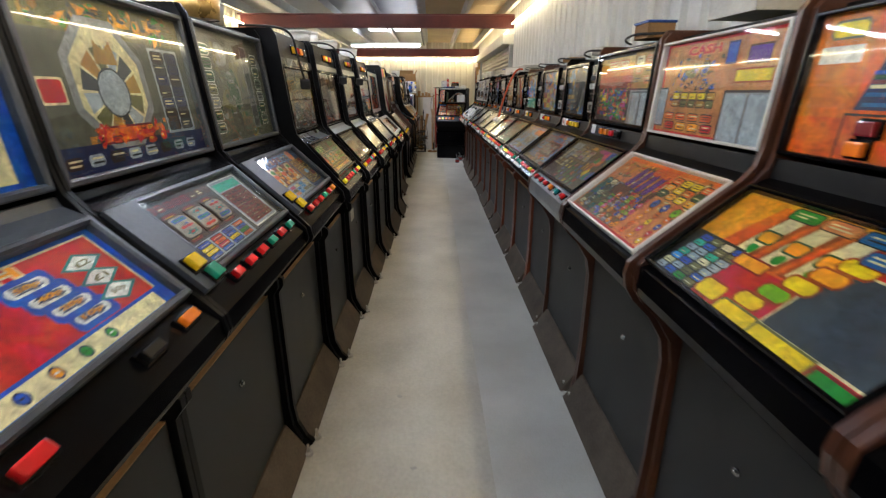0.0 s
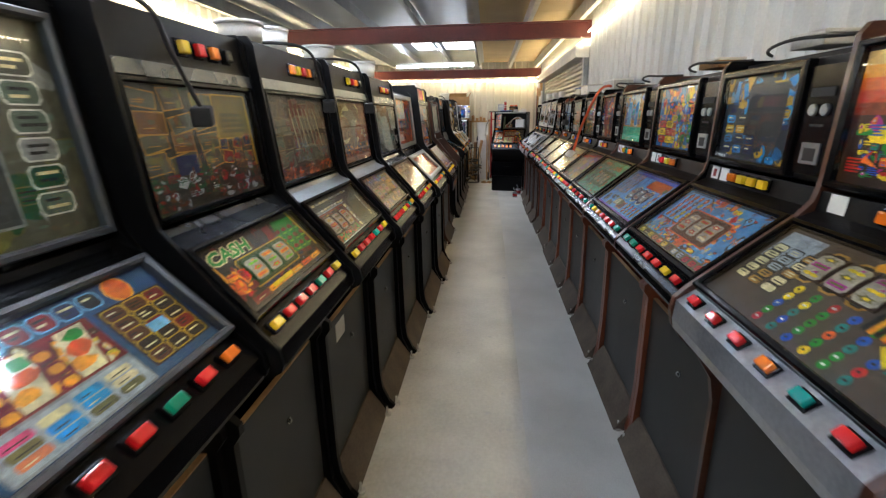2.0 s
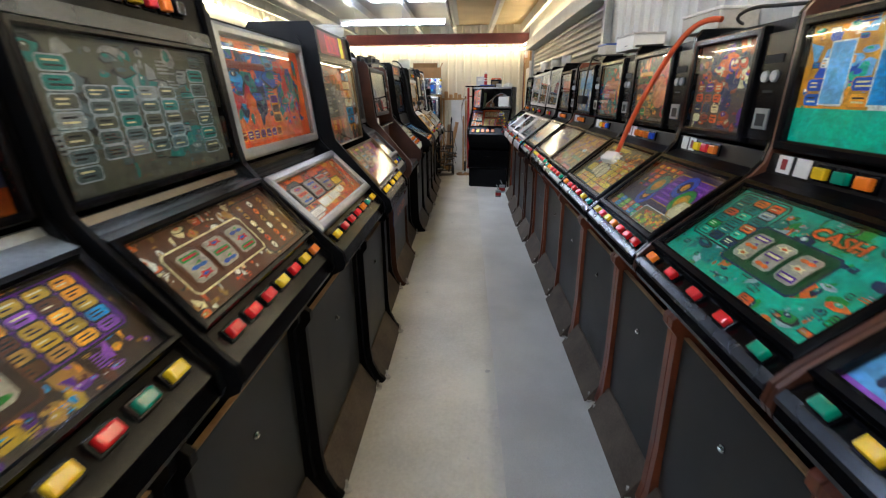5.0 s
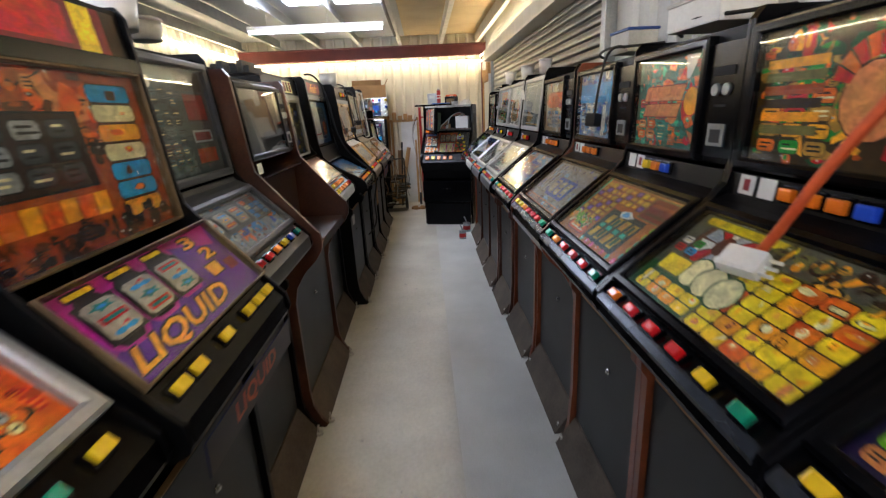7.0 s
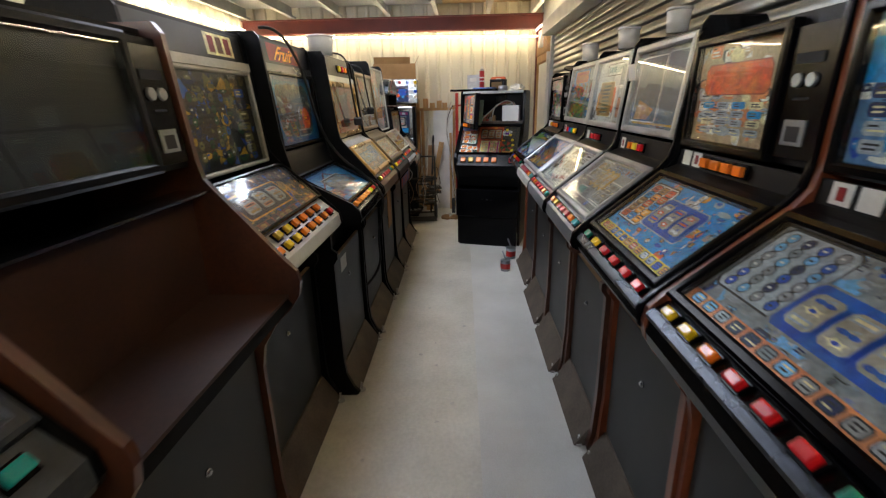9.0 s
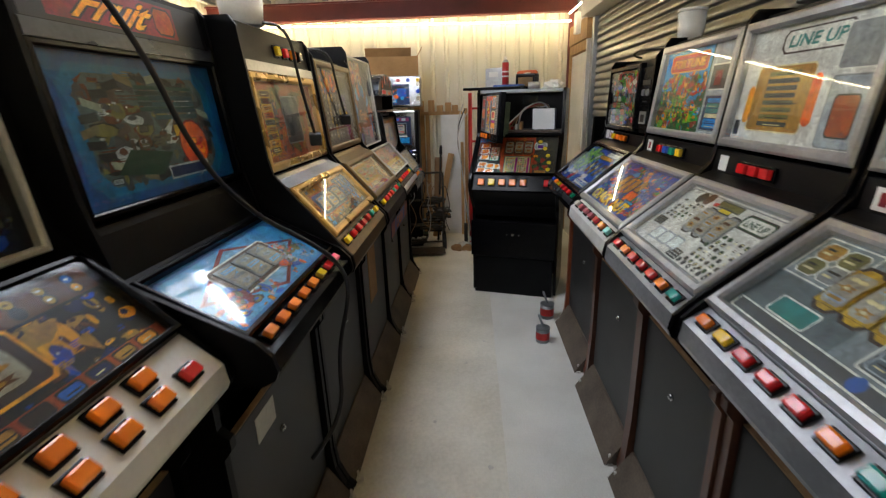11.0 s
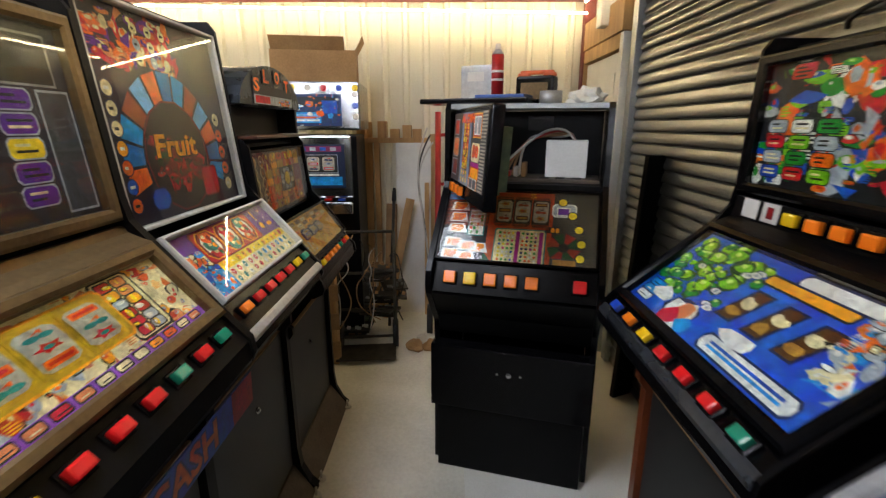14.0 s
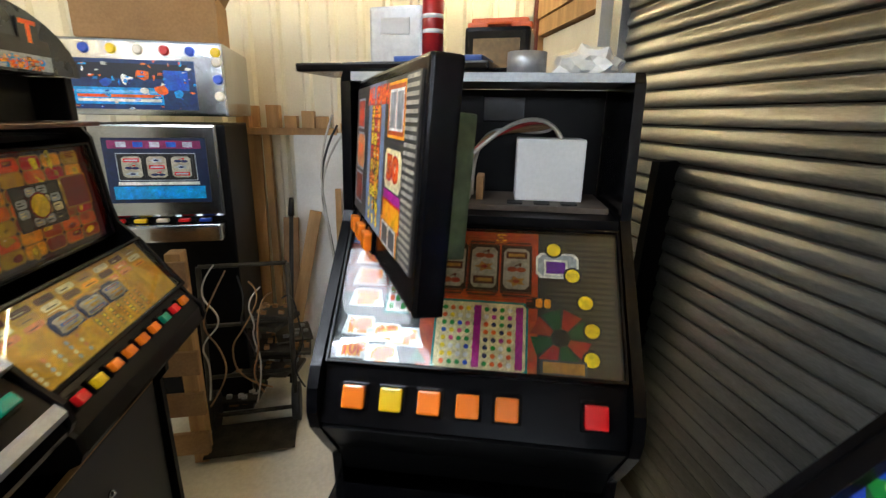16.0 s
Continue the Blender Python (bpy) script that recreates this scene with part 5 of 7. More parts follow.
def low_garden(a, root):
    a.rect(0, 0, 1, 1, "1a56c8")
    for k in range(64):
        u, v, r = 0.03 + 0.42 * a.rng.random() ** 1.3, 0.32 + 0.64 * a.rng.random(), 0.014 + 0.022 * a.rng.random()
        a.lobe(u, v, r * 1.25, "dgreen", 1.2, 9).lobe(u, v, r, ("lime", "green", "9ad05a")[k % 3], 1.2, 9).lobe(u - 0.01, v + 0.02, r * 0.4, "d8f0a0", 1.2, 7)
    for k in range(9):
        u, v = 0.10 + 0.42 * a.rng.random(), 0.30 + 0.62 * a.rng.random()
        a.lobe(u, v, 0.022, "navy", 1.4, 8).lobe(u, v, 0.018, "white", 1.4, 8).lobe(u, v, 0.009, "steel", 1.2, 6)
    for k in range(3):
        u = 0.44 + 0.14 * k
        a.poly([(u, 0.34), (u + 0.09, 0.34), (u + 0.13, 0.70), (u + 0.04, 0.70)], "navy").poly([(u + 0.012, 0.36), (u + 0.078, 0.36), (u + 0.116, 0.68), (u + 0.05, 0.68)], "5a3a20").lobe(u + 0.05, 0.44, 0.028, "tan", 1.2).lobe(u + 0.07, 0.56, 0.03, "cream", 1.2).lobe(u + 0.085, 0.64, 0.022, "brown", 1.2)
    a.rect(0.46, 0.78, 0.34, 0.08, "amber", "black", 0.2, 0.2).rect(0.56, 0.88, 0.30, 0.10, "white", "navy", 0.3, 0.2).blobs(0.84, 0.3, 0.13, 0.6, 9, ["orange", "white", "steel", "cream", "sky"], 0.03, 0.06)
    a.lobe(0.34, 0.14, 0.09, "navy", 1.1, 10).lobe(0.34, 0.14, 0.08, "white", 1.1, 10).lobe(0.34, 0.19, 0.045, "salmon", 1.0, 9).lobe(0.30, 0.08, 0.05, "red", 1.2, 8).lobe(0.40, 0.09, 0.04, "sky", 1.2, 8)
    a.cells(0.02, 0.05, 0.12, 0.26, 1, 3, ["white", "lime", "sky"], 0.15, "rect", "navy").rect(0.52, 0.05, 0.42, 0.14, "white", "navy", 0.3).bars(0.56, 0.08, 0.34, 0.08, 2, ["sky", "blue"], 0.4).lobe(0.16, 0.22, 0.05, "white", 1.4).lobe(0.62, 0.26, 0.05, "white", 1.6)


def low_silver_plate(a, root):
    a.rect(0, 0, 1, 1, "7d858a").rect(0.02, 0.55, 0.26, 0.42, "8a9498", "white").cells(0.04, 0.58, 0.22, 0.36, 2, 2, ["olive", "grey", "tan"], 0.1, "rect", "white").rect(0.0, 0.16, 0.5, 0.36, "5a6468")
    for k in range(3):
        a.rect(0.26 + 0.13 * k, 0.40, 0.11, 0.44, "gold", "dbrown", 0.3, edge=0.012)
    reels(root, a.pl, 0.255, 0.44, 0.39, 0.36, 3, ("steel", "tan", "cream"), 61, "gold")
    a.rect(0.16, 0.18, 0.20, 0.16, "teal", "white", 0.1).rect(0.02, 0.04, 0.94, 0.10, "dgrey", "white").rect(0.60, 0.20, 0.36, 0.44, "4c565c", "white", 0.04).cells(0.61, 0.22, 0.34, 0.40, 3, 4, ["3c464c", "56626a"], 0.1, "rect", "steel").cells(0.38, 0.84, 0.58, 0.13, 8, 1, ["rust", "navy", "dred"], 0.1, "disc", "sky").disc(0.66, 0.10, 0.03, "blue")


def top_silver_glass(a, root):
    a.rect(0, 0, 1, 1, "6a7478").blobs(0, 0, 1, 1, 14, ["747e80", "5e686c", "8a8c80"], 0.1, 0.2).rect(0.06, 0.08, 0.5, 0.84, "5a6468", "white", 0.02).rect(0.6, 0.06, 0.36, 0.88, "4e5c66", "steel", 0.03).poly([(0.1, 0.1), (0.4, 0.1), (0.5, 0.24), (0.16, 0.36)], "tan").bars(0.08, 0.03, 0.86, 0.04, 1, ["gold"])


def low_purple_grid(a, root):
    a.rect(0, 0, 1, 1, "b0642c").rect(0.0, 0.30, 0.02, 0.70, "mint")
    for j in range(7):
        for i in range(9):
            c = "6a4a94" if (i * 3 + j * 5) % 4 == 0 else ("d0983c", "c8a850", "c07a34")[(i + j) % 3]
            u, v = 0.03 + 0.074 * i, 0.34 + 0.092 * j
            if u < 0.40 or v > 0.62:
                a.rect(u, v, 0.062, 0.076, c, "7a4420", 0.2, edge=0.004).rect(u + 0.012, v + 0.02, 0.036, 0.034, "9a7ac0" if c == "6a4a94" else "e8c468", None, 0.2)
    a.rect(0.70, 0.66, 0.28, 0.30, "7a1e16", "olive").bars(0.73, 0.70, 0.22, 0.2, 3, ["brown", "dred", "rust"]).rect(0.42, 0.10, 0.42, 0.50, "1a3020", "black")
    for k in range(4):
        u = 0.44 + 0.095 * k
        a.poly([(u, 0.14), (u + 0.06, 0.14), (u + 0.10, 0.54), (u + 0.04, 0.54)], "gold").poly([(u + 0.01, 0.17), (u + 0.05, 0.17), (u + 0.085, 0.51), (u + 0.045, 0.51)], ("e0b050", "dgreen", "c88a30", "dgreen")[k]).rect(u + 0.02, 0.32, 0.055, 0.06, "mint", "dgreen")
    a.lobe(0.60, 0.60, 0.05, "white", 1.6, 9).lobe(0.60, 0.60, 0.03, "lblue", 1.6, 9).rect(0.12, 0.08, 0.26, 0.13, "e0703c", "dred", 0.3).bars(0.15, 0.11, 0.2, 0.07, 2, ["cream", "amber"], 0.3)
    a.blobs(0.02, 0.20, 0.34, 0.12, 12, ["lime", "amber", "salmon", "cream", "green"], 0.03, 0.06).cells(0.40, 0.01, 0.56, 0.09, 7, 1, ["pink", "lime", "mint", "orange"], 0.1, "disc").cells(0.90, 0.10, 0.09, 0.52, 1, 5, ["lilac", "lime", "orange", "mint"], 0.1, "disc")


def low_rings(a, root):
    a.rect(0, 0, 1, 1, "1a1434").cells(0.04, 0.50, 0.40, 0.46, 4, 5, ["orange", "teal", "navy", "red", "purple"], 0.25, "rect", None, 0, ["yellow", "orange"])
    a.rect(0.44, 0.40, 0.5, 0.5, "purple", "gold", 0.1).bars(0.48, 0.44, 0.42, 0.4, 9, ["lilac", "purple"], 0.3)
    for u, v, c in ((0.36, 0.42, "blue"), (0.66, 0.74, "blue"), (0.80, 0.55, "green"), (0.34, 0.62, "teal")):
        a.disc(u, v, 0.10, c, "navy").disc(u, v, 0.06, "gold" if c != "blue" else "1a1434", None).disc(u, v, 0.035, "amber")
    a.cells(0.02, 0.04, 0.62, 0.20, 7, 2, ["mint", "orange", "salmon", "sky", "lime"], 0.1, "rect").rect(0.52, 0.02, 0.44, 0.26, "olive", "white", 0.1).blobs(0.54, 0.04, 0.4, 0.2, 14, ["yellow", "amber", "orange", "lime"], 0.02, 0.04).rect(0.80, 0.30, 0.18, 0.26, "cream", "gold", 0.3)


def low_golden_rounds(a, root):
    a.rect(0, 0, 1, 1, "smoke").rect(0, 0, 1, 0.34, "dgreen").rect(0.44, 0.0, 0.56, 0.76, "olive").cells(0.46, 0.02, 0.52, 0.72, 5, 6, ["amber", "yellow", "yellow", "orange"], 0.02, "rect", "dbrown", 0, ["salmon", "cream", "amber"]).disc(0.26, 0.74, 0.17, "brown", "black").ring(0.26, 0.74, 0.05, 0.14, ["red", "steel", "white"], 10)
    for k in range(3):
        a.disc(0.28 + 0.10 * k, 0.42 - 0.02 * k, 0.07, "cream", "dgreen")
    a.rect(0.06, 0.30, 0.16, 0.18, "yellow", "olive", 0.1).cells(0.02, 0.52, 0.16, 0.2, 2, 2, ["sky", "red", "green", "white"], 0.2).cells(0.04, 0.04, 0.4, 0.2, 4, 2, ["yellow", "amber", "yellow"], 0.05, "rect", "dgreen", 0, ["cream", "orange"]).rect(0.04, 0.90, 0.5, 0.08, "yellow", "olive", 0.3).blobs(0.5, 0.76, 0.46, 0.2, 12, ["amber", "dbrown", "olive"], 0.02, 0.05)


def mech_top(base, cols, n, extra=None):
    def draw(a, root):
        a.rect(0, 0, 1, 1, base).blobs(0.02, 0.02, 0.96, 0.96, n, cols, 0.05, 0.11, "black" if n % 2 else None)
        a.cells(0.04, 0.06, 0.5, 0.5, 3, 4, cols, 0.2, "rect", base)
        if extra:
            extra(a)
    return draw


# ---- the left row ----
def left_x(y):
    """Front edge of the left row, which bows in along the aisle."""
    return -0.50 + 0.20 * min(1.0, max(0.0, (y - 1.8) / 4.4)) if y < 6.6 else -0.355


GW = dict(cheek="black", bezel="black_gloss", tzl=1.345)
L = "black machine with "
machine("L", -0.42, 0.285, left_x(0), mk_low(["blue", "red", "amber", "cream"]), mk_top(["blue", "cream", "red", "tan"]), "rrory", 1, L + "a blue and red playfield", **GW)
machine("L", 0.285, 1.015, left_x(0.6), low_red_cash, top_cream_blue, "rr-ko", 2, L + "a red and blue cash playfield", wedge="", dep=0.26, tzl=1.35, bezel="greybezel", cheek="black", btn_w=0.055, shelf="greybezel")
machine("L", 1.015, 1.775, left_x(1.4), low_grey_screen, top_wheel, "-rrrgrg", 3, L + "three reels, a red screen and a wheel display", wedge="gy", dep=0.26, tzl=1.345, bezel="greybezel", shelf="black_gloss", top_bg="smoke", height=1.84)
# greys and greens of the top art stand for reflections in its glass
machine("L", 1.775, 2.495, left_x(2.1), low_card_grid, mk_top(["smoke", "olive", "grey", "dgreen", "5c6a60"], 22, None, None, None, screens=((0.66, 0.1, 0.09, 0.8),), outl="olive"), "-rrrgro", 4, L + "blue card grid and a green-grey reflection painted on the top glass", wedge="yy", dep=0.26, tzl=1.345, bezel="greybezel", shelf="black_gloss", top_bg="smoke", height=1.84)
machine("L", 2.495, 3.12, left_x(2.8), low_cash_green, top_outlines, "yrrrgry", 5, L + "a green cash playfield and outlined top art", header="trim", shelf="trim", height=1.85, top_bg="dusk", **GW)
machine("L", 3.12, 3.78, left_x(3.4), low_silver_reels, top_brown_cards, "yrrrtry", 6, L + "a grey reel playfield and crowded brown top art", sticker=True, header="galv", shelf="galv", height=1.85, top_bg="dusk", **GW)
machine("L", 3.78, 4.42, left_x(4.1), mk_low(["purple", "gold", "lilac", "amber", "sky", "tan", "brown"], blob=61, surround="dbrown", cell=("rect", 0.62, 0.35, 0.34, 0.6, 4, 5)), top_clay_figures, "rrryrgy", 7, L + "a purple and gold playfield", header="galv", shelf="galv", height=1.85, top_bg="rust", low_bg="dbrown", **GW)
machine("L", 4.42, 5.1, left_x(4.75), mk_low(["brown", "white", "tan", "orange", "cream"], blob=44, surround="brown"), mk_top(["4c5a5a", "grey", "smoke", "teal", "5c6a70"], 26, ("rect", 0.2, 0.2, 0.5, 0.5, 4, 5), line="steel"), "rrryryo", 8, L + "a brown and white playfield and grey-green top glass", header="trim", height=1.84, shelf="chrome", top_bg="smoke", low_bg="brown", **GW)
machine("L", 5.1, 5.905, left_x(5.5), low_plates, top_orange_blue, "yrrrogy", 9, L + "rounded silver frames and bright orange art", bezel="silver", tzl=1.345, dep=0.25, bz=0.035, height=1.80, shelf="black_gloss", low_bg="orange", art_lip=0.09)
machine("L", 5.905, 6.56, left_x(6.2), low_purple, top_fire_grid, "yy-y-yyy", 10, L + "a purple playfield lettered LIQUID and a fiery top", bezel="bronze", bz=0.008, lip="black_gloss", height=1.86, header="black_gloss", headtext=lambda a, p: a.rect(0.1, 0, 0.8, 1, "dred").rect(0.28, 0.1, 0.4, 0.8, "red").rect(0.72, 0, 0.12, 1, "yellow").done("header_art", p), shelf="", tzl=1.30, belly=lambda a, p: a.rect(0, 0, 1, 1, "1a120c").text("LIQUID", 0.25, 0.15, 0.5, 0.7, "rust"))
def top_steel_grid(a, root):
    a.rect(0, 0, 1, 1, "3c4a50").blobs(0.04, 0.05, 0.6, 0.85, 30, ["46545a", "5a686c", "2c363c", "6c7c80"], 0.03, 0.07).cells(0.06, 0.10, 0.56, 0.72, 6, 8, ["2c363c", "4e5c62", "3a5a6a", "5c6c70"], 0.22, "rect", "46545a")
    a.rect(0.70, 0.52, 0.24, 0.24, "8a1f16", "3a1512").rect(0.70, 0.30, 0.24, 0.12, "steel", "dgrey").rect(0.72, 0.32, 0.2, 0.08, "dred").rect(0.70, 0.10, 0.24, 0.14, "rust", "dgrey").rect(0.66, 0.80, 0.30, 0.17, "black", "dgrey").rect(0.28, 0.80, 0.12, 0.10, "white", None, 0.3)


machine("L", 6.56, 7.31, -0.40, mk_low(["8a949c", "steel", "sky", "blue", "orange", "cream", "dred", "3e4a54"], reel=(0.12, 0.46, 0.55, 0.42), rc=("sky", "red", "amber"), cell=("rect", 0.72, 0.4, 0.24, 0.5, 3, 4), blob=36, surround="dgrey"), top_steel_grid, "wrroybt", 11, "dark grey fruit machine with a steel blue reel playfield", bezel="greybezel", lip="greybezel", dep=0.25, tzl=1.345, bz=0.03, height=1.84, low_bg="8a949c", top_bg="46545a", shelf="greybezel")
machine("L", 7.31, 8.13, -0.36, None, lambda a, p: a.rect(0, 0, 1, 1, "black"), "", 12, "gutted fruit machine with an open brown bay and dark screen", gap_open=True, lip="", shelf="", bezel="black", bz=0.03, split=0.2, tags=1, height=1.78, cheek="wood")
machine("L", 8.13, 8.95, -0.43, mk_low(["brown", "blue", "dbrown", "tan", "navy", "amber"], blob=51, reel=(0.2, 0.3, 0.5, 0.4), rc=("tan", "salmon", "brown"), cell=("disc", 0.02, 0.75, 0.96, 0.22, 12, 2), surround="dbrown", band="rust"), mk_top(["navy", "blue", "olive", "dgreen", "gold", "dbrown"], 50, ("disc", 0.2, 0.1, 0.5, 0.7, 5, 6), line="dbrown"), "oyyoooor", 13, L + "a white front panel of orange buttons", bezel="dirtywhite", lbezel="black_gloss", lip="white", rows=2, dep=0.27, art_lip=0.11, bz=0.016, height=1.86, header="dirtywhite", shelf="", tzl=1.30, top_bg="black", headtext=lambda a, p: a.rect(0, 0, 1, 1, "black").rect(0.6, 0.1, 0.3, 0.8, "cream").bars(0.62, 0.2, 0.26, 0.6, 3, ["dred", "brown"], 0.3, False).done("header_art", p))


def low_ice(a, root):
    a.rect(0, 0, 1, 1, "3a78b8").rect(0.04, 0.06, 0.92, 0.88, "6fa8d8", None, 0.1).poly([(0.5, 0.95), (0.95, 0.5), (0.5, 0.05), (0.05, 0.5)], "dred").poly([(0.5, 0.9), (0.9, 0.5), (0.5, 0.1), (0.1, 0.5)], "8fb8d8")
    a.rect(0.25, 0.30, 0.5, 0.46, "56402f", "white", 0.1)
    reels(root, a.pl, 0.28, 0.34, 0.44, 0.38, 3, ("steel", "grey", "lblue"), 71, "grey")
    a.blobs(0.06, 0.06, 0.4, 0.4, 14, ["orange", "amber", "olive", "dred", "blue"], 0.02, 0.035).blobs(0.6, 0.1, 0.34, 0.5, 14, ["blue", "orange", "steel", "olive"], 0.02, 0.035)


def top_ice(a, root):
    a.rect(0, 0, 1, 1, "1d4f8c").rect(0.06, 0.06, 0.88, 0.88, "3f6f98", None, 0.15).rect(0.12, 0.12, 0.76, 0.76, "4a5a5e", None, 0.15).blobs(0.14, 0.14, 0.7, 0.7, 40, ["smoke", "olive", "brown", "dgrey", "steel", "dusk"], 0.03, 0.07)
    for k in range(26):
        an = 2 * math.pi * k / 26
        u, v, w, t = 0.50 + 0.36 * math.cos(an), 0.50 + 0.37 * math.sin(an), 0.042, a.rng.uniform(-0.6, 0.6)
        a.poly([(u - w, v - w * 0.6 + t * w), (u + w, v - w * 0.7 - t * w), (u + w * 0.9, v + w * 0.7 - t * w), (u - w * 1.1, v + w * 0.7 + t * w)], ("15181c", "8a9488", "2a2e30", "6c6450", "15181c")[k % 5])
    a.poly([(0.2, 0.2), (0.45, 0.14), (0.55, 0.3), (0.3, 0.36)], "1d3a2c").bars(0.42, 0.62, 0.38, 0.2, 5, ["24443c", "1a2e2c"], 0.25).rect(0.60, 0.42, 0.16, 0.09, "gold", "dbrown")
    a.disc(0.72, 0.34, 0.10, "orange", "dred").blobs(0.66, 0.28, 0.12, 0.1, 6, ["amber", "red"], 0.02, 0.04).bars(0.50, 0.55, 0.3, 0.2, 4, ["2e4a52", "1d3a44"], 0.3).rect(0.50, 0.10, 0.28, 0.08, "navy", "steel")


machine("L", 8.95, 9.65, -0.335, low_ice, top_ice, "oooooyrp", 14, L + "pale blue icy artwork and orange buttons", sticker=True, header="trim", height=1.87, dep=0.30, zt=1.20, tzl=1.345, art_lip=0.06, bz=0.016, headtext=lambda a, p: a.rect(0, 0, 1, 1, "black").rect(0.1, 0.1, 0.7, 0.8, "dred").text("Fruit", 0.20, 0.16, 0.36, 0.68, "amber", "dbrown", 0.2).rect(0.66, 0.2, 0.12, 0.6, "rust", "dbrown", 0.2).done("header_art", p), shelf="black", btn_w=0.04)
brass_machine = machine("L", 9.65, 10.34, -0.33, mk_low(["3a6a9a", "brown", "tan", "dgreen", "olive", "sky", "rust"], reel=(0.16, 0.34, 0.5, 0.42), rc=("rust", "tan", "sky"), blob=45, surround="3c5878", cell=("disc", 0.70, 0.4, 0.26, 0.5, 3, 4), band="smoke"), mk_top(["olive", "rust", "dusk", "tan", "smoke", "brown"], 34, ("rect", 0.08, 0.1, 0.18, 0.8, 1, 9), screens=((0.4, 0.2, 0.28, 0.62),), line="gold"), "yrrrrgy", 15, L + "bright brass frames and orange top glass", bezel="gold", tzl=1.345, bz=0.03, header="silver", height=1.85, lip="bronze", shelf="silver", low_bg="tan", top_bg="rust", cheek="black")
part("cardboard_flap", box(bmesh.new(), 0.16, 0.315, 0.060, 0.064, 0.64, 0.965, 0, 0.001), M["card"], brass_machine, "torn brown cardboard flap taped under the lip")


def top_honey(a, root):
    a.rect(0, 0, 1, 1, "1a1620").rect(0.0, 0.62, 0.7, 0.38, "navy").blobs(0.02, 0.66, 0.6, 0.3, 16, ["orange", "amber", "red", "blue"], 0.03, 0.06)
    a.cells(0.03, 0.08, 0.60, 0.60, 6, 6, ["5a564e", "8a8478", "b09038", "4a4640", "c8a848"], -0.12, "disc", "black").rect(0.64, 0.70, 0.3, 0.24, "black", "grey").cells(0.68, 0.08, 0.16, 0.6, 1, 5, ["red", "purple", "yellow", "orange"], 0.2, "rect", "steel").rect(0.86, 0.04, 0.12, 0.62, "dgrey", "steel")


machine("L", 10.34, 11.02, -0.32, mk_low(["cream", "orange", "salmon", "steel", "red", "amber"], reel=(0.16, 0.36, 0.5, 0.5), rc=("teal", "orange", "red"), blob=42, surround="gold", cell=("rect", 0.68, 0.2, 0.14, 0.76, 2, 6), band="lilac", mark=["yellow", "white"]), top_honey, "yrrrgrg", 16, L + "weathered bronze frames and a honeycomb top", bezel="bronze", tzl=1.345, bz=0.03, lip="black", height=1.82, low_bg="cream", shelf="bronze", belly=lambda a, p: a.rect(0, 0, 1, 1, "2a3e8a").rect(0, 0, 0.2, 1, "dred").text("CASH", 0.3, 0.1, 0.4, 0.8, "rust", "navy").rect(0.82, 0, 0.18, 1, "dred"))
machine("L", 11.02, 11.69, -0.325, low_fruit, top_fruit, "orrrryg", 17, "fruit machine with white frames, red reels and fruit ring art", bezel="dirtywhite", bz=0.012, lip="black_gloss", edge="silver", height=1.90, shelf="", tzl=1.30, art_lip=0.10, top_bg="1c1226")


def low_gold_sheet(a, root):
    a.rect(0, 0, 1, 1, "cc9c40").cells(0.03, 0.62, 0.94, 0.34, 8, 3, ["tan", "salmon", "amber", "cream", "brown"], 0.2, "rect", "gold").cells(0.4, 0.05, 0.36, 0.3, 7, 5, ["yellow", "amber"], 0.1, "disc", "olive").cells(0.03, 0.05, 0.3, 0.3, 5, 4, ["cream", "salmon", "steel"], 0.15, "disc")
    for k in range(3):
        a.rect(0.24 + 0.16 * k, 0.38, 0.12, 0.30, "navy", "tan", 0.3)
    reels(root, a.pl, 0.24, 0.40, 0.46, 0.24, 3, ("gold", "blue", "tan"), 81, "navy")


def top_symbols(a, root):
    a.rect(0, 0, 1, 1, "241826").cells(0.24, 0.04, 0.72, 0.92, 6, 7, ["amber", "orange", "red", "rust", "gold", "dred", "orange"], 0.10, "rect", "tan", 0, ["gold", "yellow", "dred"])
    a.rect(0.50, 0.28, 0.28, 0.42, "1c1a22").cells(0.51, 0.30, 0.26, 0.38, 4, 4, ["cream", "dgrey", "steel", "tan"], 0.12, "rect", "black").disc(0.64, 0.49, 0.05, "yellow", "dred").rect(0.80, 0.40, 0.16, 0.30, "dred", "tan", 0.03)
    a.cells(0.02, 0.06, 0.24, 0.88, 2, 5, ["smoke", "tan", "4a4e44"], 0.08, "disc", "cream", 0, ["tan", "salmon"])


slot_last = machine("L", 11.69, 12.36, -0.33, low_gold_sheet, top_symbols, "ryoooogro", 18, L + "gold playfield, orange symbol top and an arched header", bezel="black_gloss", bz=0.012, height=1.64, shelf="", tzl=1.30, dep=0.165, btn_w=0.032, m=pose(-0.33, 12.025, 0, 0, 0, 90) @ Matrix.Diagonal((1, 1, 0.92, 1)))
part("header_recess", box(bmesh.new(), -0.32, 0.32, 0.34, 0.58, 1.642, 1.778), M["dark"], slot_last)
part("wood_ledge", box(bmesh.new(), -0.325, 0.325, 0.20, 0.34, 1.642, 1.656, 0, 0.004), M["wood"], slot_last, "brown veneered ledge")
part("header_side", box(bmesh.new(), 0.29, 0.32, 0.25, 0.34, 1.657, 1.778, 0, 0.003), M["black"], slot_last)
bm = bmesh.new()
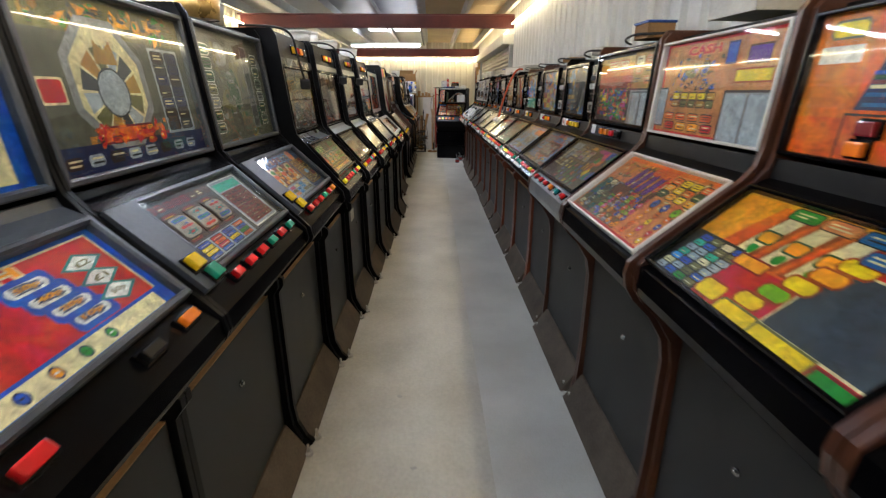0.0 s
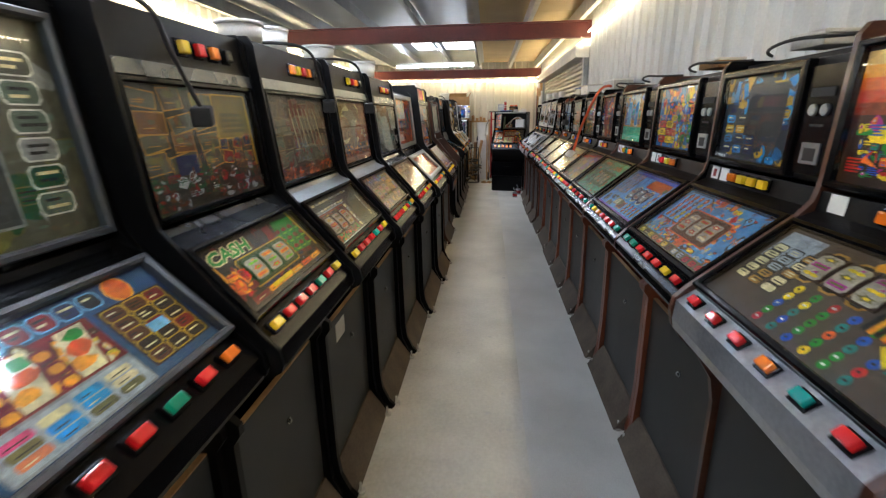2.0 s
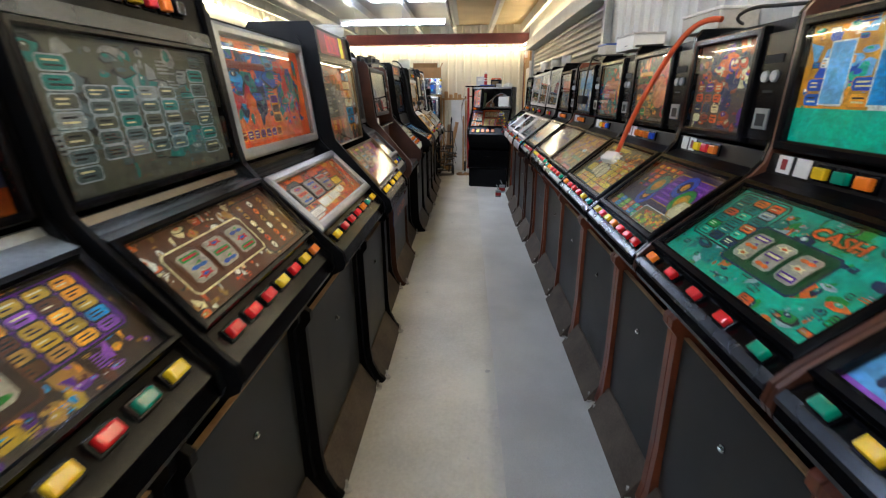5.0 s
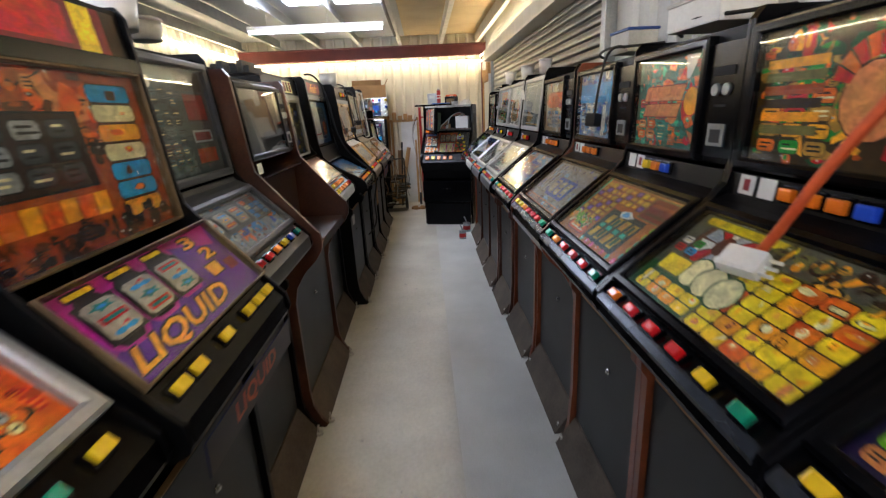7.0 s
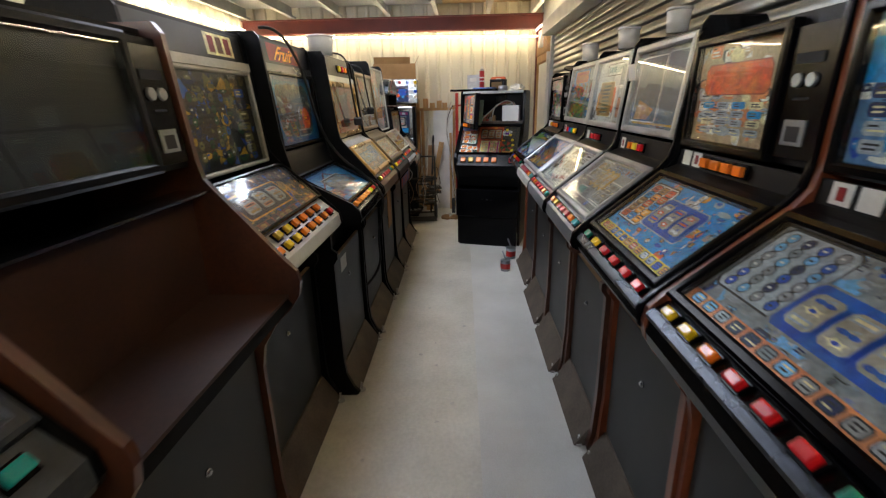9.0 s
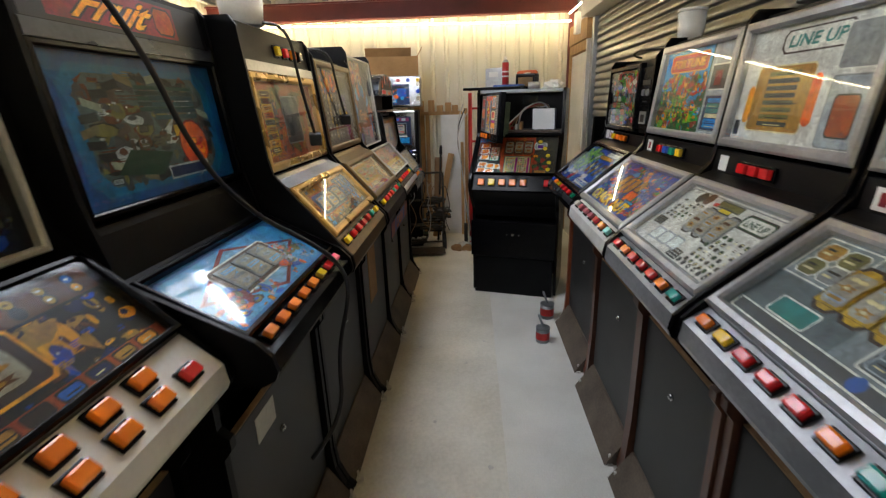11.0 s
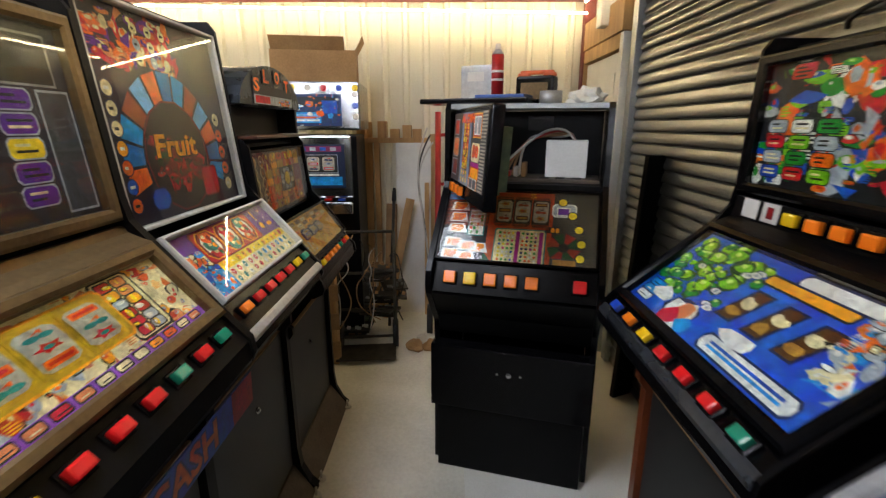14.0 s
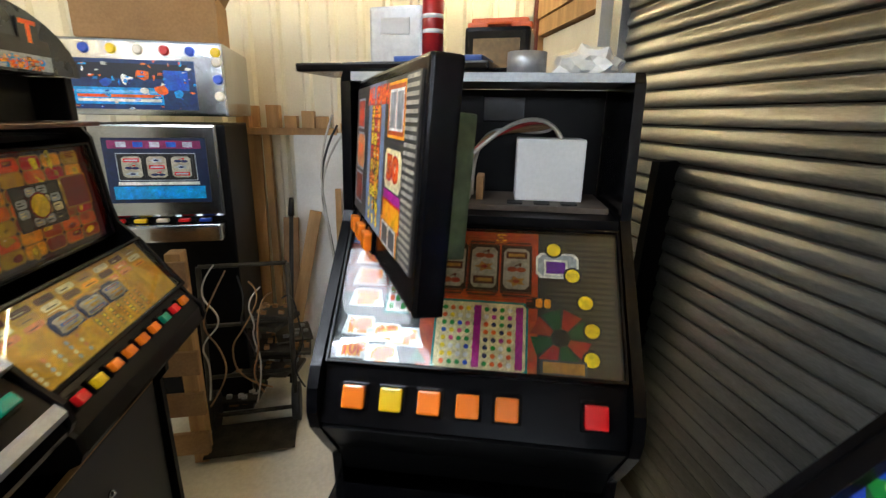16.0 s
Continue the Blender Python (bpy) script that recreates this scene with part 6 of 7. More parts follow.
arch = [(0.02 + 0.345 * math.cos(radians(a)), 1.780 + 0.175 * math.sin(radians(a))) for a in range(180, -1, -12)]
va = [[bm.verts.new((x, y, z)) for x, z in arch] for y in (0.25, 0.42)]
bm.faces.new(va[0][::-1]), bm.faces.new(va[1])
for i in range(len(va[0])):
    j = (i + 1) % len(va[0])
    bm.faces.new((va[0][i], va[0][j], va[1][j], va[1][i]))
bmesh.ops.recalc_face_normals(bm, faces=bm.faces[:])
arc = part("arched_header", bm, M["trim"], slot_last, "arched header lettered SLOT")
hp = Plane(-0.29, 0.62, 0.2455, 1.783, 90, 0.155)
ha = Art(hp.sub(0.14, 0.02, 0.72, 0.50), "18181e", 91)
ha.rect(0.0, 0.0, 1, 0.5, "steel").rect(0.04, 0.06, 0.34, 0.38, "red").blobs(0.62, 0.0, 0.3, 0.4, 10, ["amber", "orange", "sky"], 0.02, 0.04)
ha.done("header_art", arc)
for k, s in enumerate("SLOT"):
    ang = radians(140 - 30 * k)
    hl = Art(Plane(0.02 + 0.245 * math.cos(ang) - 0.034, 0.068, 0.2452, 1.777 + 0.135 * math.sin(ang) - 0.03, 90, 0.062), "18181e", 92 + k)
    hl.text(s, 0.08, 0.06, 0.84, 0.88, "orange", "amber")
    hl.done("letter", arc)

# ---- the right row ----
RX = 0.632
R = "brown veneer machine with "
WD = dict(cheek="wood", feet="plain")
BK = dict(cheek="black_gloss", legs="redwood", feet="plain", bezel="black_gloss", lip="black_gloss", shelf="black", edge="trim", art_lip=0.05, split=0.24, tags=2, bz=0.028, height=1.78, lean=2.0)
machine("R", -0.14, 0.57, RX, mk_low(["orange", "red", "amber", "teal"]), mk_top(["orange", "red", "blue"]), "rrory", 101, R + "orange artwork", shelf="black", **WD)
machine("R", 0.57, 1.345, RX, low_orange_matrix, top_orange_screen, "", 102, R + "bright orange and yellow artwork", bezel="black_gloss", art_lip=0.02, bz=0.012, shelf="black", height=1.79, lean=4, tags=0, **WD)
machine("R", 1.345, 2.135, RX - 0.02, low_salmon, top_salmon, "", 103, R + "salmon pink artwork and white bezels", bezel="white", art_lip=0.025, bz=0.010, shelf="black", height=1.79, lean=4, **WD)
machine("R", 2.135, 2.925, RX - 0.02, low_circles, top_sunset, "rrrotr", 104, R + "coloured discs and a sunset top", bezel="black_gloss", lip="silver", art_lip=0.06, bz=0.02, shelf="black", strip="oork", tags=1, height=1.80, lean=3, **WD)
machine("R", 2.925, 3.645, RX, mk_low(["lblue", "red", "yellow", "steel", "salmon", "brown", "orange"], reel=(0.34, 0.34, 0.42, 0.34), rc=("tan", "red", "cream"), blob=70, cell=("disc", 0.06, 0.45, 0.28, 0.5, 4, 5), surround="brown", band="olive"), mech_top("1c2430", ["3a6aa0", "navy", "dgrey", "gold", "sky"], 22, lambda a: a.rect(0.35, 0.3, 0.5, 0.6, "1a1c22")), "ggrrryr", 105, R + "a pale blue playfield and dark top glass", strip="oyyy", low_bg="6c9cc8", **BK)


def low_bluefield(a, root):
    a.rect(0, 0, 1, 1, "84b4e4").rect(0, 0.93, 1, 0.07, "blue").rect(0, 0, 1, 0.05, "lilac").cells(0.02, 0.40, 0.30, 0.54, 5, 6, ["salmon", "olive", "brown", "tan"], 0.08, "disc", "dred").rect(0.52, 0.74, 0.36, 0.17, "orange", "red", 0.3, 0.2)
    for k in range(3):
        a.rect(0.40 + 0.13 * k, 0.36, 0.11, 0.32, "navy", "cream", 0.35, 0.2)
    reels(root, a.pl, 0.40, 0.40, 0.38, 0.26, 3, ("white", "red", "olive"), 111, "navy")
    a.rect(0.32, 0.16, 0.10, 0.12, "cream", "tan", 0.1).rect(0.44, 0.12, 0.12, 0.14, "dred", "salmon", 0.1).cells(0.60, 0.08, 0.36, 0.22, 5, 2, ["red", "olive", "tan", "sky"], 0.1, "disc", "navy").blobs(0.06, 0.1, 0.5, 0.26, 8, ["olive", "navy"], 0.025, 0.04, "tan").cells(0.82, 0.34, 0.15, 0.5, 2, 5, ["salmon", "green", "red", "yellow"], 0.15, "disc", "navy")


machine("R", 3.645, 4.4, RX, low_bluefield, mech_top("3c7ac0", ["yellow", "red", "blue", "amber", "orange", "olive"], 30, lambda a: a.cells(0.04, 0.06, 0.4, 0.4, 2, 3, ["yellow", "red"], 0.1, "rect", "black").cells(0.5, 0.1, 0.44, 0.8, 3, 5, ["blue", "orange", "lblue", "green"], 0.2, "disc", "navy")), "gyorrrg", 106, R + "a light blue playfield", strip="ryo", **{**BK, "cheek": "wood"})
machine("R", 4.4, 5.115, RX, mk_low(["3aa88c", "mint", "steel", "teal", "green", "orange", "navy"], reel=(0.36, 0.30, 0.40, 0.34), blob=56, rc=("cream", "orange", "purple"), cell=("rect", 0.04, 0.35, 0.30, 0.6, 3, 6), surround="dgreen", word=("CASH", 0.55, 0.78, 0.24, 0.12), wc=("orange", "dgreen")), mech_top("c88a2c", ["blue", "amber", "white", "lblue", "mint"], 18, lambda a: a.rect(0.18, 0.34, 0.16, 0.5, "lblue", "white").rect(0.52, 0.34, 0.14, 0.5, "sky", "white").rect(0, 0, 1, 0.3, "mint")), "orrrg", 107, R + "a sea green playfield and castle top art", strip="ygo", low_bg="3aa88c", **{**BK, "cheek": "wood"})
machine("R", 5.115, 5.74, RX, low_rings, mech_top("dusk", ["purple", "rust", "orange", "navy", "cream"], 24), "yryorrr", 108, R + "dark purple ringed artwork", strip="yro", **BK)
machine("R", 5.74, 6.43, RX, low_golden_rounds, mech_top("3a2a14", ["dgreen", "orange", "red", "amber", "green", "tan"], 31, lambda a: a.disc(0.72, 0.45, 0.17, "salmon", "dbrown").ring(0.72, 0.52, 0.14, 0.24, ["red", "orange"], 9, 10, 170).bars(0.05, 0.2, 0.4, 0.6, 6, ["olive", "amber", "dbrown", "rust"], 0.3)), "orrryg", 109, R + "yellow discs on dark green artwork", strip="ooob", **BK)
machine("R", 6.43, 7.11, RX, low_purple_grid, mech_top("1c5a50", ["teal", "salmon", "red", "orange", "mint"], 28, lambda a: a.rect(0.15, 0.52, 0.6, 0.16, "salmon", "dred", 0.1, 0.4).rect(0.15, 0.34, 0.55, 0.14, "salmon", "dred", 0.1, 0.4).disc(0.86, 0.5, 0.10, "amber", "red")), "gorrrg", 110, R + "an orange and purple chequered playfield", strip="yob", **BK)
machine("R", 7.11, 7.85, RX + 0.012, mk_low(["steel", "navy", "7c8488", "blue", "lblue", "grey"], reel=(0.36, 0.30, 0.40, 0.34), rc=("steel", "cream", "blue"), blob=46, cell=("disc", 0.04, 0.3, 0.30, 0.66, 4, 6), surround="blue", band="salmon"), mech_top("6a8ab0", ["blue", "white", "sky", "navy", "steel"], 20, lambda a: a.bars(0.3, 0.1, 0.5, 0.4, 4, ["white", "steel", "blue"], 0.3, False).rect(0, 0.55, 1, 0.3, "sky")), "yyorrrg", 111, "fruit machine in red-brown veneer with grey and blue artwork", strip="ooo", low_bg="84898c", **{**BK, "cheek": "redwood", "legs": ""})
machine("R", 7.85, 8.53, RX, mk_low(["white", "sky", "blue", "tan", "orange", "amber", "steel"], reel=(0.36, 0.40, 0.40, 0.34), rc=("blue", "orange", "white"), blob=40, surround="blue", cell=("rect", 0.05, 0.3, 0.28, 0.6, 3, 5), band="yellow"), mech_top("b8a488", ["cream", "salmon", "white", "steel"], 14, lambda a: a.rect(0.1, 0.5, 0.8, 0.3, "orange", "rust", 0.2).cells(0.1, 0.08, 0.8, 0.35, 4, 4, ["cream", "sky", "steel"], 0.2)), "gyrrrr", 112, R + "a white and blue playfield", strip="oooo", low_bg="sky", **BK)
SV = dict(cheek="black_gloss", legs="wood", feet="plain", bezel="silver", lip="silver", bz=0.03, art_lip=0.065, shelf="black", height=1.82, lean=7.0, tzl=1.40)
machine("R", 8.53, 9.155, RX - 0.02, low_silver_plate, top_silver_glass, "oyrrrot", 113, "fruit machine with silver frames and a steel grey playfield", strip="oyr", tags=1, low_bg="7d858a", **SV)
machine("R", 9.155, 9.78, RX - 0.03, low_lineup, top_lineup, "rorrrot", 114, "fruit machine with silver frames and white LINE UP artwork", strip="rrr", tags=1, low_bg="white", **SV)
machine("R", 9.78, 10.47, RX - 0.025, low_nut, top_jungle, "wsssrol", 115, "fruit machine with silver frames and jungle artwork lettered CRACK NUT", strip="rbgy", tags=1, low_bg="blue", **{**SV, "lip": "dirtywhite"})
machine("R", 10.53, 11.28, RX, low_garden, mech_top("101418", ["lime", "orange", "white", "red", "blue", "steel", "green"], 34), "boyrrrg", 116, R + "vivid green and blue garden artwork", strip="yooo", **BK)


# ---- the machine that stands across the end of the aisle, its top door open ----
em = thing("fruit_machine", pose(0.4185, 11.70, 0, 0, 0, -15), "black machine with its top door hanging open and orange artwork", "fruit machine")
EW = 0.352
for s in (-1, 1):
    bm = prism(bmesh.new(), [(0.13, 0.0), (0.13, 0.60), (0.12, 0.72), (0.06, 0.80), (0.0, 0.885), (-0.012, 0.93), (-0.002, 0.985), (0.025, 1.025), (0.27, 1.295), (0.285, 1.32), (0.30, 1.63), (0.32, 1.655), (0.62, 1.655), (0.64, 1.63), (0.64, 0.0)], s * EW, s * (EW - 0.024))
    part("side_panel", bm, M["black_gloss"], em)
ew = EW - 0.026
bm = bmesh.new()
box(bm, -ew, ew, 0.60, 0.62, 0.02, 1.63)
prism(bm, [(0.005, 0.885), (0.10, 0.76), (0.145, 0.66), (0.16, 0.66), (0.16, 0.90), (0.03, 0.90)], -ew, ew)
box(bm, -ew, ew, 0.29, 0.60, 1.295, 1.318)
part("carcass", bm, M["black"], em)
bm = box(bmesh.new(), -ew, ew, 0.30, 0.62, 1.632, 1.652)
part("roof_panel", bm, M["galv"], em, "bare metal top edge")
bm = bmesh.new()
box(bm, -EW + 0.004, EW - 0.004, 0.05, 0.125, 0.335, 0.635, 0, 0.008)
dr = part("cash_drawer", bm, M["black_gloss"], em, "projecting black cash box front")
for x in (-0.05, 0.0, 0.05):
    lk = part("lock", LOCK, None, dr)
    lk.matrix_local = pose(x, 0.05, 0.53) @ Matrix.Scale(1.0 if x == 0 else 0.5, 4)
bm = bmesh.new()
box(bm, -EW + 0.03, EW - 0.03, 0.075, 0.128, 0.0, 0.325, 0, 0.006)
part("base_front", bm, M["black"], em)
epl = Plane(-ew, 2 * ew, 0.0, 0.90, 62, 0.125)
part("button_lip", slab(epl, -0.02, 0.0), M["black_gloss"], em)
buttons(em, epl, 0.11, 0.62, 0.5, "oyooo", 0.05, 0.05)
buttons(em, epl, 0.9, 0.9, 0.5, "r", 0.05, 0.05)
ew_pl = Plane(-ew + 0.012, 2 * ew - 0.024, 0.058, 1.025, 50, 0.335)
part("panel_bed", slab(ew_pl, -0.03, -0.006, 0, None, -0.02, -0.03, 1.02, 1.03), M["black"], em)
a = Art(ew_pl, "b84a1c", 200)
a.rect(0, 0, 0.30, 1, "black").rect(0.0, 0.86, 0.26, 0.12, "sky")
for k, s in enumerate(("10P", "4P", "2P", "14P", "6P", "20P", "38P", "50P")):
    u, v = ((0.02, 0.02), (0.125, -0.01), (0.20, 0.12), (0.03, 0.18), (0.13, 0.14), (0.04, 0.38), (0.04, 0.54), (0.04, 0.70))[k]
    a.poly([(u - 0.015, v), (u + 0.12, v), (u + 0.10, v + 0.13), (u, v + 0.13)], "white").text(s, u + 0.015, v + 0.02, 0.075, 0.09, "orange", "amber")
a.rect(0.17, 0.36, 0.10, 0.36, "white", "teal").cells(0.175, 0.37, 0.09, 0.34, 4, 6, ["green", "white", "orange", "cream"], 0.2).poly([(0.27, 0.02), (0.34, 0.02), (0.30, 0.12)], "dgreen")
a.rect(0.36, 0.0, 0.32, 0.46, "cream", "teal", 0.05).cells(0.375, 0.02, 0.14, 0.42, 5, 8, ["blue", "yellow", "orange", "white", "pink", "green"], 0.35, "disc").cells(0.525, 0.02, 0.14, 0.42, 5, 8, ["navy", "green", "orange", "magenta", "white"], 0.35, "disc")
for u in (0.505, 0.655):
    a.rect(u - 0.01, 0.02, 0.025, 0.42, "magenta")
for k in range(3):
    a.rect(0.34 + 0.125 * k, 0.52, 0.10, 0.40, "5a2c14", "dbrown", 0.15).blobs(0.36 + 0.125 * k, 0.58, 0.06, 0.28, 6, ["rust", "tan", "brown"], 0.015, 0.03)
# near-black right part crossed by fine grey stripes
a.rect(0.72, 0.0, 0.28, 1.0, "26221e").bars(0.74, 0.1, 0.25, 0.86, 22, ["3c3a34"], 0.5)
a.ring(0.80, 0.25, 0.035, 0.105, ["dgreen", "9a2c18"], 8).disc(0.80, 0.25, 0.03, "black").rect(0.72, 0.68, 0.14, 0.16, "steel", "white", 0.2).rect(0.75, 0.70, 0.07, 0.09, "purple", "white")
for k in range(5):
    a.disc(0.905 - 0.012 * k * (k - 3) - 0.02 * k, 0.12 + 0.19 * k, 0.026, "yellow", "black")
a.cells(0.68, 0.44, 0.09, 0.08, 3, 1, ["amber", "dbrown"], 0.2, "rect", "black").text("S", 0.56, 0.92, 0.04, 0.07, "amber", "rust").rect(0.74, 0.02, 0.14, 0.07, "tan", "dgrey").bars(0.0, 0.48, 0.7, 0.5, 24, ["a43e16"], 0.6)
reels(em, ew_pl, 0.34, 0.55, 0.36, 0.34, 3, ("rust", "brown", "tan"), 210, "dbrown")
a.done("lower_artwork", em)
part("panel_frame", picture_frame(ew_pl, 0.01, -0.006, 0.022), M["black_gloss"], em)
g = part("lower_glass", slab(ew_pl, 0.0165, 0.0185, 0, None, 0.001, 0.001, 0.999, 0.999), M["clear"], em)
g.visible_shadow = False
# open cabinet contents
bm = bmesh.new()
box(bm, 0.08, 0.26, 0.44, 0.56, 1.335, 1.50, 0, 0.004)
part("power_unit", bm, M["white"], em, "white boxed power unit")
bm = bmesh.new()
box(bm, -0.14, ew - 0.01, 0.36, 0.595, 1.319, 1.335, 0, 0.003)
for k in range(3):
    box(bm, 0.06 + 0.07 * k, 0.10 + 0.07 * k, 0.38, 0.42, 1.335, 1.339, 1)
part("tray", bm, [M["kick"], M["dark"]], em, "dusty metal tray")
bm = bmesh.new()
box(bm, -0.02, 0.10, 0.592, 0.599, 1.54, 1.61, 0, 0.002)
part("back_plate", bm, M["black_gloss"], em)
rr = random.Random(4)
for k, mt in enumerate((M["dirtywhite"], M["redpaint"], M["ply"], M["ply"], M["white"])):
    y = 0.50 + 0.02 * k
    cable("wire", [(-0.16 + 0.03 * k, y - 0.1, 1.34), (-0.05, y - 0.04, 1.45 + 0.02 * k), (0.08 + 0.02 * k, y, 1.555 - 0.012 * k), (0.19, y - 0.02, 1.54), (0.235, y, 1.40), (0.225, y, 1.345)], 0.006, mt, "loose wiring loom", parent=em)
bm = bmesh.new()
for k in range(6):
    box(bm, -0.20 + 0.035 * k, -0.18 + 0.035 * k, 0.42, 0.5, 1.336, 1.36 + 0.02 * (k % 3), k % 3, 0.003)
part("connectors", bm, [M["redpaint"], M["dirtywhite"], M["card"]], em, "red and white wiring connectors")
# the hinged door, swung out on its left edge
DW, DH = 0.60, 0.345
hinge = new("top_door", None)
hinge.parent = em
hinge.matrix_local = pose(-EW + 0.03, 0.275, 1.285, -4, 0, -65)
tagged(hinge, "open top door with orange cash artwork")
bm = box(bmesh.new(), 0.0, DW, 0.0, 0.045, 0.0, DH, 0, 0.006)
part("door_frame", bm, M["black_gloss"], hinge)
dp = Plane(0.02, DW - 0.04, -0.0035, 0.055, 90, DH - 0.075)
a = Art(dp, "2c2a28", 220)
# fine even stripes across the whole sheet, shapes laid over them
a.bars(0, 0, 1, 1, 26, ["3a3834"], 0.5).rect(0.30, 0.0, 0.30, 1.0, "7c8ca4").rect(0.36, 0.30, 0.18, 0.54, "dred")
a.cells(0.37, 0.22, 0.16, 0.64, 3, 7, ["orange", "yellow", "red", "amber"], 0.12, "rect", "dred").text("ALL CASH", 0.28, 0.87, 0.36, 0.10, "orange", "red").blobs(0.46, 0.08, 0.07, 0.42, 10, ["yellow", "black", "amber"], 0.015, 0.03).cells(0.34, 0.02, 0.22, 0.2, 3, 2, ["yellow", "amber"], 0.2, "disc")
a.rect(0.66, 0.68, 0.20, 0.28, "b8401c", "amber").rect(0.68, 0.72, 0.07, 0.20, "grey", "white").rect(0.77, 0.72, 0.07, 0.20, "grey", "white").rect(0.64, 0.36, 0.22, 0.24, "cream", None, 0.2).text("50", 0.67, 0.42, 0.15, 0.14, "orange", "red").rect(0.64, 0.28, 0.22, 0.07, "magenta").rect(0.64, 0.16, 0.22, 0.12, "amber", "red").rect(0.62, 0.0, 0.22, 0.15, "c06020", "amber").rect(0.64, 0.01, 0.08, 0.12, "dgrey", "white").rect(0.74, 0.01, 0.08, 0.12, "dgrey", "white")
# paler stripes in a band along the free edge
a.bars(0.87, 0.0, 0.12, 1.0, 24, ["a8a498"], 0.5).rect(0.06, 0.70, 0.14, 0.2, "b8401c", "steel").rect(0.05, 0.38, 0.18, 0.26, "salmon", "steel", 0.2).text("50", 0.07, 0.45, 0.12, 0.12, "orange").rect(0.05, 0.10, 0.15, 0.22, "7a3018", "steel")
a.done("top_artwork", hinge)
buttons(hinge, Plane(0.02, DW - 0.04, 0.0, 0.0, 90, 0.055), 0.16, 0.44, 0.5, "ooo", 0.045, 0.035)
bm = bmesh.new()
for k in range(4):
    box(bm, 0.10 + 0.11 * k, 0.19 + 0.11 * k, 0.046, 0.052, 0.05 + 0.03 * (k % 2), 0.30, 0, 0.002)
    for q in range(5):
        box(bm, 0.11 + 0.11 * k + 0.012 * q, 0.118 + 0.11 * k + 0.012 * q, 0.052, 0.066, 0.10 + 0.03 * q, 0.125 + 0.03 * q, 1)
part("circuit_boards", bm, [M["greenpcb"], M["dirtywhite"]], hinge, "green circuit boards on the back of the door")
bm = bmesh.new()
box(bm, 0.40, 0.52, 0.046, 0.10, 0.06, 0.28, 0, 0.006)
for k in range(5):
    box(bm, 0.22 + 0.05 * k, 0.255 + 0.05 * k, 0.046, 0.075 + 0.02 * (k % 3), 0.04 + 0.03 * (k % 2), 0.12 + 0.05 * (k % 3), 0, 0.004)
part("coin_mechanism", bm, M["greenpcb"], hinge, "grey-green coin mechanism")

# things on top of it
ET = 1.656


def on_top(x, y, z=ET, rz=-9):
    return pose(0.4185, 11.70, 0, 0, 0, -15) @ pose(x, y, z, 0, 0, rz)


bm = box(bmesh.new(), -0.28, 0.22, -0.10, 0.10, 0, 0.022, 0, 0.006)
box(bm, -0.02, 0.20, -0.08, 0.10, 0.022, 0.036, 1, 0.004)
solid("tray", bm, [M["black_gloss"], M["bluepl"]], "blue and black shallow plastic tray lying flat", "tray", m=on_top(-0.20, 0.42))
ca = thing("spray_can", on_top(-0.15, 0.44, ET + 0.038), "red and white aerosol can on the tray", "spray can")
part("can_body", cyl(bmesh.new(), (0, 0, 0), (0, 0, 0.17), 0.027, None, 20), M["redpaint"], ca)
bm = bmesh.new()
for k in range(2):
    cyl(bm, (0, 0, 0.06 + 0.035 * k), (0, 0, 0.07 + 0.035 * k), 0.0274, None, 20)
part("label_bars", bm, M["white"], ca, "white label bars")
part("shoulder", cyl(bmesh.new(), (0, 0, 0.17), (0, 0, 0.192), 0.027, 0.013, 20), M["silver"], ca)
part("cap", cyl(bmesh.new(), (0, 0, 0.192), (0, 0, 0.215), 0.013, 0.011, 14), M["white"], ca)
cs = thing("storage_case", on_top(-0.25, 0.50, ET + 0.023), "clear grey plastic case with a paper label", "storage case")
part("case_body", box(bmesh.new(), -0.075, 0.075, -0.03, 0.03, 0, 0.15, 0, 0.008), M["silver"], cs)
part("case_label", box(bmesh.new(), -0.04, 0.04, -0.0325, -0.0305, 0.08, 0.12), M["dirtywhite"], cs)
tb = thing("toolbox", on_top(0.02, 0.50), "black organiser toolbox with an orange handle", "toolbox")
part("box_body", box(bmesh.new(), -0.085, 0.085, -0.05, 0.05, 0, 0.12, 0, 0.012), M["black_gloss"], tb)
bm = bmesh.new()
box(bm, -0.085, -0.03, -0.018, 0.018, 0.118, 0.135, 0, 0.006)
box(bm, 0.03, 0.085, -0.018, 0.018, 0.118, 0.135, 0, 0.006)
box(bm, -0.075, 0.075, -0.016, 0.016, 0.128, 0.145, 0, 0.006)
part("handle", bm, M["orangepl"], tb, "orange plastic handle")
part("front_window", box(bmesh.new(), -0.06, 0.06, -0.053, -0.0505, 0.02, 0.09), M["bronze"], tb)
tp = bmesh.new()
cyl(tp, (0, 0, 0), (0, 0, 0.05), 0.048, None, 28)
cyl(tp, (0, 0, 0.05), (0, 0, 0.0505), 0.035, None, 24, 1)
solid("tape_roll", tp, [M["silver"], M["dark"]], "grey roll of duct tape", "tape", m=on_top(0.09, 0.40))
bm = bmesh.new()
bmesh.ops.create_icosphere(bm, subdivisions=3, radius=0.075)
for v in bm.verts:
    n1 = noise.noise(v.co * 26) * 0.035 + noise.noise(v.co * 60 + Vector((3, 1, 2))) * 0.012
    v.co = v.co * (1 + n1 * 12) * 0.8
    v.co.z = max(-0.02, v.co.z * 0.75) + 0.02
    v.co.x *= 1.3
solid("plastic_bag", bm, M["white"], "crumpled white plastic bag", "bag", m=on_top(0.24, 0.42))

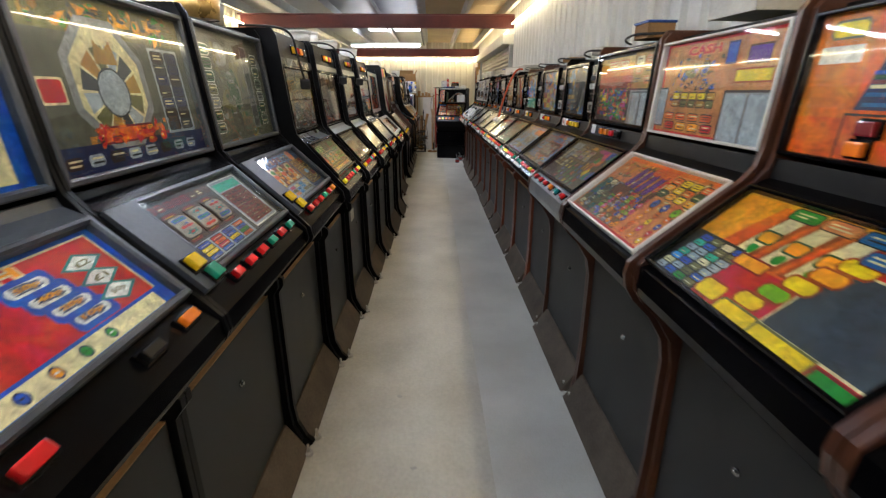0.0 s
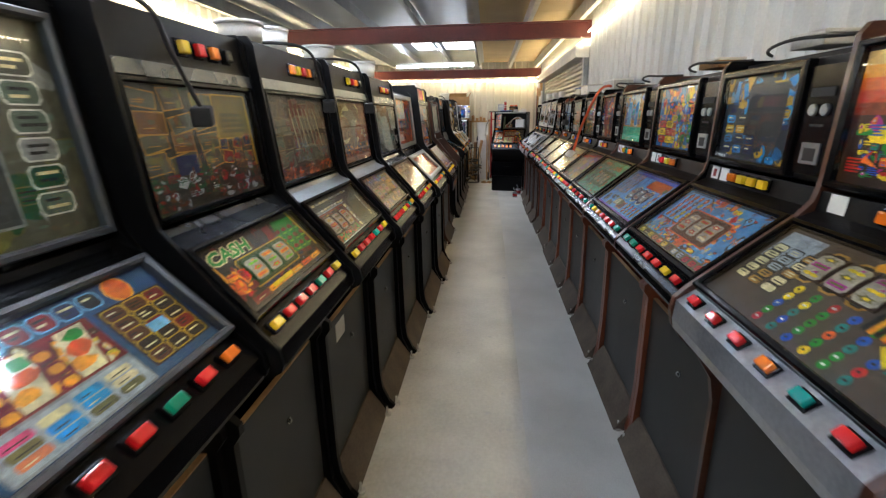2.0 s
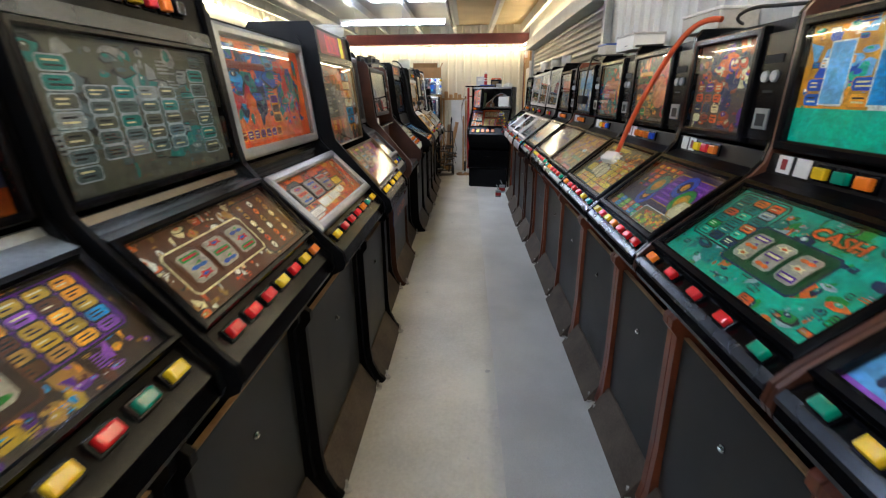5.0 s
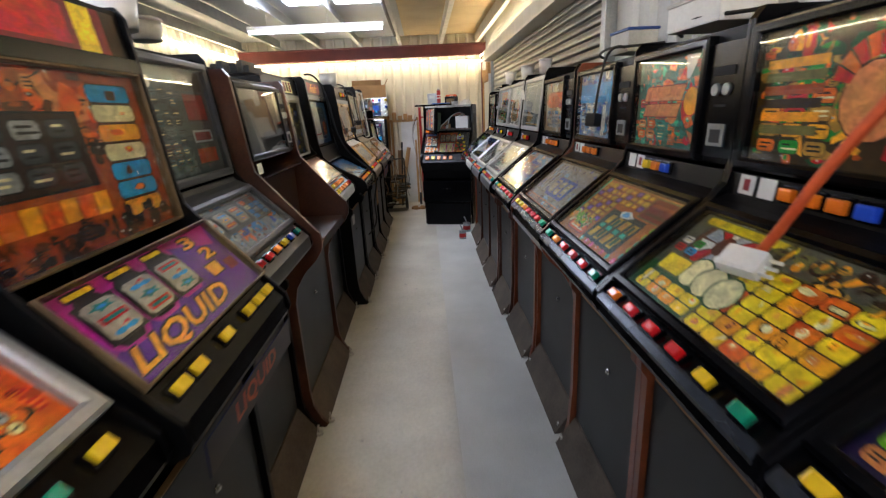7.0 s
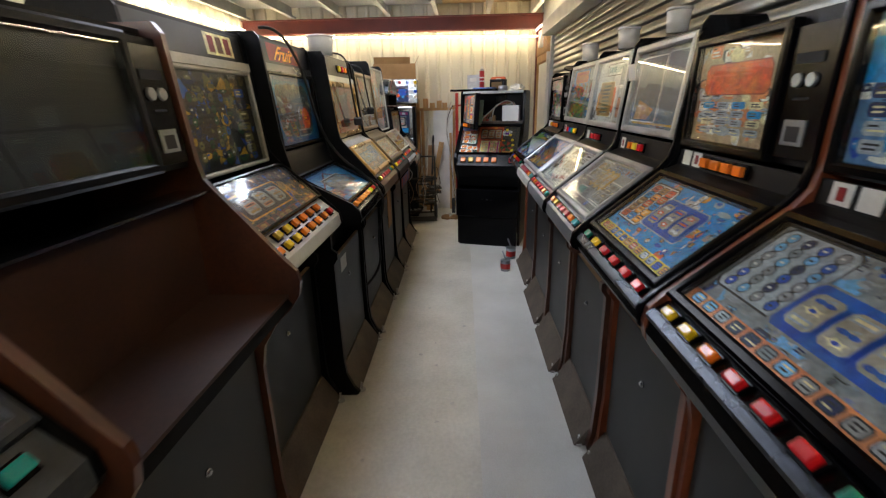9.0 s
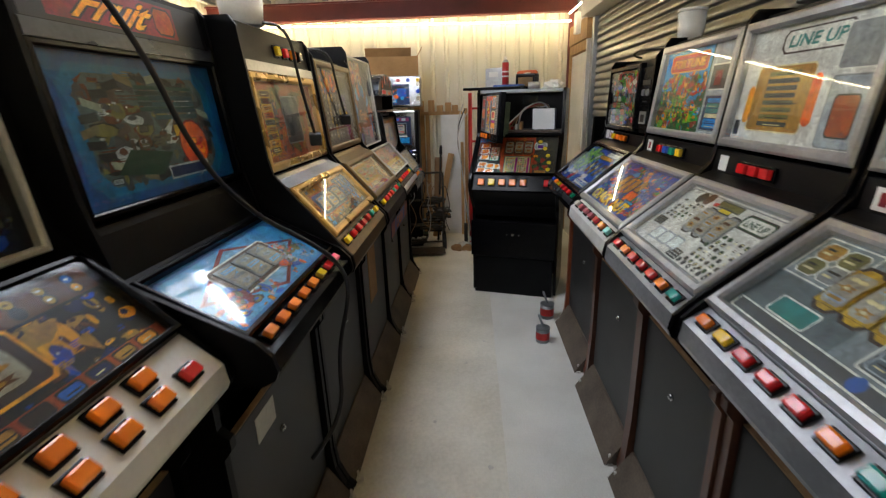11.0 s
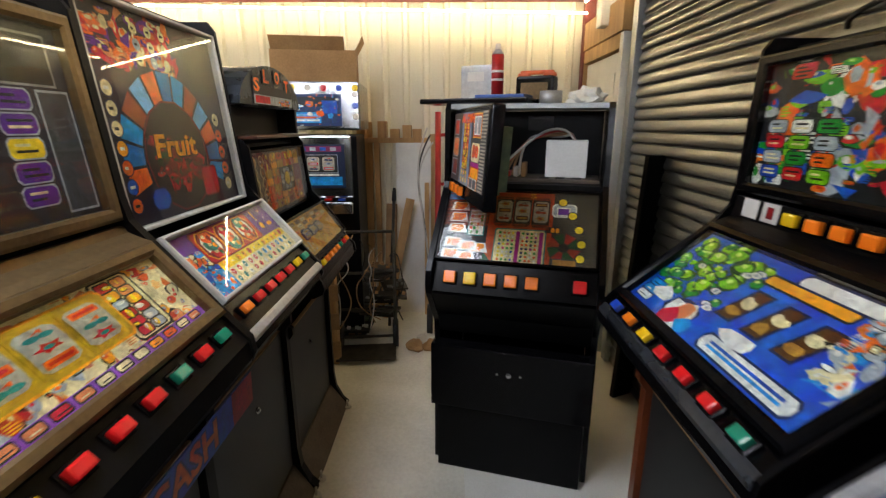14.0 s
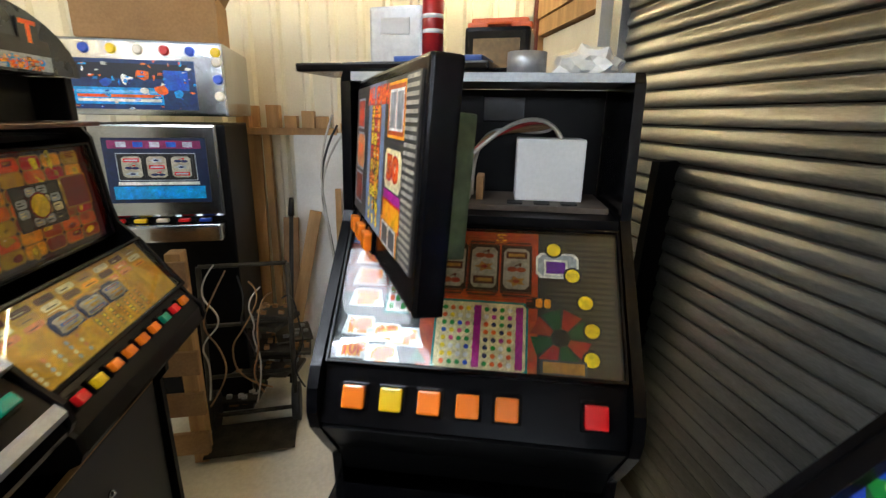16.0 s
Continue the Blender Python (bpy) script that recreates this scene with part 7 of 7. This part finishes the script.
# ---- far end of the room ----
bm = box(bmesh.new(), 0.0, 0.03, 0.0, 0.50, 0.0, 1.42, 0, 0.003)
solid("loose_panel", bm, M["black"], "black laminated panel leaning upright beside the machine", "panel", m=pose(1.14, 12.45, 0, 0, 3, -65))


def plank(x, y, w, h, t, mat, lab, lean=4.0, ry=0.0, name="plank", cat="plank"):
    bm = box(bmesh.new(), -w / 2, w / 2, 0, t, 0, h, 0, 0.002)
    return solid(name, bm, mat, lab, cat, m=pose(x, y, 0, -lean, ry, 0))


plank(-0.115, 13.74, 0.285, 1.45, 0.02, M["white"], "white laminated board leaning on the wall", 4, 0, "board", "board")
plank(-0.515, 13.80, 0.11, 1.60, 0.035, M["pine"], "raw timber plank leaning on the wall", 4)
plank(-0.61, 13.76, 0.05, 1.15, 0.03, M["ply"], "short brown timber batten", 4, -6)
plank(-0.345, 13.60, 0.07, 1.02, 0.025, M["pine"], "pale timber offcut leaning at a slant", 6, 12)
plank(-0.325, 13.66, 0.09, 0.95, 0.02, M["ply"], "brown timber offcut leaning on the boards", 6, 2)
plank(-0.005, 13.68, 0.035, 1.12, 0.025, M["pine"], "narrow pine batten leaning on the white board", 5)
plank(-0.37, 13.86, 0.42, 0.06, 0.05, M["pine"], "short rough timber rail against the wall", 0)
tr = thing("timber_rack", pose(0, 13.84, 0), "rough timber frame with offcuts along the top", "rack")
for x in (-0.57, -0.40, -0.30, -0.20, -0.12):
    part("offcut", box(bmesh.new(), x, x + 0.07, -0.02, 0.08, 1.47, 1.54 + 0.03 * ((x * 100) % 3), 0, 0.002), M["pine"], tr)
part("rail", box(bmesh.new(), -0.56, 0.0, 0.0, 0.09, 1.43, 1.47, 0, 0.002), M["pine"], tr)
for x in (-0.44, 0.02):
    part("post", box(bmesh.new(), x, x + 0.04, 0.02, 0.09, 0, 1.43 if x < 0 else 1.50, 0, 0.002), M["pine"], tr)
bm = bmesh.new()
cyl(bm, (0, 0, 0), (0.05, 0.1, 1.0), 0.012, None, 10)
cyl(bm, (0.05, 0.1, 1.0), (0.055, 0.11, 1.1), 0.018, 0.012, 10)
solid("broom_handle", bm, M["rubber"], "black pole leaning among the timber", "pole", m=pose(-0.30, 13.45, 0))

# red sack truck
rt = thing("sack_truck", pose(0.095, 13.25, 0), "red tubular sack truck draped with cables", "sack truck")
for x in (0.0, 0.30):
    part("upright", cyl(bmesh.new(), (x, 0, 0.10), (x, 0.22, 1.66), 0.022, None, 10), M["redpaint"], rt)
for z in (0.45, 0.8, 1.15, 1.5):
    part("crossbar", cyl(bmesh.new(), (0, 0.22 * (z - 0.1) / 1.56, z), (0.30, 0.22 * (z - 0.1) / 1.56, z), 0.012, None, 8), M["redpaint"], rt)
part("toe_plate", box(bmesh.new(), -0.02, 0.32, -0.18, 0.02, 0.03, 0.038), M["redpaint"], rt)
for x in (-0.06, 0.36):
    part("wheel", cyl(bmesh.new(), (x - 0.02, 0.05, 0.12), (x + 0.02, 0.05, 0.12), 0.12, None, 20), M["rubber"], rt)
for k in range(3):
    cable("hanging_cable", [(0.02 + 0.02 * k, 13.36 + 0.01 * k, 1.55 - 0.05 * k), (-0.06 - 0.01 * k, 13.3, 1.35 - 0.04 * k), (-0.02 + 0.02 * k, 13.28, 1.0 - 0.1 * k), (0.03, 13.27, 0.6 - 0.08 * k), (0.10, 13.24, 0.05)], 0.006, (M["dirtywhite"], M["rubber"])[k % 2], "loose mains cable hung on the sack truck")

# grey sack trolley with boards and cables
st = thing("hand_trolley", pose(-0.40, 13.02, 0, 0, 0, 6), "worn grey steel hand trolley loaded with scrap parts", "hand trolley")
for x in (-0.20, 0.20):
    part("upright", cyl(bmesh.new(), (x, 0, 0.06), (x, 0.10, 0.85), 0.013, None, 10), M["oil"], st)
    part("wheel", cyl(bmesh.new(), (x - 0.02, 0.06, 0.10), (x + 0.02, 0.06, 0.10), 0.10, None, 20), M["rubber"], st)
for z in (0.10, 0.30, 0.56, 0.85):
    part("crossbar", cyl(bmesh.new(), (-0.20, 0.12 * z, z), (0.20, 0.12 * z, z), 0.011, None, 8), M["oil"], st)
part("toe_plate", box(bmesh.new(), -0.20, 0.20, -0.22, 0.02, 0.03, 0.036), M["oil"], st)
rr = random.Random(7)
for k in range(14):
    bm = bmesh.new()
    w, d, h = rr.uniform(0.12, 0.30), rr.uniform(0.12, 0.24), rr.uniform(0.02, 0.05)
    box(bm, -w / 2, w / 2, -d / 2, d / 2, 0, h * 0.5, 0, 0.002)
    for q in range(8):
        x, y = rr.uniform(-w / 2, w / 2 - 0.03), rr.uniform(-d / 2, d / 2 - 0.03)
        box(bm, x, x + 0.025, y, y + 0.02, h * 0.5, h, 1)
    solid("scrap_board", bm, [M["oil"], rr.choice([M["greenpcb"], M["dirtywhite"], M["galv"], M["card"]])], "dusty salvaged circuit board in a heap", "circuit board", "scrap boards", m=pose(-0.40 + rr.uniform(-0.14, 0.20), 13.22 + rr.uniform(-0.05, 0.12), 0.04 + 0.04 * k, rr.uniform(-8, 8), rr.uniform(-8, 8), rr.uniform(-25, 25)))
for k in range(7):
    x = -0.54 + 0.05 * k
    pts = [(x, 13.10, 0.86 - 0.03 * k)]
    for q in range(5):
        pts.append((x + rr.uniform(-0.10, 0.12), 12.98 + rr.uniform(-0.03, 0.06), 0.74 - 0.13 * q + rr.uniform(-0.04, 0.04)))
    cable("scrap_cable", pts, 0.0042, (M["dirtywhite"], M["ply"], M["rubber"], M["card"])[k % 4], "tangled pale cable on the trolley")
for k in range(4):
    rb = bmesh.new()
    bmesh.ops.create_icosphere(rb, subdivisions=2, radius=0.07)
    for v in rb.verts:
        v.co = v.co * (1 + 0.5 * noise.noise(v.co * 20 + Vector((k, 0, 0))))
        v.co.z = max(0, v.co.z * 0.6 + 0.02)
    solid("rag", rb, M["dirtywhite"] if k % 2 else M["card"], "crumpled dusty rag on the floor", "rag", "rags", m=pose(-0.06 + 0.06 * k, 13.05 + 0.1 * (k % 2), 0))

# chrome slot machine with a bulb surround, facing the aisle
sm = thing("slot_machine", pose(-0.74, 13.12, 0, 0, 0, 4), "blue and chrome slot machine ringed with coloured bulbs", "slot machine")
part("cabinet", box(bmesh.new(), -0.29, 0.29, 0.06, 0.60, 0.0, 1.50, 0, 0.01), M["black"], sm)
part("top_box", box(bmesh.new(), -0.34, 0.33, 0.0, 0.55, 1.535, 1.84, 0, 0.012), M["chrome"], sm)
tp = Plane(-0.27, 0.48, -0.002, 1.56, 90, 0.20)
a = Art(tp, "16305e", 300)
a.rect(0.04, 0.62, 0.9, 0.3, "0c1020").rect(0.02, 0.10, 0.7, 0.34, "sky").bars(0.04, 0.14, 0.66, 0.26, 3, ["white", "orange", "lblue"], 0.3).rect(0.74, 0.4, 0.2, 0.4, "blue").blobs(0, 0, 1, 1, 14, ["orange", "sky", "white", "blue"], 0.02, 0.04)
a.done("top_artwork", sm)
for k in range(13):
    if k < 7:
        x, z = -0.30 + 0.1 * k, 1.80
    else:
        x, z = (0.30 if k % 2 else -0.31), 1.76 - 0.07 * ((k - 6) // 2)
    bu = part("bulb", cyl(bmesh.new(), (x, 0.0, z), (x, -0.014, z), 0.022, 0.016, 14), lens_mat((B["r"], "2a4fc0", B["y"], "e8e0d0")[k % 4]), sm)
part("screen_surround", box(bmesh.new(), -0.26, 0.26, 0.03, 0.065, 1.08, 1.50, 0, 0.012), M["chrome"], sm)
tp = Plane(-0.21, 0.42, 0.028, 1.15, 90, 0.29)
a = Art(tp, "0e1c3c", 301)
a.rect(0.12, 0.36, 0.76, 0.40, "black", "steel").rect(0.05, 0.84, 0.9, 0.12, "7a3a5a").bars(0.1, 0.86, 0.8, 0.08, 5, ["steel", "blue"], 0.4, False).rect(0.05, 0.06, 0.9, 0.2, "sky").rect(0.1, 0.28, 0.8, 0.05, "white")
reels(sm, tp, 0.14, 0.38, 0.72, 0.36, 3, ("steel", "navy", "red"), 302, "black")
a.done("screen_artwork", sm)
part("button_shelf", box(bmesh.new(), -0.26, 0.26, -0.06, 0.06, 0.98, 1.06, 0, 0.012), M["chrome"], sm)
buttons(sm, Plane(-0.26, 0.52, -0.05, 1.06, 0, 0.1), 0.15, 0.85, 0.5, "rywrb", 0.05, 0.03)
bx = thing("cardboard_box", pose(-0.72, 13.30, 1.842, 0, 0, 8), "open brown cardboard box on top of the slot machine", "box")
for (x0, x1, y0, y1) in ((-0.27, 0.27, -0.16, -0.152), (-0.27, 0.27, 0.152, 0.16), (-0.27, -0.262, -0.152, 0.152), (0.262, 0.27, -0.152, 0.152)):
    part("wall", box(bmesh.new(), x0, x1, y0, y1, 0, 0.19), M["card"], bx)
part("flap", box(bmesh.new(), -0.26, 0.20, -0.005, 0.0, 0.0, 0.09, m=pose(0, -0.156, 0.19, 35, 0, 0)), M["card"], bx)
part("flap", box(bmesh.new(), -0.005, 0.0, -0.14, 0.14, 0.0, 0.10, m=pose(0.268, 0, 0.19, 0, 30, 0)), M["card"], bx)
# timber crate
cr = thing("pallet", pose(-0.66, 12.80, 0, 0, 0, 3), "rough timber pallet standing on its edge", "pallet")
for z in (0.06, 0.26, 0.46, 0.66, 0.86):
    part("slat", box(bmesh.new(), -0.20, 0.12, -0.02, 0.0, z, z + 0.11, 0, 0.002), M["ply"], cr)
for x in (-0.17, 0.04):
    part("bearer", box(bmesh.new(), x, x + 0.06, 0.0, 0.08, 0.0, 1.0, 0, 0.002), M["pine"], cr)

# door and frame between the shutter and the back wall
dd = thing("door_1", pose(1.285, 12.99, 0, 0, 0, 90), "closed white panelled door in a bare timber frame", "door", kind="structure")
part("door_leaf", box(bmesh.new(), 0.09, 0.86, 0.0, 0.03, 0.0, 2.02, 0, 0.003), M["white"], dd)
for z0, z1 in ((0.2, 0.9), (1.05, 1.9)):
    part("door_panel", box(bmesh.new(), 0.20, 0.75, 0.03, 0.038, z0, z1, 0, 0.004), M["white"], dd)
for x0, x1, z0, z1 in ((0.03, 0.085, 0, 2.12), (0.865, 0.92, 0, 2.12), (0.085, 0.865, 2.03, 2.12)):
    part("door_frame", box(bmesh.new(), x0, x1, 0.0, 0.06, z0, z1, 0, 0.003), M["white"] if x0 < 0.05 else M["pine"], dd)
part("lintel", box(bmesh.new(), 0.03, 0.92, 0.0, 0.07, 2.125, 2.32, 0, 0.003), M["pine"], dd, "bare timber lintel")
bm = box(bmesh.new(), -0.06, 0.06, -0.06, 0.06, 0, 0.20, 0, 0.01)
solid("junction_box", bm, M["white"], "white plastic junction box on the wall", "junction box", m=pose(1.225, 13.35, 2.20))
bm = box(bmesh.new(), 0, 0.08, 0, 0.06, 0, 2.5)
solid("corner_post", bm, M["red_beam"], "red oxide steel post in the corner", "post", kind="structure", m=pose(1.21, 13.86, 0))


# ---- tins on the floor ----
def tin(x, y, r, h, mat, lab):
    t0 = thing("paint_tin", pose(x, y, 0), lab, "paint tin", "tins on the floor")
    part("body", cyl(bmesh.new(), (0, 0, 0), (0, 0, h), r, None, 20), mat, t0)
    part("rim", cyl(bmesh.new(), (0, 0, h), (0, 0, h + 0.006), r + 0.003, r + 0.002, 20), M["galv"], t0)
    part("label_band", cyl(bmesh.new(), (0, 0, h * 0.25), (0, 0, h * 0.75), r + 0.001, None, 20, caps=False), M["redpaint"], t0)
    part("brush_handle", cyl(bmesh.new(), (0.01, 0, h * 0.9), (-0.03, 0.02, h + 0.09), 0.008, None, 8), M["galv"], t0)


tin(0.575, 10.96, 0.045, 0.10, M["galv"], "small paint tin with a brush standing in it")
tin(0.66, 11.33, 0.05, 0.11, M["galv"], "small open paint tin with a red label")


# ---- clutter on the machine tops ----
def tub(x, y, z, r, h, mat, lab):
    bm = bmesh.new()
    cyl(bm, (0, 0, 0), (0, 0, h), r * 0.88, r, 22)
    cyl(bm, (0, 0, h), (0, 0, h + 0.012), r * 1.06, r * 1.06, 22)
    solid("plastic_tub", bm, mat, lab, "tub", "tubs on the machines", m=pose(x, y, z))


for x, y, z, r, h, mt, lab in (
        (-0.98, 2.20, 1.842, 0.09, 0.10, M["gold"], "yellow plastic tub on a machine top"), (-1.00, 2.36, 1.842, 0.06, 0.08, M["dirtywhite"], "white plastic tub on a machine top"),
        (-0.86, 3.30, 1.852, 0.08, 0.06, M["dirtywhite"], "white plastic tub on a machine top"), (-0.86, 3.55, 1.852, 0.07, 0.08, M["white"], "white plastic tub on a machine top"),
        (-0.82, 4.00, 1.852, 0.08, 0.07, M["dirtywhite"], "white plastic tub on a machine top"), (-0.78, 4.72, 1.842, 0.08, 0.08, M["white"], "white plastic tub on a machine top"),
        (-0.76, 6.75, 1.842, 0.08, 0.09, M["white"], "white plastic tub on a machine top"), (-0.78, 6.96, 1.842, 0.06, 0.06, M["dirtywhite"], "white plastic tub on a machine top"),
        (-0.72, 9.90, 1.852, 0.08, 0.10, M["white"], "white plastic tub on a machine top"), (1.12, 10.50, 1.802, 0.06, 0.13, M["white"], "ridged white plastic cup"),
        (1.12, 9.66, 1.822, 0.06, 0.10, M["white"], "white plastic tub on a machine top"), (1.12, 9.02, 1.822, 0.05, 0.09, M["white"], "white plastic cup on a machine top")):
    tub(x, y, z, r, h, mt, lab)


def parts_box(x, y, z, w, d, h, mat, lid, lab, rz=0):
    b0 = thing("parts_box", pose(x, y, z, 0, 0, rz), lab, "box", "boxes on the machines")
    part("box_body", box(bmesh.new(), -w / 2, w / 2, -d / 2, d / 2, 0, h, 0, 0.004), mat, b0)
    part("lid", box(bmesh.new(), -w / 2 - 0.005, w / 2 + 0.005, -d / 2 - 0.005, d / 2 + 0.005, h, h + 0.012, 0, 0.003), lid, b0)


for x, y, w, d, h, mt, ld in ((1.10, 0.95, 0.2, 0.32, 0.07, M["dirtywhite"], M["white"]), (1.10, 1.72, 0.2, 0.25, 0.08, M["dirtywhite"], M["white"]), (1.12, 2.55, 0.14, 0.14, 0.07, M["card"], M["bluepl"]), (1.14, 3.30, 0.12, 0.16, 0.035, M["dirtywhite"], M["dirtywhite"]),
                              (1.14, 4.02, 0.12, 0.18, 0.03, M["card"], M["dirtywhite"]), (1.14, 5.90, 0.16, 0.30, 0.07, M["dirtywhite"], M["white"]), (1.12, 6.80, 0.18, 0.28, 0.08, M["white"], M["dirtywhite"]), (1.15, 7.50, 0.14, 0.18, 0.09, M["dirtywhite"], M["bluepl"])):
    zt = 1.805 if y > 2.2 and y < 2.9 else 1.795 if y < 2.2 else 1.785
    parts_box(x, y, zt, w, d, h, mt, ld, "small pale plastic parts box", rz=3)
bm = bmesh.new()
for k in range(7):
    box(bm, -0.12 + 0.03 * k, -0.095 + 0.03 * k, -0.08, 0.1, 0, 0.03 + 0.012 * (k % 3), k % 2)
solid("cable_heap", bm, [M["rubber"], M["oil"]], "heap of black leads and plugs", "leads", m=pose(-0.72, 7.60, 1.782))

# cables
cable("orange_lead", [(1.02, 5.62, 1.80), (0.98, 5.70, 1.82), (0.93, 5.84, 1.70), (0.86, 5.98, 1.45), (0.835, 6.06, 1.28), (0.83, 6.09, 1.245)], 0.011, M["orangecord"], "orange mains lead hanging over the playfield")
bm = bmesh.new()
box(bm, -0.03, 0.03, -0.045, 0.045, 0, 0.035, 0, 0.010)
for k in (-0.018, 0.0, 0.018):
    cyl(bm, (k, -0.045, 0.018), (k, -0.07, 0.018), 0.004, None, 8)
solid("plug_socket", bm, M["white"], "white mains plug lying on the glass", "plug", m=pose(0.815, 6.09, 1.222, 0, -40, 20))
for x, y, z, s, e in ((-0.74, 2.62, 1.85, 0.10, 1.62), (-0.68, 3.45, 1.85, 0.10, 1.66), (-0.64, 3.98, 1.85, 0.10, 1.66), (-0.60, 9.95, 1.85, 0.12, 1.46), (-0.62, 10.55, 1.82, 0.12, 1.52)):
    cable("black_lead", [(x - 0.2, y - 0.1, z + 0.012), (x - 0.05, y - 0.05, z + 0.02), (x + 0.03, y, z - 0.01), (x + 0.035, y + 0.03, (z + e) / 2), (x + 0.045, y + s, e)], 0.006, M["rubber"], "black mains lead hanging down the glass")
    bm = box(bmesh.new(), -0.025, 0.025, -0.025, 0.025, -0.05, 0.0, 0, 0.008)
    solid("mains_plug", bm, M["rubber"], "black three-pin plug hanging on its lead", "plug", "hanging plugs", m=pose(x + 0.047, y + s, e, 10, 0, 20))
cable("black_lead", [(-0.72, 8.95, 1.88), (-0.66, 9.00, 1.90), (-0.59, 9.10, 1.72), (-0.58, 9.22, 1.45), (-0.52, 9.36, 1.27), (-0.42, 9.48, 1.16), (-0.335, 9.52, 1.07), (-0.30, 9.50, 0.98), (-0.34, 9.42, 0.80), (-0.30, 9.30, 0.62), (-0.38, 9.20, 0.56)], 0.007, M["rubber"], "black mains lead trailing across the playfield")
for y0, y1, z in ((3.0, 3.6, 1.785), (3.75, 4.3, 1.785), (4.5, 5.05, 1.785), (5.2, 5.7, 1.785), (6.5, 7.05, 1.785), (7.2, 7.8, 1.785), (10.6, 11.2, 1.785), (2.3, 2.88, 1.805)):
    cable("black_lead", [(1.15, y0, z + 0.008), (1.06, y0 + 0.12, z + 0.012), (1.03, (y0 + y1) / 2, z + 0.03), (1.05, y1 - 0.1, z + 0.012), (1.14, y1, z + 0.008)], 0.006, M["rubber"], "black mains lead coiled on top of a machine")
cable("black_lead", [(1.02, 7.28, 1.79), (0.985, 7.36, 1.82), (0.965, 7.42, 1.65), (0.96, 7.44, 1.52)], 0.006, M["rubber"], "black mains lead hanging down the glass")
bm = box(bmesh.new(), -0.028, 0.028, -0.028, 0.028, -0.06, 0.0, 0, 0.01)
solid("mains_plug", bm, M["rubber"], "black three-pin plug hanging on its lead", "plug", "hanging plugs", m=pose(0.958, 7.44, 1.525, 0, 8, 30))
cable("black_lead", [(-0.2, YB - 1.2, 2.69), (-0.2, 11.5, 2.66), (-0.19, 9.5, 2.68), (-0.2, 8.1, 2.67)], 0.02, M["rubber"], "bundle of black cables tied under the purlin", "cable bundle")
for y in (2.3, 3.85, 4.8, 6.7, 9.05):
    tg = bmesh.new()
    box(tg, -0.003, 0.0, -0.028, 0.028, -0.07, 0.0, 0, 0.001)
    solid("paper_tag", tg, M["white"], "white paper tag hanging from a machine", "tag", "paper tags", m=pose(1.0 if y < 9 else 0.95, y, 1.70, 0, -6, 12))
# floor scuffs: dried paint drips
rr = random.Random(11)
bm = bmesh.new()
for k in range(70):
    x, y, r = rr.uniform(-0.45, 0.65), rr.uniform(1.0, 11.0), rr.uniform(0.003, 0.016)
    vs = [bm.verts.new((x + r * rr.uniform(0.5, 1.3) * math.cos(i * 0.9), y + r * rr.uniform(0.5, 1.3) * math.sin(i * 0.9), 0.0012)) for i in range(7)]
    bm.faces.new(vs)
solid("paint_specks", bm, M["dirtywhite"], "pale dried paint specks on the floor", "specks", kind="stuff")
